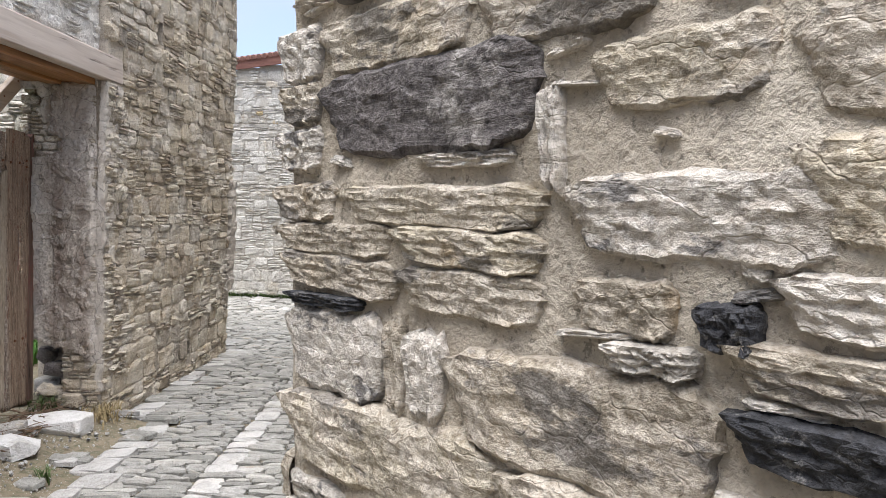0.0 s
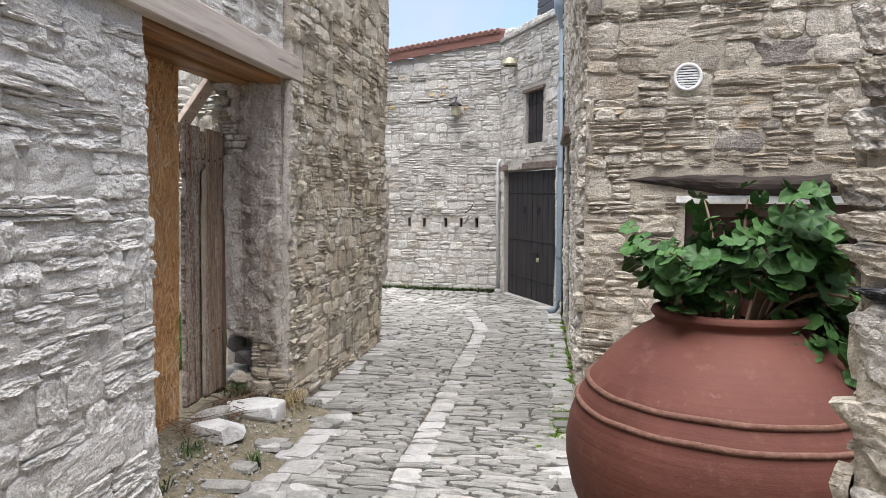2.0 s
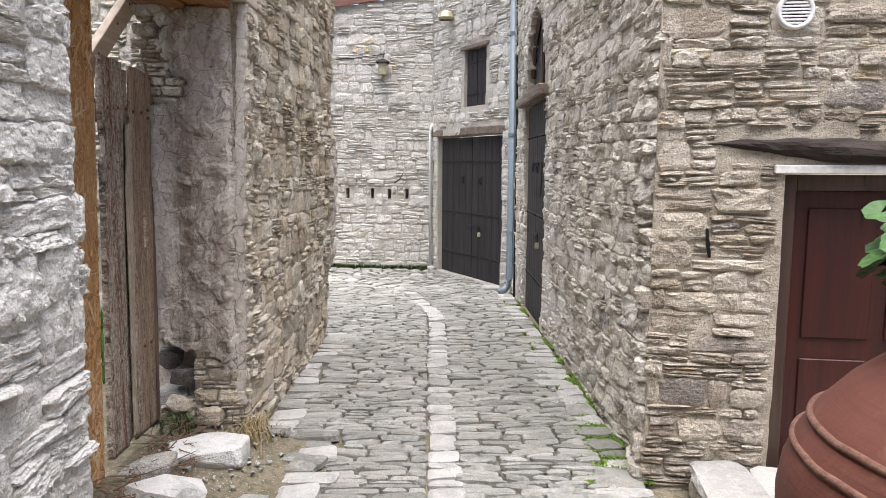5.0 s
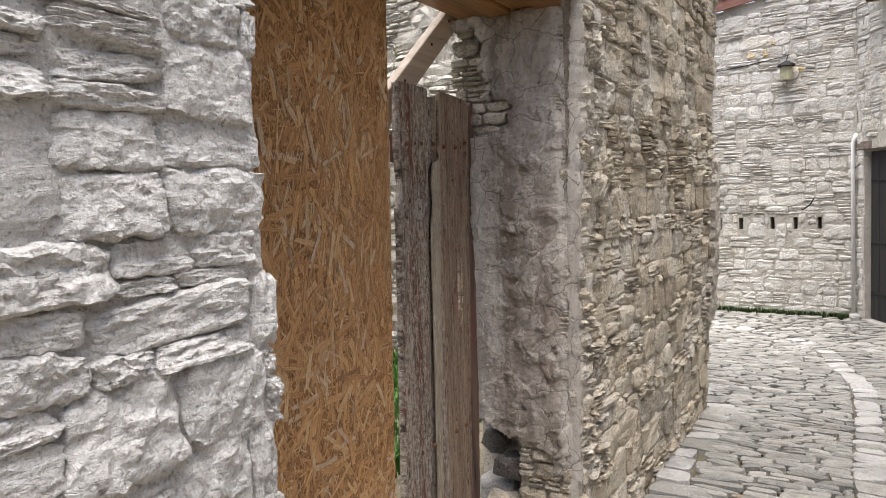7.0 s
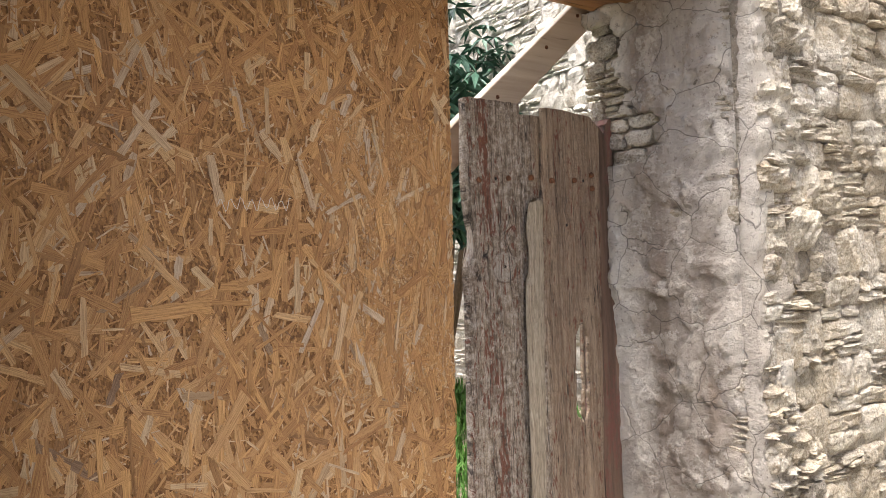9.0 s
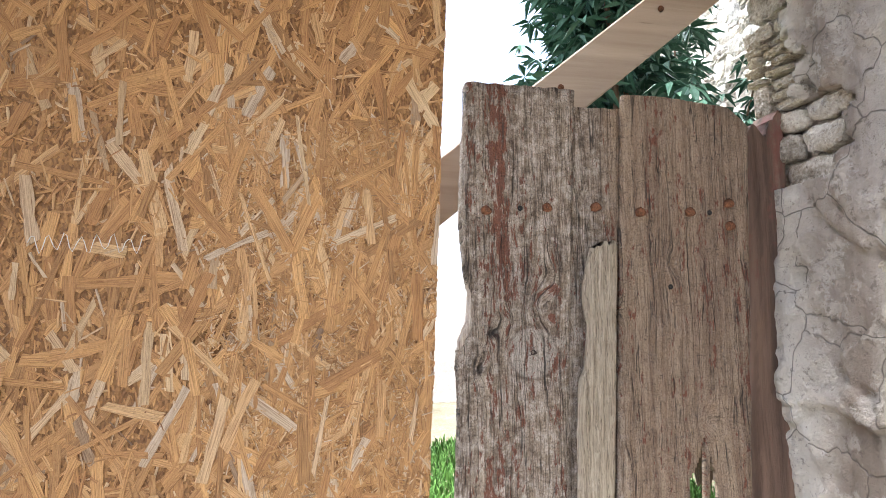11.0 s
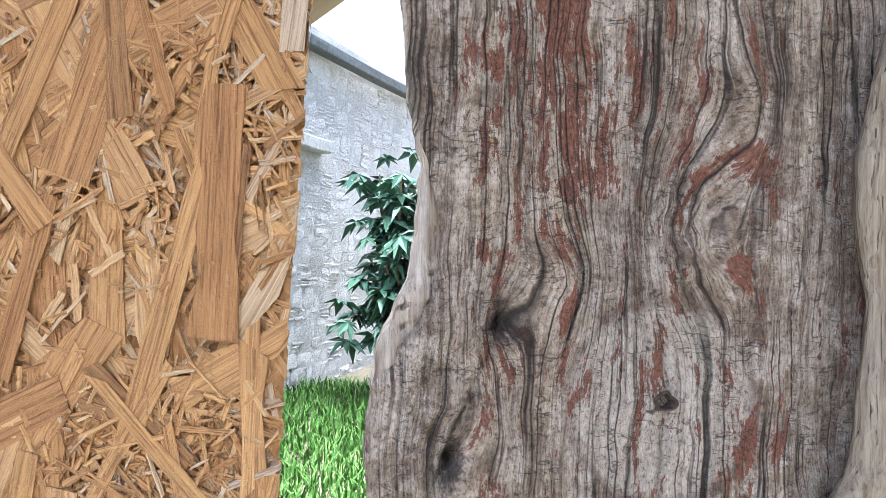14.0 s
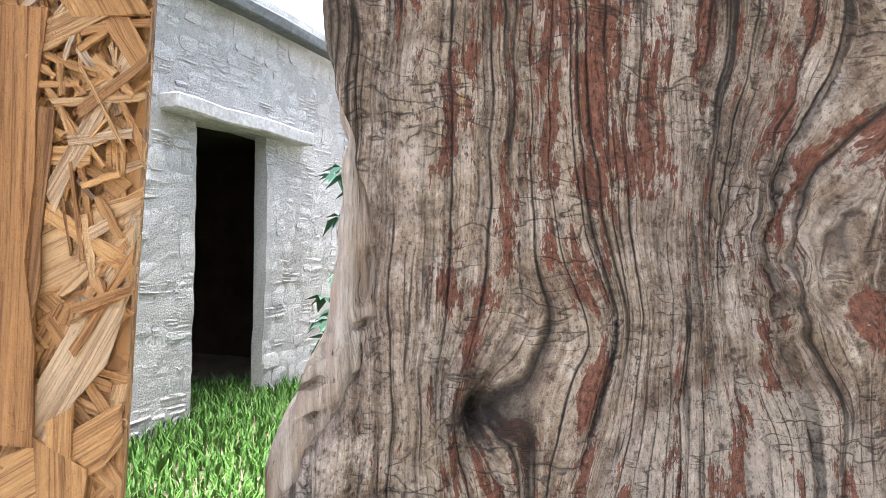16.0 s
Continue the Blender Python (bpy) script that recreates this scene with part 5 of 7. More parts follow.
def old_gate():
    top = thing("old_gate", "weathered grey plank gate leaf with flaking red paint and studs", "gate", (GX, 4.55, 0.42))

    def left_a(z):
        along = np.interp(z, (0.44, 1.2, 1.575, 1.668, 1.717, 1.757, 1.766, 1.784, 1.811, 1.832, 1.866, 1.943, 2.05, 2.15), (4.240, 4.272, 4.288, 4.2915, 4.289, 4.293, 4.297, 4.3055, 4.309, 4.310, 4.304, 4.2975, 4.302, 4.309))
        return float(along) + 0.0012 * noise.noise(Vector((z * 40, 0, 0))) + 0.0012 * noise.noise(Vector((z * 140, 0, 0)))

    def torn(z):
        """Width of the raw split face along the plank's edge."""
        w = float(np.interp(z, (1.742, 1.750, 1.770, 1.785, 1.798, 1.815, 1.832, 1.842), (0.0, 0.0075, 0.0125, 0.0105, 0.0105, 0.007, 0.001, 0.0)))
        return w * (1 + 0.25 * noise.noise(Vector((z * 150, 1, 1))))

    ragged = lambda z: 0.004 * noise.noise(Vector((z * 16, 3, 0))) + 0.002 * noise.noise(Vector((z * 60, 3, 0)))
    a_b = lambda z: 4.476 + lean_y(z) + ragged(z)
    crack = lambda z: 4.558 + lean_y(z) + 0.001 * noise.noise(Vector((z * 20, 5, 0)))
    bm = gate_board(lambda z: left_a(z) + torn(z), a_b, 0.44, lambda y: 2.178 - 0.02 * (y - 4.3) + 0.004 * noise.noise(Vector((y * 60, 0, 0))), GX, 0.030, 0.0010, 0.0018, (1.60, 2.06))
    part("plank", bm, M["gate"], top, smooth=True)
    bm = gate_board(lambda z: a_b(z) + 0.0008, lambda z: crack(z) + 0.012, 0.44, lambda y: 2.150 + 0.003 * noise.noise(Vector((y * 60, 2, 0))), GX - 0.018, 0.014, 0.0022, 0.0035, (1.50, 2.06))
    part("plank", bm, M["gate"], top, smooth=True)
    # a paler strip still fixed to the second plank
    bm = gate_board(lambda z: float(np.interp(z, (0.46, 1.5, 1.66, 1.69, 1.71, 1.7576, 1.78, 1.8188, 1.841, 1.90), (4.45, 4.478, 4.484, 4.487, 4.497, 4.5026, 4.503, 4.4965, 4.497, 4.5127))) + 0.7 * ragged(z), lambda z: crack(z) - 0.004, 0.46, lambda y: 1.915 - 0.3 * abs(y - 4.55) + 0.008 * noise.noise(Vector((y * 120, 1, 5))), GX + 0.007, 0.010, 0.0022, 0.0035, (1.4, 1.95), None, 1.6)
    part("strip", bm, M["pale_strip"], top, "paler split strip of wood", smooth=True)

    def slot(y, z):
        c = 4.715 + lean_y(z) + 0.006 * noise.noise(Vector((z * 20, 9, 0)))
        w = 0.027 * smooth_step(1.26, 1.30, z) * smooth_step(1.60, 1.50, z)
        return abs(y - c) < w and abs(y - c - 0.006) > 0.0035
    right_c = lambda z: 4.806 + lean_y(z) + 0.003 * noise.noise(Vector((z * 12, 8, 0)))
    bm = gate_board(lambda z: crack(z) + 0.005, right_c, 0.43, lambda y: 2.172 - 0.10 * max(0, y - 4.66) - 0.03 * smooth_step(4.78, 4.83, y), GX - 0.004, 0.012, 0.004, 0.008, (1.1, 2.1), slot)
    part("plank", bm, M["gate"], top, smooth=True)
    # the studs
    for y, z in ((4.338, 1.963), (4.441, 1.970), (4.528, 1.973), (4.608, 1.966), (4.70, 1.968), (4.775, 1.985), (4.775, 1.945), (4.36, 0.85), (4.45, 0.85), (4.62, 0.85), (4.70, 0.85)):
        bm = bmesh.new()
        lathe(bm, [(0.0005, 0.0022), (0.005, 0.0026), (0.0072, 0.0015), (0.0086, -0.001), (0.0086, -0.006)], 14, wobble=0.3)
        part("stud", bm, M["rust"], top, "rusty round nail head", True, Matrix.Translation((GX + 0.0015, y, z)) @ pose(0, 0, 0, 0, 90, 0))
    for y, z in ((4.395, 1.968), (4.735, 1.968), (4.655, 1.84)):
        bm = bmesh.new()
        lathe(bm, [(0.0045, 0.0016), (0.0035, 0.0006), (0.0005, -0.0002)], 12)
        part("screw_hole", bm, M["dark_void"], top, "dark hole", False, Matrix.Translation((GX + 0.0005, y, z)) @ pose(0, 0, 0, 0, 90, 0))
    for y, z, r0, name in ((4.411, 1.735, 0.0031, "bolt_hole"),):
        bm = bmesh.new()
        lathe(bm, [(r0 * 1.5, 0.0006), (r0 * 1.15, 0.0016), (r0, 0.0008), (r0 * 0.8, -0.004), (0.0004, -0.006)], 18, wobble=0.5)
        part(name, bm, [M["hole_wood"]], top, "dark ragged hole", True, Matrix.Translation((GX + 0.0015, y, z)) @ pose(0, 0, 0, 0, 90, 0) @ Matrix.Diagonal((1.0, 0.75 if name == "knot_hole" else 1, 1, 1)))
    # pale raw face where the edge of the plank broke away
    bm = gate_board(left_a, lambda z: left_a(z) + torn(z) + 0.0012, 1.735, lambda y: 1.85, GX - 0.006, 0.02, 0.0006, 0.002, (1.6, 1.9), None, 1.8, 0.001)
    part("split_edge", bm, M["split"], top, "pale raw split wood", smooth=True)
    # the leaning ledge behind
    for z in (0.85, 1.955):
        bm = bmesh.new()
        box(bm, (GX - 0.075, 4.34, z - 0.05), (GX - 0.034, 4.79, z + 0.05), 0.004)
        part("ledge", bm, M["post_wood"], top)


def gate_post():
    bm = gate_board(lambda z: 4.826 + lean_y(z) + 0.002 * noise.noise(Vector((z * 14, 1, 0))), lambda z: 4.912 + lean_y(z) * 0.6, 0.40, lambda y: 2.13 + 0.03 * noise.noise(Vector((y * 60, 4, 0))) + 0.03 * smooth_step(4.88, 4.91, y), GX - 0.035, 0.07, 0.005, 0.012, (1.0, 2.2), None, 2.0)
    solo("gate_post", bm, M["post_wood"], "dark reddish rotten post beside the plank gate", "post", "", True)


# dark brown that paints the shade inside the bolt hole
M["hole_wood"] = plain("bolt_hole_shade", (0.035, 0.024, 0.018), 0.95, 0.0, 0.8, 400.0)
M["pale_strip"] = wood_mat("pale_weathered_strip", (0.36, 0.295, 0.21), (0.52, 0.44, 0.335), (0.15, 0.11, 0.075), 0.94, 2, 11.0, bump=0.003)
old_gate()
gate_post()


# ---- pier's broken plaster ----
def pier_plaster():
    jamb = Face((-2.84, 4.925), (-2.352, 4.925), wave=0.004)
    top = thing("jamb", "gateway jamb of crumbling plaster over broken stone", "wall", kind="structure")
    r = random.Random(4)
    got = [(jamb.matrix(u, z, w, h, 0.011, r.uniform(-0.08, 0.08)), 0) for u, z, w, h in rubble(0.0, jamb.length, 0.25, 2.6, r, (0.035, 0.08), [(0.0, 0.24, 0.45, 0.80)], 0.4, 0.010, 0.15)]
    lay(top, got, FINE, M["brown_stone"], "stone", 200)

    def solid(u, z):
        w = 0.03 * noise.noise(Vector((u * 14, z * 14, 0))) + 0.02 * noise.noise(Vector((u * 40, z * 40, 0)))
        if z > 2.02 and u < 0.13 + 0.10 * smooth_step(2.35, 2.0, z) + w * 1.8 and z < 2.46:
            return False
        if 2.06 < z < 2.16 and u < 0.27 + w:
            return False
        if z < 0.80 + 0.35 * (u - 0.12) * (-1) + w and u < 0.40 + w:
            return False
        if z < 0.62 + w:
            return False
        return u > 0.012 + w * 0.4

    bm = bmesh.new()
    nu, nz = 84, 360
    grid = {}

    def vert(i, j):
        if (i, j) not in grid:
            u, z = jamb.length * i / nu, 0.35 + 2.16 * j / nz
            flute = -0.010 * math.exp(-((u - 0.185) / 0.018) ** 2) - 0.012 * smooth_step(0.19, 0.20, u)
            relief = 0.009 * noise.noise(Vector((u * 5, z * 4, 1))) + 0.003 * noise.noise(Vector((u * 16, z * 16, 2))) + 0.004 * noise.noise(Vector((u * 60, z * 60, 3))) + 0.010 * smooth_step(0.08, 0.11, noise.noise(Vector((u * 7, z * 5, 9)))) + 0.008 * smooth_step(0.15, 0.18, noise.noise(Vector((u * 19, z * 15, 19)))) - 0.012 * smooth_step(0.42, 0.52, noise.noise(Vector((u * 13, z * 11, 29))))
            round_off = -0.02 * smooth_step(0.45, 0.49, u) - 0.020 * max(0.0, noise.noise(Vector((u * 8, z * 9, 41)))) * smooth_step(0.36, 0.49, u)
            grid[i, j] = bm.verts.new(jamb.at(u, z, 0.034 + relief + flute + round_off))
        return grid[i, j]

    for j in range(nz):
        for i in range(nu):
            if solid(jamb.length * (i + 0.5) / nu, 0.35 + 2.16 * (j + 0.5) / nz):
                bm.faces.new((vert(i, j), vert(i + 1, j), vert(i + 1, j + 1), vert(i, j + 1)))
    border = [e for e in bm.edges if len(e.link_faces) == 1]
    got = bmesh.ops.extrude_edge_only(bm, edges=border)
    for v in [g for g in got["geom"] if isinstance(g, bmesh.types.BMVert)]:
        v.co -= jamb.n * 0.045
    back = bmesh.new()
    box(back, (-2.86, 5.10, 0.2), (-2.60, 5.45, 0.92), 0.004)
    part("broken_core", back, M["brown_mortar"], top)
    part("plaster_coat", bm, M["plaster"], top, "grey stained plaster", True)
    # smears of the same coat round the corner, and at the wall's far end
    for name, f, u0, u1, z0, z1, out, thin in (("corner_smear", pier, -0.015, 0.21, 0.45, 2.52, 0.015, 0.17), ("end_smear", pier, 2.33, 2.56, 0.75, 2.05, 0.045, 0.08)):
        bm = bmesh.new()
        grid = {}
        nu, nz = int((u1 - u0) / 0.012), int((z1 - z0) / 0.012)
        for j in range(nz):
            for i in range(nu):
                u, z = u0 + (u1 - u0) * (i + 0.5) / nu, z0 + (z1 - z0) * (j + 0.5) / nz
                ragged = thin * (noise.noise(Vector((u * 9, z * 5, 4))) + 0.5 * noise.noise(Vector((u * 25, z * 25, 8))))
                inside = u < u1 - 0.06 + ragged * 1.5 if name == "corner_smear" else u > u0 + 0.07 + ragged and z0 + 0.1 + ragged < z < z1 - 0.1 + ragged
                if not inside:
                    continue
                corners = []
                for a, b in ((i, j), (i + 1, j), (i + 1, j + 1), (i, j + 1)):
                    if (a, b) not in grid:
                        uu, zz = u0 + (u1 - u0) * a / nu, z0 + (z1 - z0) * b / nz
                        grid[a, b] = bm.verts.new(f.at(uu, zz, out + 0.016 * noise.noise(Vector((uu * 12, zz * 12, 0))) + 0.008 * noise.noise(Vector((uu * 45, zz * 45, 0)))))
                    corners.append(grid[a, b])
                bm.faces.new(corners)
        border = [e for e in bm.edges if len(e.link_faces) == 1]
        got = bmesh.ops.extrude_edge_only(bm, edges=border)
        for v in [g for g in got["geom"] if isinstance(g, bmesh.types.BMVert)]:
            v.co -= f.n * (out + 0.03)
        part(name, bm, M["plaster"], top, "", True)


pier_plaster()


# ---- doors and shutters ----
def plank_leaf(top, face, u0, u1, z0, z1, out, planks, bands, name="leaf"):
    """A boarded leaf with iron bands and studs, as parts of a door."""
    leaf = None
    bm = bmesh.new()
    slab_on(face, u0, u1, z0, z1, out - 0.03, out - 0.008, bm, 0.002)
    leaf = part(name, bm, M["black_door"], top)
    w = (u1 - u0) / planks
    for i in range(planks):
        bm = bmesh.new()
        slab_on(face, u0 + i * w + 0.003, u0 + (i + 1) * w - 0.003, z0 + 0.004, z1 - 0.004, out - 0.008, out + 0.006, bm, 0.003)
        ob = new("plank", mesh_of(bm, "plank", M["black_door"]))
        ob.parent = leaf
    for z in bands:
        bm = bmesh.new()
        slab_on(face, u0 + 0.01, u1 - 0.01, z - 0.022, z + 0.022, out + 0.006, out + 0.010, bm, 0.001)
        n = int((u1 - u0) / 0.075)
        for i in range(n + 1):
            u = u0 + 0.03 + (u1 - u0 - 0.06) * i / n
            p = face.foot + face.u * u + Vector((0, 0, z)) + face.n * (out + 0.009)
            tube(bm, [p, p + face.n * 0.010], [0.014, 0.006], 7)
        ob = new("iron_band", mesh_of(bm, "iron_band", M["iron"]))
        ob.parent = leaf
    return leaf


def ring_handle(top, face, u, z, out):
    bm = bmesh.new()
    c = face.foot + face.u * u + Vector((0, 0, z)) + face.n * (out + 0.016)
    pts = [c + face.u * (0.035 * math.cos(a)) + Vector((0, 0, 0.045 * math.sin(a))) for a in [2 * math.pi * k / 14 for k in range(15)]]
    tube(bm, pts, 0.007, 6)
    tube(bm, [c + Vector((0, 0, 0.045)) - face.n * 0.02, c + Vector((0, 0, 0.045)) + face.n * 0.01], 0.018, 8)
    part("ring_handle", bm, M["iron"], top)


def bolt_and_lock(top, face, u, z, out):
    bm = bmesh.new()
    p = face.foot + face.u * u + Vector((0, 0, z)) + face.n * (out + 0.014)
    tube(bm, [p - face.u * 0.16, p + face.u * 0.16], 0.009, 7)
    tube(bm, [p + face.u * 0.16, p + face.u * 0.16 - Vector((0, 0, 0.07))], 0.008, 7)
    part("bolt", bm, M["iron"], top)
    bm = bmesh.new()
    q = p + face.u * 0.155 - Vector((0, 0, 0.11))
    box(bm, (-0.022, -0.012, -0.03), (0.022, 0.012, 0.03), 0.004, Matrix.Translation(q))
    part("padlock", bm, M["lamp_body"], top)


def far_door():
    top = thing("double_door", "closed black plank double door with studded iron bands", "door", tuple(end.foot + end.u))
    mid = 1.075
    for a, b in ((0.16, mid - 0.004), (mid + 0.004, 1.97)):
        plank_leaf(top, end, a, b, 0.10, 2.13, -0.07, 5, (0.42, 1.03, 1.78))
    for u in (mid - 0.26, mid + 0.24):
        ring_handle(top, end, u, 1.50, -0.06)
    bolt_and_lock(top, end, mid + 0.08, 0.86, -0.06)
    bm = bmesh.new()
    slab_on(end, 0.0, 2.25, 2.15, 2.26, -0.25, 0.028, bm, 0.01, 8, 0.02)
    solo("door_beam", bm, M["sill_beam"], "rough brown timber over the black door", "lintel", "structure")
    bm = bmesh.new()
    slab_on(end, 0.13, 2.0, -0.05, 0.098, -0.3, 0.02, bm, 0.01, 5, 0.015)
    solo("door_step", bm, M["cobble"], "worn grey stone step under the black door", "step", "structure")


far_door()


def shutter():
    top = thing("shuttered_window", "small closed black board shutter in stone wall", "window", tuple(end.foot + end.u * 1.2 + Vector((0, 0, 2.55))))
    for a, b in ((0.94, 1.215), (1.225, 1.50)):
        plank_leaf(top, end, a, b, 2.56, 3.33, -0.05, 2, (2.72, 3.15), "shutter_leaf")
    bm = bmesh.new()
    slab_on(end, 0.86, 1.58, 3.335, 3.39, -0.2, 0.03, bm, 0.006, 4, 0.012)
    part("window_head", bm, M["sill_beam"], top)


shutter()


def arched_door():
    top = thing("arched_door", "tall black plank door below an arched glazed light", "door", tuple(right.foot + right.u * 1.9))
    mid = (door_u0 + door_u1) / 2
    for a, b in ((door_u0 + 0.02, mid - 0.004), (mid + 0.004, door_u1 - 0.02)):
        plank_leaf(top, right, a, b, 0.12, 2.36, -0.02, 5, (0.55, 1.22, 2.02))
    for u in (mid - 0.16, mid + 0.14):
        ring_handle(top, right, u, 1.70, -0.01)
    bolt_and_lock(top, right, mid + 0.08, 1.04, -0.01)
    bm = bmesh.new()
    slab_on(right, 1.0, 2.72, 2.37, 2.47, -0.2, 0.11, bm, 0.012, 8, 0.02)
    part("transom_beam", bm, M["sill_beam"], top)
    bm = bmesh.new()
    pts = [right.foot + right.u * u + Vector((0, 0, arch_top(u) - 0.02)) - right.n * 0.05 for u in [door_u0 + 0.03 + (door_u1 - door_u0 - 0.06) * i / 24 for i in range(25)]]
    tube(bm, pts, 0.03, 6)
    tube(bm, [right.foot + right.u * mid + Vector((0, 0, 2.46)) - right.n * 0.05, right.foot + right.u * mid + Vector((0, 0, 3.28)) - right.n * 0.05], 0.02, 6)
    part("light_frame", bm, M["brown_frame"], top)
    bm = bmesh.new()
    low = [bm.verts.new(right.foot + right.u * (door_u0 + (door_u1 - door_u0) * i / 24) + Vector((0, 0, 2.44)) - right.n * 0.07) for i in range(25)]
    up = [bm.verts.new(right.foot + right.u * (door_u0 + (door_u1 - door_u0) * i / 24) + Vector((0, 0, max(2.45, arch_top(door_u0 + (door_u1 - door_u0) * i / 24)))) - right.n * 0.07) for i in range(25)]
    for i in range(24):
        bm.faces.new((low[i], low[i + 1], up[i + 1], up[i]))
    part("pane", bm, M["glass"], top, "dusty dark glass")
    bm = bmesh.new()
    slab_on(right, door_u0 - 0.1, door_u1 + 0.1, -0.1, 3.5, -0.95, -0.5, bm)
    solo("house_inside", bm, M["dark_void"], "dark inside of the house behind the arched door", "interior", "structure")
    bm = bmesh.new()
    slab_on(right, door_u0, door_u1, -0.1, 0.118, -0.3, 0.0, bm, 0.01)
    solo("door_sill", bm, M["slab"], "low grey stone sill of the arched door", "step", "structure")


arched_door()


def low_door():
    top = thing("low_door", "dark red wooden door in a brown frame", "door", tuple(front.foot + front.u * 1.0))
    bm = bmesh.new()
    slab_on(front, 0.555, 0.625, 0.2, 1.70, -0.2, -0.06, bm, 0.004)
    slab_on(front, 1.425, 1.495, 0.2, 1.70, -0.2, -0.06, bm, 0.004)
    slab_on(front, 0.625, 1.425, 1.63, 1.70, -0.2, -0.06, bm, 0.004)
    part("door_frame", bm, M["brown_frame"], top)
    bm = bmesh.new()
    slab_on(front, 0.628, 1.422, 0.2, 1.628, -0.16, -0.12, bm, 0.003)
    leaf = part("leaf", bm, M["red_door"], top)
    for a, b, c, d in ((0.70, 0.99, 0.32, 0.85), (1.06, 1.35, 0.32, 0.85), (0.70, 0.99, 0.95, 1.55), (1.06, 1.35, 0.95, 1.55)):
        bm = bmesh.new()
        slab_on(front, a, b, c, d, -0.12, -0.108, bm, 0.008)
        ob = new("panel", mesh_of(bm, "panel", M["red_door"]))
        ob.parent, ob.matrix_parent_inverse = leaf, Matrix()
    bm = bmesh.new()
    slab_on(front, 0.50, 1.56, 1.705, 1.742, -0.3, 0.035, bm, 0.004, 5, 0.006)
    solo("stone_head", bm, M["slab"], "thin pale stone slab over the red door", "lintel", "structure")
    bm = bmesh.new()
    along = [0.20 + 1.9 * k / 60 for k in range(61)]
    pts = [front.at(u, 1.815 + 0.018 * math.sin(u * 4.2 + 0.6) + 0.006 * noise.noise(Vector((u * 9, 0, 0))), 0.006) for u in along]
    tube(bm, pts, [0.008 + 0.044 * smooth_step(0.20, 0.75, u) + 0.007 * noise.noise(Vector((u * 7, 4, 0))) for u in along], 14)
    for v in bm.verts:
        q = v.co
        v.co = q + front.n * 0.010 * noise.noise(Vector((q.x * 5, q.y * 60, q.z * 60))) + Vector((0, 0, 0.008 * noise.noise(Vector((q.x * 6, 3, q.z * 50)))))
    solo("old_lintel", bm, M["old_beam"], "dark crooked old beam set in the wall", "lintel", "structure")


low_door()


def wall_vent():
    c = front.at(0.545, 2.39, 0.03)
    turn = Matrix.Translation(c) @ (front.n.to_track_quat("Z", "Y").to_matrix().to_4x4())
    top = thing("wall_vent", "round white plastic vent grille on stone wall", "vent", tuple(c))
    bm = bmesh.new()
    lathe(bm, [(0.058, -0.03), (0.058, 0.002), (0.062, 0.008), (0.072, 0.010), (0.076, 0.004), (0.076, -0.03)], 40)
    bmesh.ops.transform(bm, matrix=turn, verts=bm.verts)
    part("ring", bm, M["white_pipe"], top, smooth=True)
    bm = bmesh.new()
    lathe(bm, [(0.059, -0.02), (0.001, -0.02)], 30)
    bmesh.ops.transform(bm, matrix=turn, verts=bm.verts)
    part("backing", bm, M["dark_void"], top)
    for i in range(8):
        y = -0.049 + 0.014 * i
        w = math.sqrt(max(0.0, 0.058 ** 2 - y * y))
        bm = bmesh.new()
        box(bm, (-w, y - 0.004, -0.006), (w, y + 0.004, 0.003), 0.001, turn)
        part("slat", bm, M["white_pipe"], top)


wall_vent()


# ---- pipes, roof edge and fittings of the far walls ----
def downpipe():
    top = thing("downpipe", "grey-blue rain downpipe with a funnel hopper", "pipe", (-0.33, 9.9, 0.1))
    x, y = -0.345, 9.92
    bm = bmesh.new()
    tube(bm, [(x, y, 4.0), (x, y, 0.32), (x - 0.015, y - 0.01, 0.24), (x - 0.06, y - 0.03, 0.185), (x - 0.13, y - 0.06, 0.165)], 0.042, 14)
    part("pipe", bm, M["pipe"], top, smooth=True)
    bm = bmesh.new()
    lathe(bm, [(0.045, 3.95), (0.05, 4.02), (0.115, 4.22), (0.115, 4.42), (0.10, 4.42)], 18, (x, y))
    part("hopper", bm, M["pipe"], top, smooth=True)
    for z in (0.9, 2.1, 3.3):
        bm = bmesh.new()
        lathe(bm, [(0.042, z - 0.02), (0.049, z - 0.02), (0.049, z + 0.02), (0.042, z + 0.02)], 14, (x, y))
        tube(bm, [(x, y, z), (x + 0.12, y, z)], 0.006, 6)
        part("bracket", bm, M["pipe"], top)
    bm = bmesh.new()
    tube(bm, [(-0.30, 9.78, 0.12), (-0.305, 9.77, 2.3), (-0.33, 9.78, 4.3)], 0.012, 6)
    solo("cable", bm, M["iron"], "black cable running up beside the downpipe", "cable")
    top = thing("white_pipe", "thin white plastic pipe down the barn corner", "pipe", (-1.33, 12.2, 0.07))
    bm = bmesh.new()
    tube(bm, [(-1.33, 12.27, 0.10), (-1.34, 12.27, 2.25), (-1.32, 12.27, 2.30), (-1.30, 12.27, 2.36)], 0.022, 9)
    part("pipe", bm, M["white_pipe"], top, smooth=True)
    bm = bmesh.new()
    rock(bm, (-1.31, 12.2, 0.10), (0.07, 0.06, 0.06), 4)
    solo("foot_stone", bm, M["drain_stone"], "small white stone at the pipe's foot", "stone")
    bm = bmesh.new()
    box(bm, (-0.66, 10.20, 0.10), (-0.42, 10.34, 0.17), 0.02)
    solo("white_block", bm, M["drain_stone"], "small white stone block beside the downpipe", "stone")


downpipe()


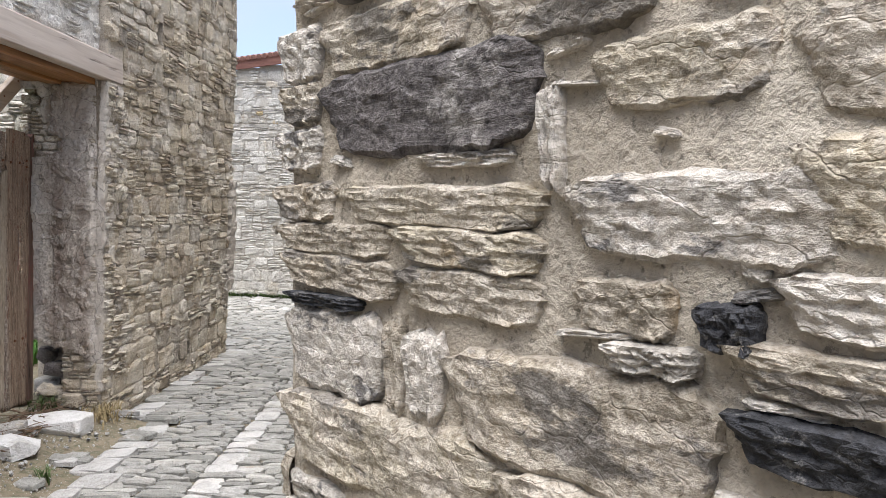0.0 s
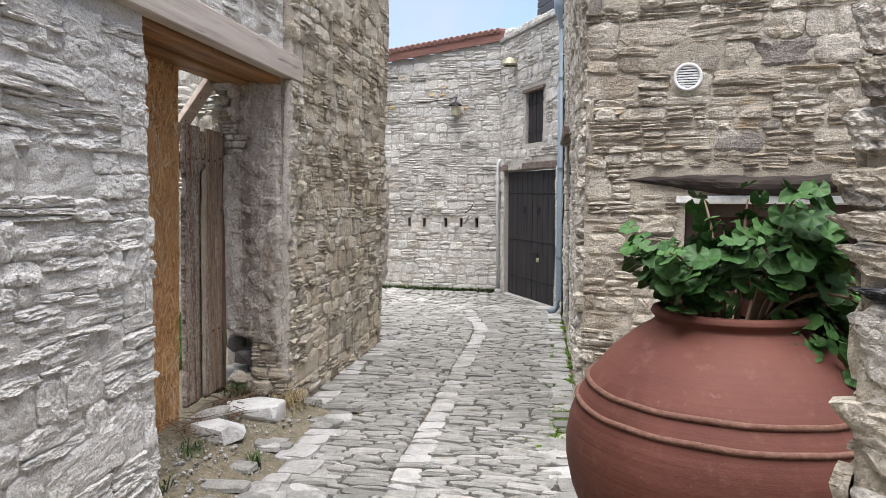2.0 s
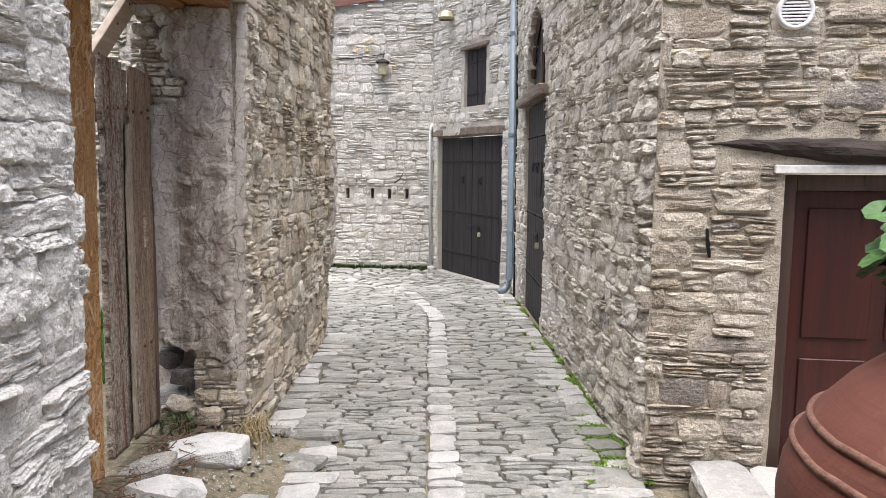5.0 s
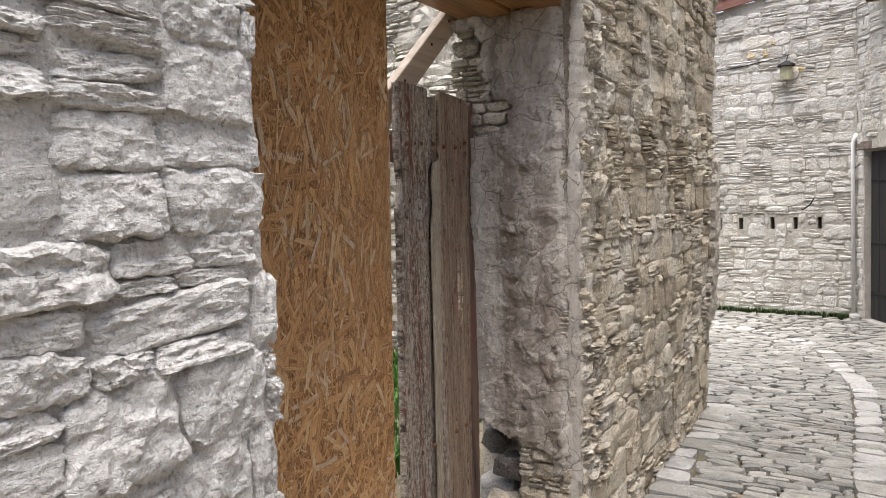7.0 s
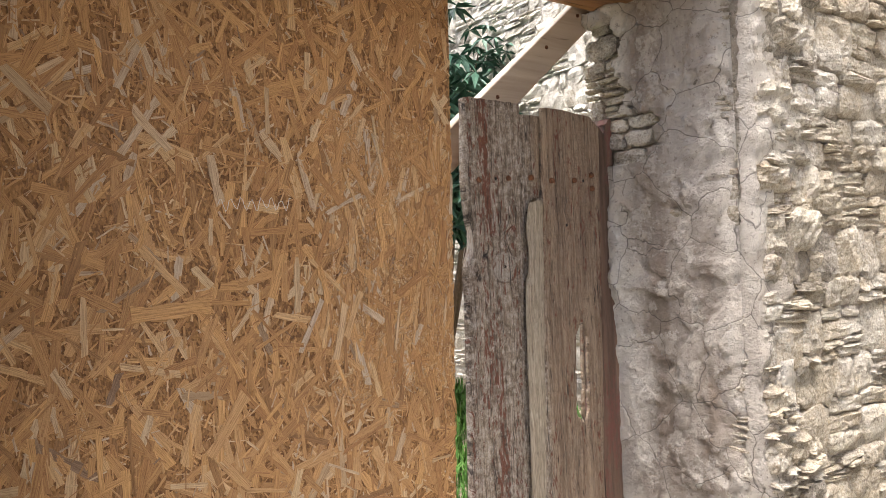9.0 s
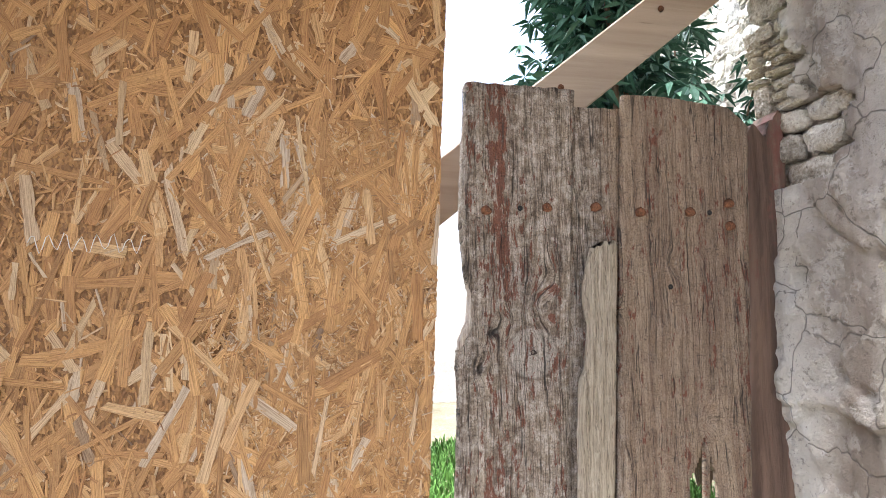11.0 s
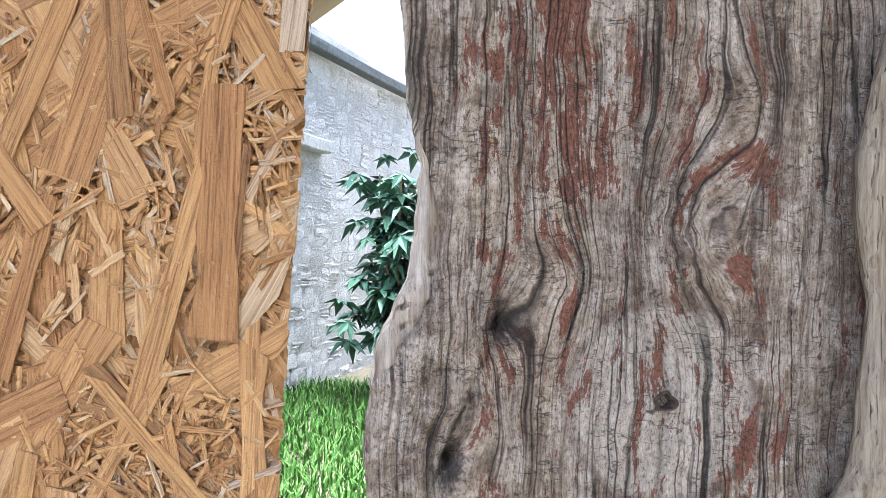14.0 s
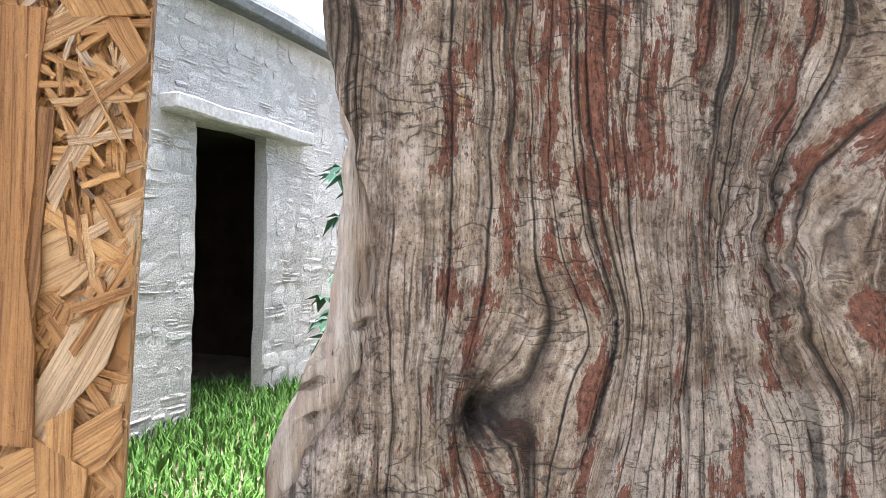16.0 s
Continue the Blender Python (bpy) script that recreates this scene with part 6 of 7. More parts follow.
def roof_edge():
    top = thing("roof_verge", "red-brown fascia board with a row of clay tiles", "roof", (-1.25, 12.3, 4.3))
    run = far.length + 0.0
    slope = Matrix(((1, 0, 0, 0), (0, 1, 0, 0), (0.12, 0, 1, 0), (0, 0, 0, 1)))

    def on(m_u, out, z):
        return far.foot + far.u * m_u + far.n * out + Vector((0, 0, 4.325 - 0.12 * (run - m_u) + z))
    bm = bmesh.new()
    for a, b in ((0.0, run + 0.06),):
        vs = [bm.verts.new(on(u, o, z)) for u in (a, b) for o in (0.03, 0.07) for z in (0.0, 0.15)]
        for f in ((0, 1, 3, 2), (4, 6, 7, 5), (0, 2, 6, 4), (1, 5, 7, 3), (2, 3, 7, 6), (0, 4, 5, 1)):
            bm.faces.new([vs[i] for i in f])
    part("fascia", bm, M["fascia"], top)
    for i in range(44):
        u = run - 0.05 - 0.1 * i
        bm = bmesh.new()
        tube(bm, [on(u, 0.10, 0.168), on(u, -0.45, 0.28)], 0.044, 7)
        part("tile", bm, M["tile"], top)


roof_edge()


def end_wall_top():
    top = thing("wall_coping", "stepped stone coping along the top of the wall", "coping", (-1.2, 12.2, 4.28), kind="structure")
    r = random.Random(5)
    u = -0.25
    while u < end.length + 0.1:
        w = r.uniform(0.16, 0.3)
        bm = bmesh.new()
        slab_on(end, u, u + w - 0.012, 4.285, 4.345 + r.uniform(-0.005, 0.01), -0.35, 0.05, bm, 0.012)
        part("slab", bm, M["roof_slate"], top)
        bm = bmesh.new()
        slab_on(end, u + 0.03, u + w - 0.01, 4.35, 4.43 + r.uniform(-0.01, 0.02), -0.3, 0.0, bm, 0.015)
        part("slab", bm, M["pale_stone"], top)
        u += w
    for i in range(5):
        bm = bmesh.new()
        rock(bm, tuple(end.at(-0.18 + 0.07 * i, 4.47 + 0.03 * (i % 2), -0.15)), (0.08, 0.07, 0.05), 20 + i)
        part("cap_stone", bm, M["pale_stone"], top)
    fence = thing("slat_screen", "dark grey horizontal slat screen above the wall", "screen", (-0.7, 11.2, 4.44))
    for k in range(5):
        bm = bmesh.new()
        slab_on(end, 0.75, end.length + 0.2, 4.47 + 0.115 * k, 4.57 + 0.115 * k, -0.30, -0.27, bm, 0.004)
        part("slat", bm, M["dark_slats"], fence)
    for u in (0.8, 1.5, 2.2):
        bm = bmesh.new()
        slab_on(end, u, u + 0.05, 4.36, 5.04, -0.36, -0.305, bm, 0.004)
        part("post", bm, M["dark_slats"], fence)


end_wall_top()


def fittings():
    p = far.at(far.length - 0.79, 3.22, 0.0)
    top = thing("wall_lantern", "small old wall lantern on a bracket", "lamp", tuple(p))
    bm = bmesh.new()
    lathe(bm, [(0.035, p.z - 0.13), (0.075, p.z - 0.12), (0.075, p.z + 0.04), (0.05, p.z + 0.06)], 12, (p.x, p.y - 0.14))
    part("glass_body", bm, M["lamp_body"], top)
    bm = bmesh.new()
    lathe(bm, [(0.11, p.z + 0.05), (0.10, p.z + 0.075), (0.03, p.z + 0.11), (0.001, p.z + 0.12)], 12, (p.x, p.y - 0.14))
    part("cap", bm, M["iron"], top)
    bm = bmesh.new()
    tube(bm, [(p.x, p.y + 0.02, p.z + 0.18), (p.x + 0.02, p.y - 0.08, p.z + 0.2), (p.x, p.y - 0.14, p.z + 0.11)], 0.008, 6)
    part("arm", bm, M["iron"], top)
    p = far.at(far.length - 0.62, 1.45, 0.0)
    bm = bmesh.new()
    tube(bm, [p, p + Vector((0.02, -0.1, 0.0)), p + Vector((0.1, -0.12, 0.06)), p + Vector((0.14, -0.1, 0.14))], 0.008, 6)
    solo("iron_hook", bm, M["iron"], "bent black iron hook in the barn wall", "hook")
    p = end.at(0.62, 3.85, 0.0)
    top = thing("wall_lamp", "round rusty lamp on the end wall", "lamp", tuple(p))
    bm = bmesh.new()
    lathe(bm, [(0.10, p.z - 0.05), (0.12, p.z - 0.02), (0.09, p.z + 0.05), (0.02, p.z + 0.09)], 14, tuple((p + end.n * 0.12)[:2]))
    part("shade", bm, M["lamp_body"], top)
    bm = bmesh.new()
    tube(bm, [p, p + end.n * 0.12 + Vector((0, 0, 0.1))], 0.012, 6)
    part("arm", bm, M["iron"], top)
    for u, z in ((10.4 - 7.41, 1.6),):
        p = right.at(u, z, 0.0)
        bm = bmesh.new()
        tube(bm, [p, p + right.n * 0.09, p + right.n * 0.09 + Vector((0, 0, 0.16))], 0.008, 6)
        tube(bm, [p + right.n * 0.09, p + right.n * 0.10 - Vector((0, 0, 0.14))], 0.008, 6)
        solo("shutter_stay", bm, M["iron"], "small black iron stay on the stone wall", "hook")
    p = front.at(0.235, 1.40, 0.024)
    bm = bmesh.new()
    tube(bm, [p + Vector((-0.006, 0, 0.06)), p, p + Vector((0.012, 0, -0.07))], [0.006, 0.009, 0.007], 6)
    solo("iron_pin", bm, M["iron"], "rusted black iron pin wedged in the wall", "pin")
    bm = bmesh.new()
    a, b = far.at(3.2, 3.35, 0.03), far.at(far.length - 0.78, 3.42, 0.03)
    tube(bm, [a.lerp(b, i / 12) - Vector((0, 0, 0.05 * math.sin(math.pi * i / 12))) for i in range(13)], 0.006, 5)
    solo("wire", bm, M["iron"], "thin wire strung along the barn wall", "cable")


fittings()


# ---- pot and geranium ----
PX, PY = 0.075, 2.80


def pot():
    top = thing("storage_jar", "large terracotta storage jar used as a planter", "planter", (PX, PY, 0.235))
    prof = [(0.215, 1.30), (0.225, 1.345), (0.245, 1.362), (0.262, 1.357), (0.268, 1.342), (0.255, 1.325), (0.252, 1.315), (0.272, 1.298), (0.330, 1.260), (0.405, 1.196),
            (0.470, 1.118), (0.515, 1.042), (0.542, 0.970), (0.553, 0.895), (0.550, 0.82), (0.530, 0.72), (0.490, 0.61), (0.435, 0.50), (0.37, 0.40), (0.31, 0.30), (0.27, 0.235), (0.0, 0.235)]
    fine = []
    for (r0, z0), (r1, z1) in zip(prof, prof[1:]):
        for k in range(3):
            fine.append((r0 + (r1 - r0) * k / 3, z0 + (z1 - z0) * k / 3))
    bm = bmesh.new()
    lathe(bm, fine + [(0.001, 0.236)], 96, (PX, PY), 0.012)
    part("jar", bm, M["clay"], top, smooth=True)
    for z, r in ((1.098, 0.483), (1.033, 0.5185)):
        bm = bmesh.new()
        pts = []
        for k in range(97):
            a = 2 * math.pi * k / 96
            rr = r * (1 + 0.012 * noise.noise(Vector((math.cos(a) * 1.5, math.sin(a) * 1.5, z * 3))))
            pts.append((PX + rr * math.cos(a), PY + rr * math.sin(a), z + 0.006 * noise.noise(Vector((math.cos(a) * 4, math.sin(a) * 4, z)))))
        tube(bm, pts, 0.0105, 7, False)
        part("rope_band", bm, M["rope"], top, "raised clay rope band", True)
    bm = bmesh.new()
    lathe(bm, [(0.001, 1.30), (0.12, 1.305), (0.222, 1.29)], 24, (PX, PY))
    part("soil", bm, M["earth"], top)


pot()


def geranium_leaf(r):
    """A round lobed leaf, cupped, one unit across, stalk at the origin, blade towards +x."""
    bm = bmesh.new()
    n = 30
    c = bm.verts.new((0.30, 0, -0.05))
    ring, mid = [], []
    for k in range(n + 1):
        a = math.radians(-158 + 316 * k / n)
        lobe = 1 + 0.050 * math.cos(a * 6.2) + 0.02 * math.cos(a * 19 + r)
        x, y = 0.30 + 0.5 * lobe * math.cos(a), 0.52 * lobe * math.sin(a)
        ring.append(bm.verts.new((x, y, 0.020 * math.sin(a * 6.2 + r) + 0.04 * math.cos(2 * a + r))))
        mid.append(bm.verts.new((0.30 + (x - 0.30) * 0.55, y * 0.55, -0.02 + 0.03 * math.cos(a * 6.2))))
    for k in range(n):
        bm.faces.new((c, mid[k], mid[k + 1]))
        bm.faces.new((mid[k], ring[k], ring[k + 1], mid[k + 1]))
    return mesh_of(bm, "leaf", M["leaf"], True)


def geranium():
    top = thing("geranium", "leafy green trailing geranium growing from the jar", "plant", (PX, PY, 1.3))
    r = random.Random(14)
    leaves = [geranium_leaf(i * 1.3) for i in range(6)]
    inverse = Matrix.Translation((-PX, -PY, -1.3))
    base = Vector((PX, PY, 1.29))
    for s in range(40):
        a = r.uniform(0, 2 * math.pi)
        reach = r.uniform(0.12, 0.36)
        droop = s > 29
        if droop:
            a, reach = r.uniform(-1.1, 0.5), r.uniform(0.40, 0.58)
        tip = base + Vector((math.cos(a) * reach, math.sin(a) * reach, r.uniform(0.18, 0.46 if math.cos(a) > -0.2 else 0.30) if not droop else r.uniform(-0.25, 0.12)))
        root = base + Vector((math.cos(a) * 0.08, math.sin(a) * 0.08, 0))
        mid = root.lerp(tip, 0.5) + Vector((0, 0, 0.12 if not droop else 0.26))
        pts = [root * (1 - t) ** 2 + mid * (2 * t * (1 - t)) + tip * t * t for t in [k / 8 for k in range(9)]]
        bm = bmesh.new()
        tube(bm, pts, [0.009 - 0.0007 * k for k in range(9)], 6)
        part("stem", bm, M["stem"], top)
        for _ in range(16):
            t = r.uniform(0.30, 1.0)
            p = root * (1 - t) ** 2 + mid * (2 * t * (1 - t)) + tip * t * t
            out = Vector((p.x - PX, p.y - PY, 0)).normalized() if (p - base).length > 0.05 else Vector((1, 0, 0))
            p = p + Vector((r.uniform(-0.06, 0.06), r.uniform(-0.06, 0.06), r.uniform(-0.04, 0.07))) + out * 0.03
            p.x = max(p.x, PX - 0.31)
            size = r.uniform(0.045, 0.100)
            q = (out + Vector((r.uniform(-0.8, 0.8), r.uniform(-0.8, 0.8), r.uniform(-0.5, 0.3)))).to_track_quat("X", "Z").to_matrix().to_4x4()
            ob = new("leaf", leaves[r.randrange(6)])
            ob.parent, ob.matrix_parent_inverse = top, inverse
            ob.matrix_basis = Matrix.Translation(p) @ q @ pose(0, 0, 0, r.uniform(-35, 35), r.uniform(10, 55), 0) @ Matrix.Scale(size, 4)


geranium()


# ---- low bench of stones under the front wall ----
def bench():
    f = Face((-0.20, 3.84), (1.6, 3.55), wave=0.01)
    top = thing("stone_bench", "low rubble stone bench capped with white slabs", "bench", (0.5, 3.9, 0.2))
    bm = bmesh.new()
    wall_body(bm, f, 0.0, 1.8, 0.0, 0.335, 0.5, 0.08, 0.012)
    part("core", bm, M["grey_mortar"], top)
    r = random.Random(6)
    got = [(f.matrix(u, z, w, h, 0.02), u) for u, z, w, h in rubble(0.0, 1.8, 0.1, 0.335, r, (0.08, 0.14))]
    side = Face((-0.12, 4.33), (-0.20, 3.84), wave=0.01)
    got += [(side.matrix(u, z, w, h, 0.02), u) for u, z, w, h in rubble(0.0, side.length, 0.1, 0.335, r, (0.08, 0.14))]
    lay(top, got, SHAPES, M["grey_stone"], "stone", 120)
    u = -0.03
    while u < 1.7:
        w = r.uniform(0.22, 0.36)
        m = Matrix.Translation(f.at(u + w / 2, 0.355, -0.26)) @ Matrix(((f.u.x, -f.n.x, 0, 0), (f.u.y, -f.n.y, 0, 0), (0, 0, 1, 0), (0, 0, 0, 1)))
        bm = bmesh.new()
        rock(bm, (0, 0, 0), (w * 0.58, 0.30, 0.06), r.random() * 40, 3, 0.5)
        part("cap_slab", bm, M["drain_stone"], top, "", False, m)
        u += w


bench()


# ---- loose stones, rubbish and growth in the gateway ----
def broken_block(bm, at, size, seed):
    """An angular lump of stone with flat broken faces and worn edges."""
    r = random.Random(seed)
    verts = []
    for _ in range(22):
        d = Vector((r.gauss(0, 1), r.gauss(0, 1), r.gauss(0, 1))).normalized()
        k = max(abs(d.x), abs(d.y), abs(d.z)) ** 0.7
        verts.append(bm.verts.new([d[i] / k * size[i] * (0.62 if i < 2 else 0.6) + at[i] for i in range(3)]))
    for v in verts:
        v.co.z = min(v.co.z, at[2] + 0.30 * size[2])
    got = bmesh.ops.convex_hull(bm, input=verts)
    bmesh.ops.delete(bm, geom=[v for v in bm.verts if not v.link_faces], context="VERTS")
    bmesh.ops.bevel(bm, geom=list(bm.edges), offset=0.006, segments=1, affect="EDGES", clamp_overlap=True)


def gateway_floor():
    for at, size, seed, m, label in (((-2.44, 4.08, 0.37), (0.27, 0.22, 0.20), 3.0, "block_stone", "broken block of white stone on the earth"),
                                     ((-2.40, 4.50, 0.365), (0.31, 0.25, 0.16), 8.0, "block_stone", "flat slab of white stone on the earth"),
                                     ((-2.59, 4.26, 0.40), (0.19, 0.17, 0.14), 12.0, "roof_slate", "earth-stained grey boulder in the gateway"),
                                     ((-2.66, 4.87, 0.48), (0.10, 0.09, 0.12), 15.0, "brown_stone", "fallen brown stone at the jamb's foot"),
                                     ((-2.50, 4.86, 0.42), (0.11, 0.08, 0.10), 19.0, "brown_stone", "fallen brown stone at the jamb's foot"),
                                     ((-2.74, 5.02, 0.47), (0.14, 0.13, 0.16), 23.0, "roof_slate", "grey lump of old cement in the broken jamb"),
                                     ((-2.66, 4.99, 0.60), (0.13, 0.11, 0.14), 27.0, "pier_dark", "dark lump of old cement in the broken jamb"),
                                     ((-2.77, 5.06, 0.68), (0.12, 0.10, 0.13), 31.0, "pier_dark", "dark lump of old cement in the broken jamb"),
                                     ((-2.63, 4.95, 0.44), (0.13, 0.12, 0.13), 35.0, "brown_stone", "fallen brown stone at the jamb's foot")):
        bm = bmesh.new()
        broken_block(bm, at, size, seed)
        solo("rock", bm, M[m], label, "rock", group="rocks in the gateway")
    r = random.Random(12)
    top = []
    for _ in range(900):
        x, y = r.gauss(-2.42, 0.22), r.uniform(3.3, 5.2)
        if x > -2.0 or x < -2.68 or (y > 4.85 and x < -2.33):
            continue
        s = 0.003 + 0.010 * r.random() ** 3
        top.append((Matrix.Translation((x, y, ground_z(x, y) + s * 0.2)) @ pose(0, 0, 0, r.uniform(0, 40), r.uniform(0, 40), r.uniform(0, 360)) @ Matrix.Diagonal((s * 2.2, s * 0.6, s * 1.4, 1)), 0))
    holder = thing("gravel", "scattered pale stone chips on the earth", "gravel", kind="stuff")
    lay(holder, top, SHAPES, M["drain_stone"], "chip", 0, "chips")
    bm = bmesh.new()
    for _ in range(150):
        x, y = r.uniform(-2.66, -2.40), r.uniform(3.9, 4.85)
        a, n = r.uniform(0, 6.28), r.uniform(0.05, 0.22)
        z = ground_z(x, y) + 0.012
        tube(bm, [(x, y, z), (x + 0.5 * n * math.cos(a), y + 0.5 * n * math.sin(a), z + 0.02), (x + n * math.cos(a + 0.3), y + n * math.sin(a + 0.3), z + r.uniform(0, 0.04))], [0.004, 0.003, 0.001], 4)
    solo("twigs", bm, M["stem"], "dry twigs heaped along the foot of the gate", "twigs", "stuff")


gateway_floor()


def blades(bm, spots, r, height, width, lean=0.6):
    for x, y, z in spots:
        a, h = r.uniform(0, 6.28), height * r.uniform(0.5, 1.2)
        d, s = Vector((math.cos(a), math.sin(a), 0)), Vector((-math.sin(a), math.cos(a), 0)) * width * r.uniform(0.6, 1.2)
        p = Vector((x, y, z - 0.01))
        k = lean * r.uniform(0.3, 1.2)
        q, t = p + d * h * k * 0.35 + Vector((0, 0, h * 0.6)), p + d * h * k + Vector((0, 0, h * (1 - 0.3 * k)))
        v = [bm.verts.new(c) for c in (p - s, p + s, q + s * 0.7, q - s * 0.7, t)]
        bm.faces.new((v[0], v[1], v[2], v[3]))
        bm.faces.new((v[3], v[2], v[4]))


def growth():
    r = random.Random(31)
    bm = bmesh.new()
    blades(bm, [(x, y, ground_z(x, y)) for x, y in [(r.uniform(-8.6, -3.3), r.uniform(2.6, 7.0)) for _ in range(34000)]], r, 0.13, 0.008)
    solo("grass", bm, M["grass"], "bright green grass growing in the yard", "grass", "stuff")
    bm = bmesh.new()
    spots = []
    for cx, cy, n, s in ((-2.62, 4.74, 90, 0.05), (-2.45, 3.78, 45, 0.04), (-2.1, 3.85, 24, 0.02), (-2.36, 3.3, 20, 0.04)):
        spots += [(cx + r.gauss(0, s), cy + r.gauss(0, s * 1.3), 0) for _ in range(n)]
    blades(bm, [(x, y, ground_z(x, y)) for x, y, _ in spots if not (y > 4.88 and x < -2.34)], r, 0.09, 0.005, 1.1)
    solo("weeds", bm, M["weed"], "dark green weeds at the foot of the gate", "weeds", "stuff")
    bm = bmesh.new()
    foot = []
    for _ in range(2600):
        q = far.at(r.uniform(2.6, far.length - 0.06), 0, 0.02 + abs(r.gauss(0, 0.045)))
        foot.append((q.x, q.y, ground_z(q.x, q.y)))
    blades(bm, foot, r, 0.11, 0.007, 1.0)
    solo("wall_weeds", bm, M["weed"], "low dark weeds along the foot of the barn wall", "weeds", "stuff")
    bm = bmesh.new()
    blades(bm, [(x, y, ground_z(x, y)) for x, y in [(-2.26 + r.gauss(0, 0.05), 4.86 + r.gauss(0, 0.09)) for _ in range(260)]], r, 0.09, 0.004, 1.0)
    solo("dry_tuft", bm, M["dry"], "tuft of dry straw-coloured grass by the pier", "grass", "stuff")
    bm = bmesh.new()
    spots = []
    for _ in range(17000):
        y = 4.4 + 5.6 * r.random() ** 1.6
        x = -0.29 - abs(r.gauss(0, 0.13))
        if noise.noise(Vector((x * 6, y * 3.5, 3))) > -0.02:
            spots.append((x, y, ground_z(x, y) + 0.008))
    for _ in range(500):
        y = r.uniform(6.9, 7.6)
        spots.append((-2.22 + abs(r.gauss(0, 0.05)), y, ground_z(-2.2, y)))
    blades(bm, spots, r, 0.026, 0.007, 1.2)
    solo("moss", bm, M["moss"], "green moss along the foot of the wall", "moss", "stuff")


growth()


def shrub(at, spread, height, count, seed, label, lean=(0, 0), broad=0.15, longest=0.19):
    top = thing("shrub", label, "shrub", at)
    r = random.Random(seed)
    bm = bmesh.new()
    tips = []
    for _ in range(16):
        a = r.uniform(0, 6.28)
        tip = Vector(at) + Vector((math.cos(a) * spread * r.uniform(0.2, 1) + lean[0], math.sin(a) * spread * r.uniform(0.2, 1) + lean[1], height * r.uniform(0.35, 1.0)))
        mid = Vector(at).lerp(tip, 0.5) + Vector((0, 0, height * 0.15))
        tube(bm, [Vector(at), mid, tip], [0.03, 0.018, 0.006], 6)
        tips += [mid.lerp(tip, t) for t in (0.2, 0.5, 0.75, 1.0)]
    part("trunk", bm, M["stem"], top)
    bm = bmesh.new()
    for _ in range(count):
        c = tips[r.randrange(len(tips))] + Vector((r.gauss(0, 0.13), r.gauss(0, 0.13), r.gauss(0, 0.13)))
        n = r.randrange(5, 9)
        tilt = Vector((r.uniform(-0.5, 0.5), r.uniform(-0.5, 0.5), 1)).normalized()
        side = tilt.orthogonal().normalized()
        over = tilt.cross(side)
        for k in range(n):
            a = 6.28 * k / n + r.uniform(-0.3, 0.3)
            d = (side * math.cos(a) + over * math.sin(a) - tilt * r.uniform(0.0, 0.7)).normalized()
            w = d.cross(tilt).normalized()
            le = r.uniform(0.5, 1.0) * longest
            p = [c, c + d * le * 0.45 + w * le * broad + tilt * 0.01, c + d * le - tilt * le * 0.2, c + d * le * 0.45 - w * le * broad + tilt * 0.01]
            v = [bm.verts.new(q) for q in p]
            bm.faces.new((v[0], v[1], v[2]))
            bm.faces.new((v[0], v[2], v[3]))
    part("crown", bm, M["loquat"], top)


shrub((-5.5, 6.0, ground_z(-5.5, 6.0)), 1.1, 4.3, 1900, 2, "tall dark green broad-leaved shrub behind the gate")
shrub((-6.4, 6.9, ground_z(-6.4, 6.9)), 1.2, 4.2, 1100, 3, "tall dark green broad-leaved shrub behind the gate")
shrub((-8.0, 4.62, ground_z(-8.0, 4.62)), 0.26, 1.9, 190, 5, "slim blue-green shrub beside the outbuilding's doorway", (0, 0), 0.22, 0.20)


# ---- paving, piece by piece ----
def drain_x(y):
    return -1.27 - 0.30 * smooth_step(8.2, 10.2, y) - 1.6 * smooth_step(9.6, 12.0, y) ** 1.5


def left_edge(y):
    return -2.31 if 4.9 < y < 7.5 else (-2.05 + 0.12 * noise.noise(Vector((y * 3, 0, 0))) if y <= 4.9 else -2.31 - 4.0 * smooth_step(7.5, 11.0, y))


def right_edge(y):
    return -0.30 if y < 10.2 else -0.30 - 0.45 * (y - 10.2)


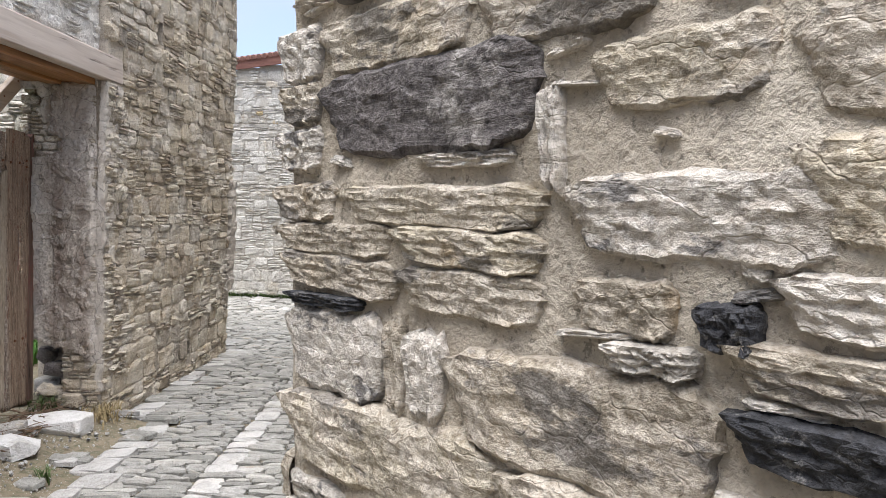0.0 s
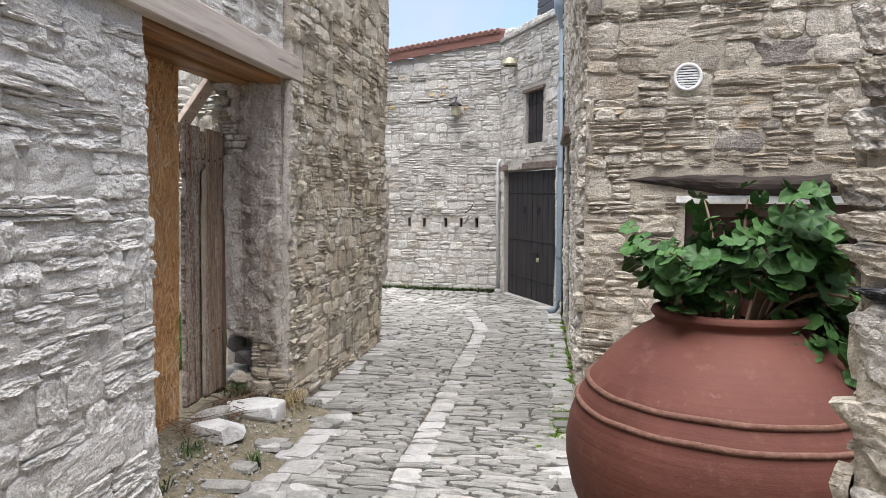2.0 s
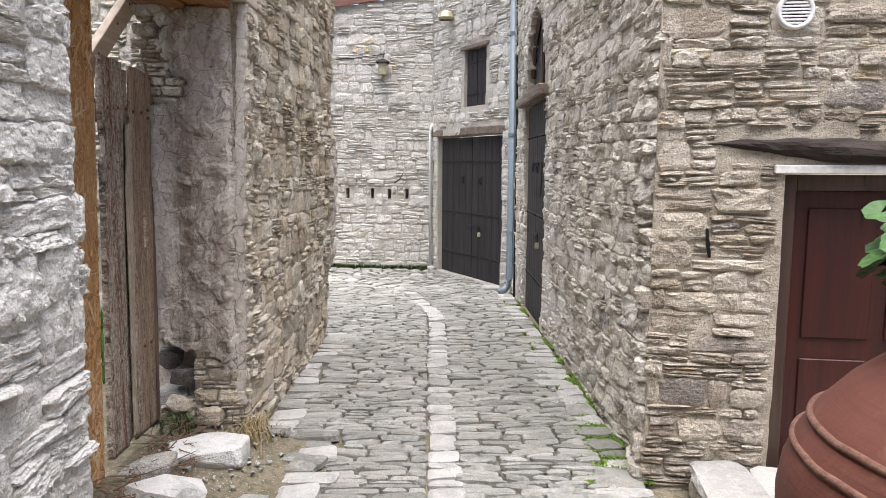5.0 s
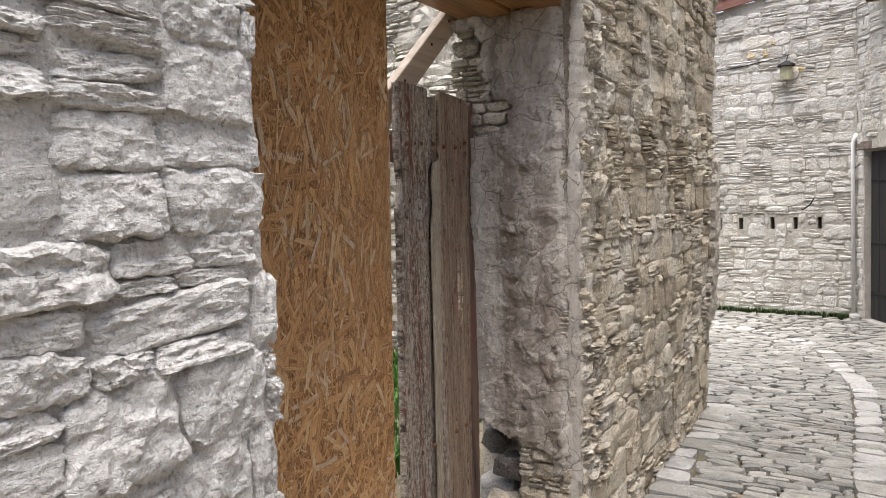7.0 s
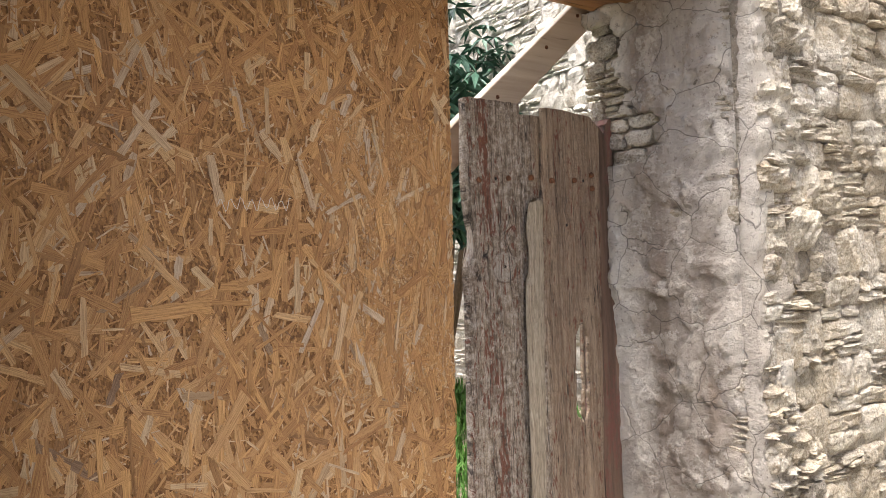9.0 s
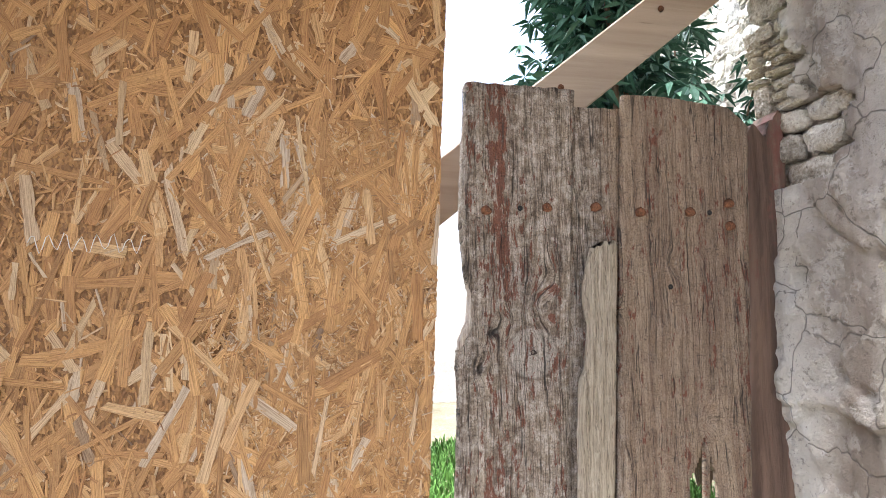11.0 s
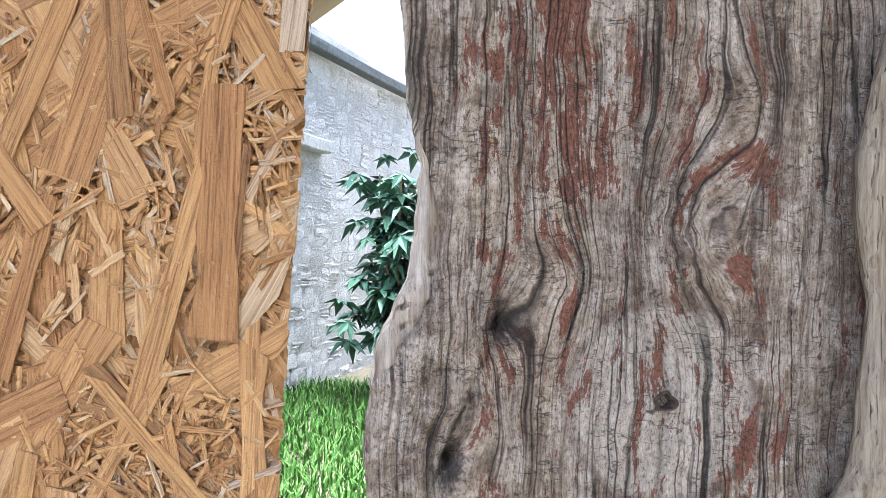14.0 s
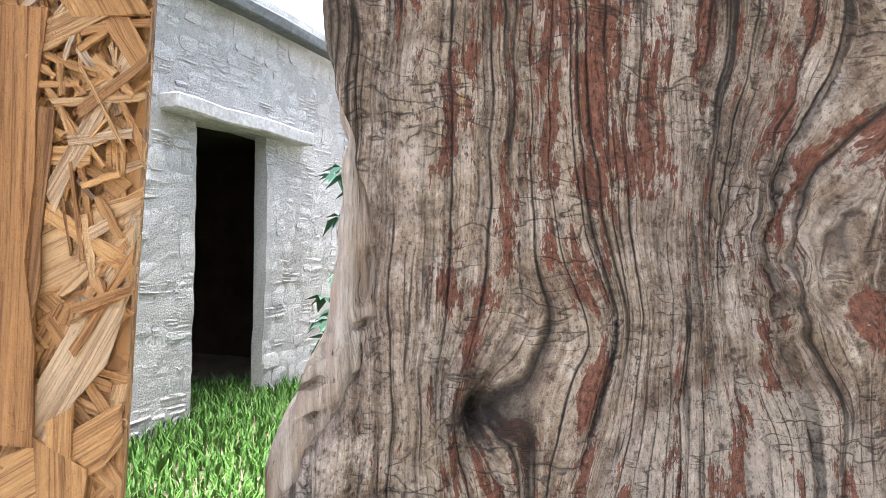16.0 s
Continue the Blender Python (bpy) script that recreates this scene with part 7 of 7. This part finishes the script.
def paving():
    r = random.Random(55)
    lane = thing("paving", "worn grey slate paving laid in rows", "paving", kind="structure")
    small, white, flat = [], [], []

    def put(x, y, w, d, bag, turn=0.0, h=0.016):
        z = ground_z(x, y) + 0.004 + 0.006 * noise.noise(Vector((x * 2, y * 2, 9))) + r.uniform(-0.004, 0.004)
        dzdy = (ground_z(x, y + 0.1) - ground_z(x, y - 0.1)) / 0.2
        m = Matrix.Translation((x, y, z)) @ pose(0, 0, 0, math.degrees(math.atan(dzdy)) + r.uniform(-2, 2), r.uniform(-2, 2), turn)
        # the piece's face (local y) turned upwards
        m = m @ Matrix(((w, 0, 0, 0), (0, 0, d, 0), (0, h * r.uniform(0.8, 1.25), 0, 0), (0, 0, 0, 1)))
        bag.append((m, (y - 4.6) ** 2 + (x + 1.3) ** 2 * 0.6))

    y = 3.0
    while y < 12.9:
        d = r.uniform(0.036, 0.060) if r.random() < 0.8 else r.uniform(0.066, 0.085)
        turn = 28.0 * smooth_step(8.5, 12.0, y) + 2.0 * noise.noise(Vector((y, 0, 0)))
        mid = drain_x(y)
        for lo, hi in ((left_edge(y) + 0.22, mid - 0.085), (mid + 0.085, right_edge(y) - 0.17)):
            x = lo + r.uniform(-0.05, 0.0)
            while x < hi:
                w = r.uniform(0.10, 0.30)
                if x + w > hi + 0.04:
                    w = hi - x
                if w > 0.04:
                    slip = math.tan(math.radians(turn)) * (x + w / 2 - mid)
                    put(x + w / 2, y + d / 2 + slip * 0.9 + r.uniform(-0.004, 0.004), w - 0.007, d - 0.007, small, turn + r.uniform(-2.5, 2.5))
                x += w
        y += d
    y = 3.0
    while y < 12.6:
        d = r.uniform(0.06, 0.12) if r.random() < 0.72 else r.uniform(0.14, 0.27)
        put(drain_x(y + d / 2) + r.uniform(-0.01, 0.01), y + d / 2, r.uniform(0.15, 0.19), d - 0.012, white if r.random() < 0.68 else flat, math.degrees(math.atan2(drain_x(y) - drain_x(y + d), d)) + r.uniform(-3, 3), 0.018)
        y += d
    for edge, sign in ((left_edge, 1), (right_edge, -1)):
        y = 3.2 if sign > 0 else 3.6
        while y < 10.6:
            d = r.uniform(0.08, 0.22)
            w = r.uniform(0.14, 0.32)
            x = edge(y + d / 2) + sign * (w / 2 + 0.01)
            put(x, y + d / 2, w - 0.012, d - 0.012, white if r.random() < 0.6 else flat, r.uniform(-9, 9), 0.018)
            if r.random() < 0.5:
                put(x + sign * (w / 2 + 0.05), y + d / 2, 0.09, d * 0.7, flat, r.uniform(-20, 20))
            y += d
    for _ in range(16):
        x, y = r.uniform(-2.15, -1.75), r.uniform(3.2, 4.8)
        put(x, y, r.uniform(0.10, 0.26), r.uniform(0.06, 0.14), white if r.random() < 0.35 else flat, r.uniform(-25, 25))
    lay(lane, white, PAVERS, M["drain_stone"], "stone", 120)
    lay(lane, flat, PAVERS, M["cobble"], "stone", 80)
    lay(lane, small, PAVERS, M["cobble"], "stone", 300)


PAVERS = stone_shapes(28, 6, 4, 27, 0.28, 10, 0.55)
paving()
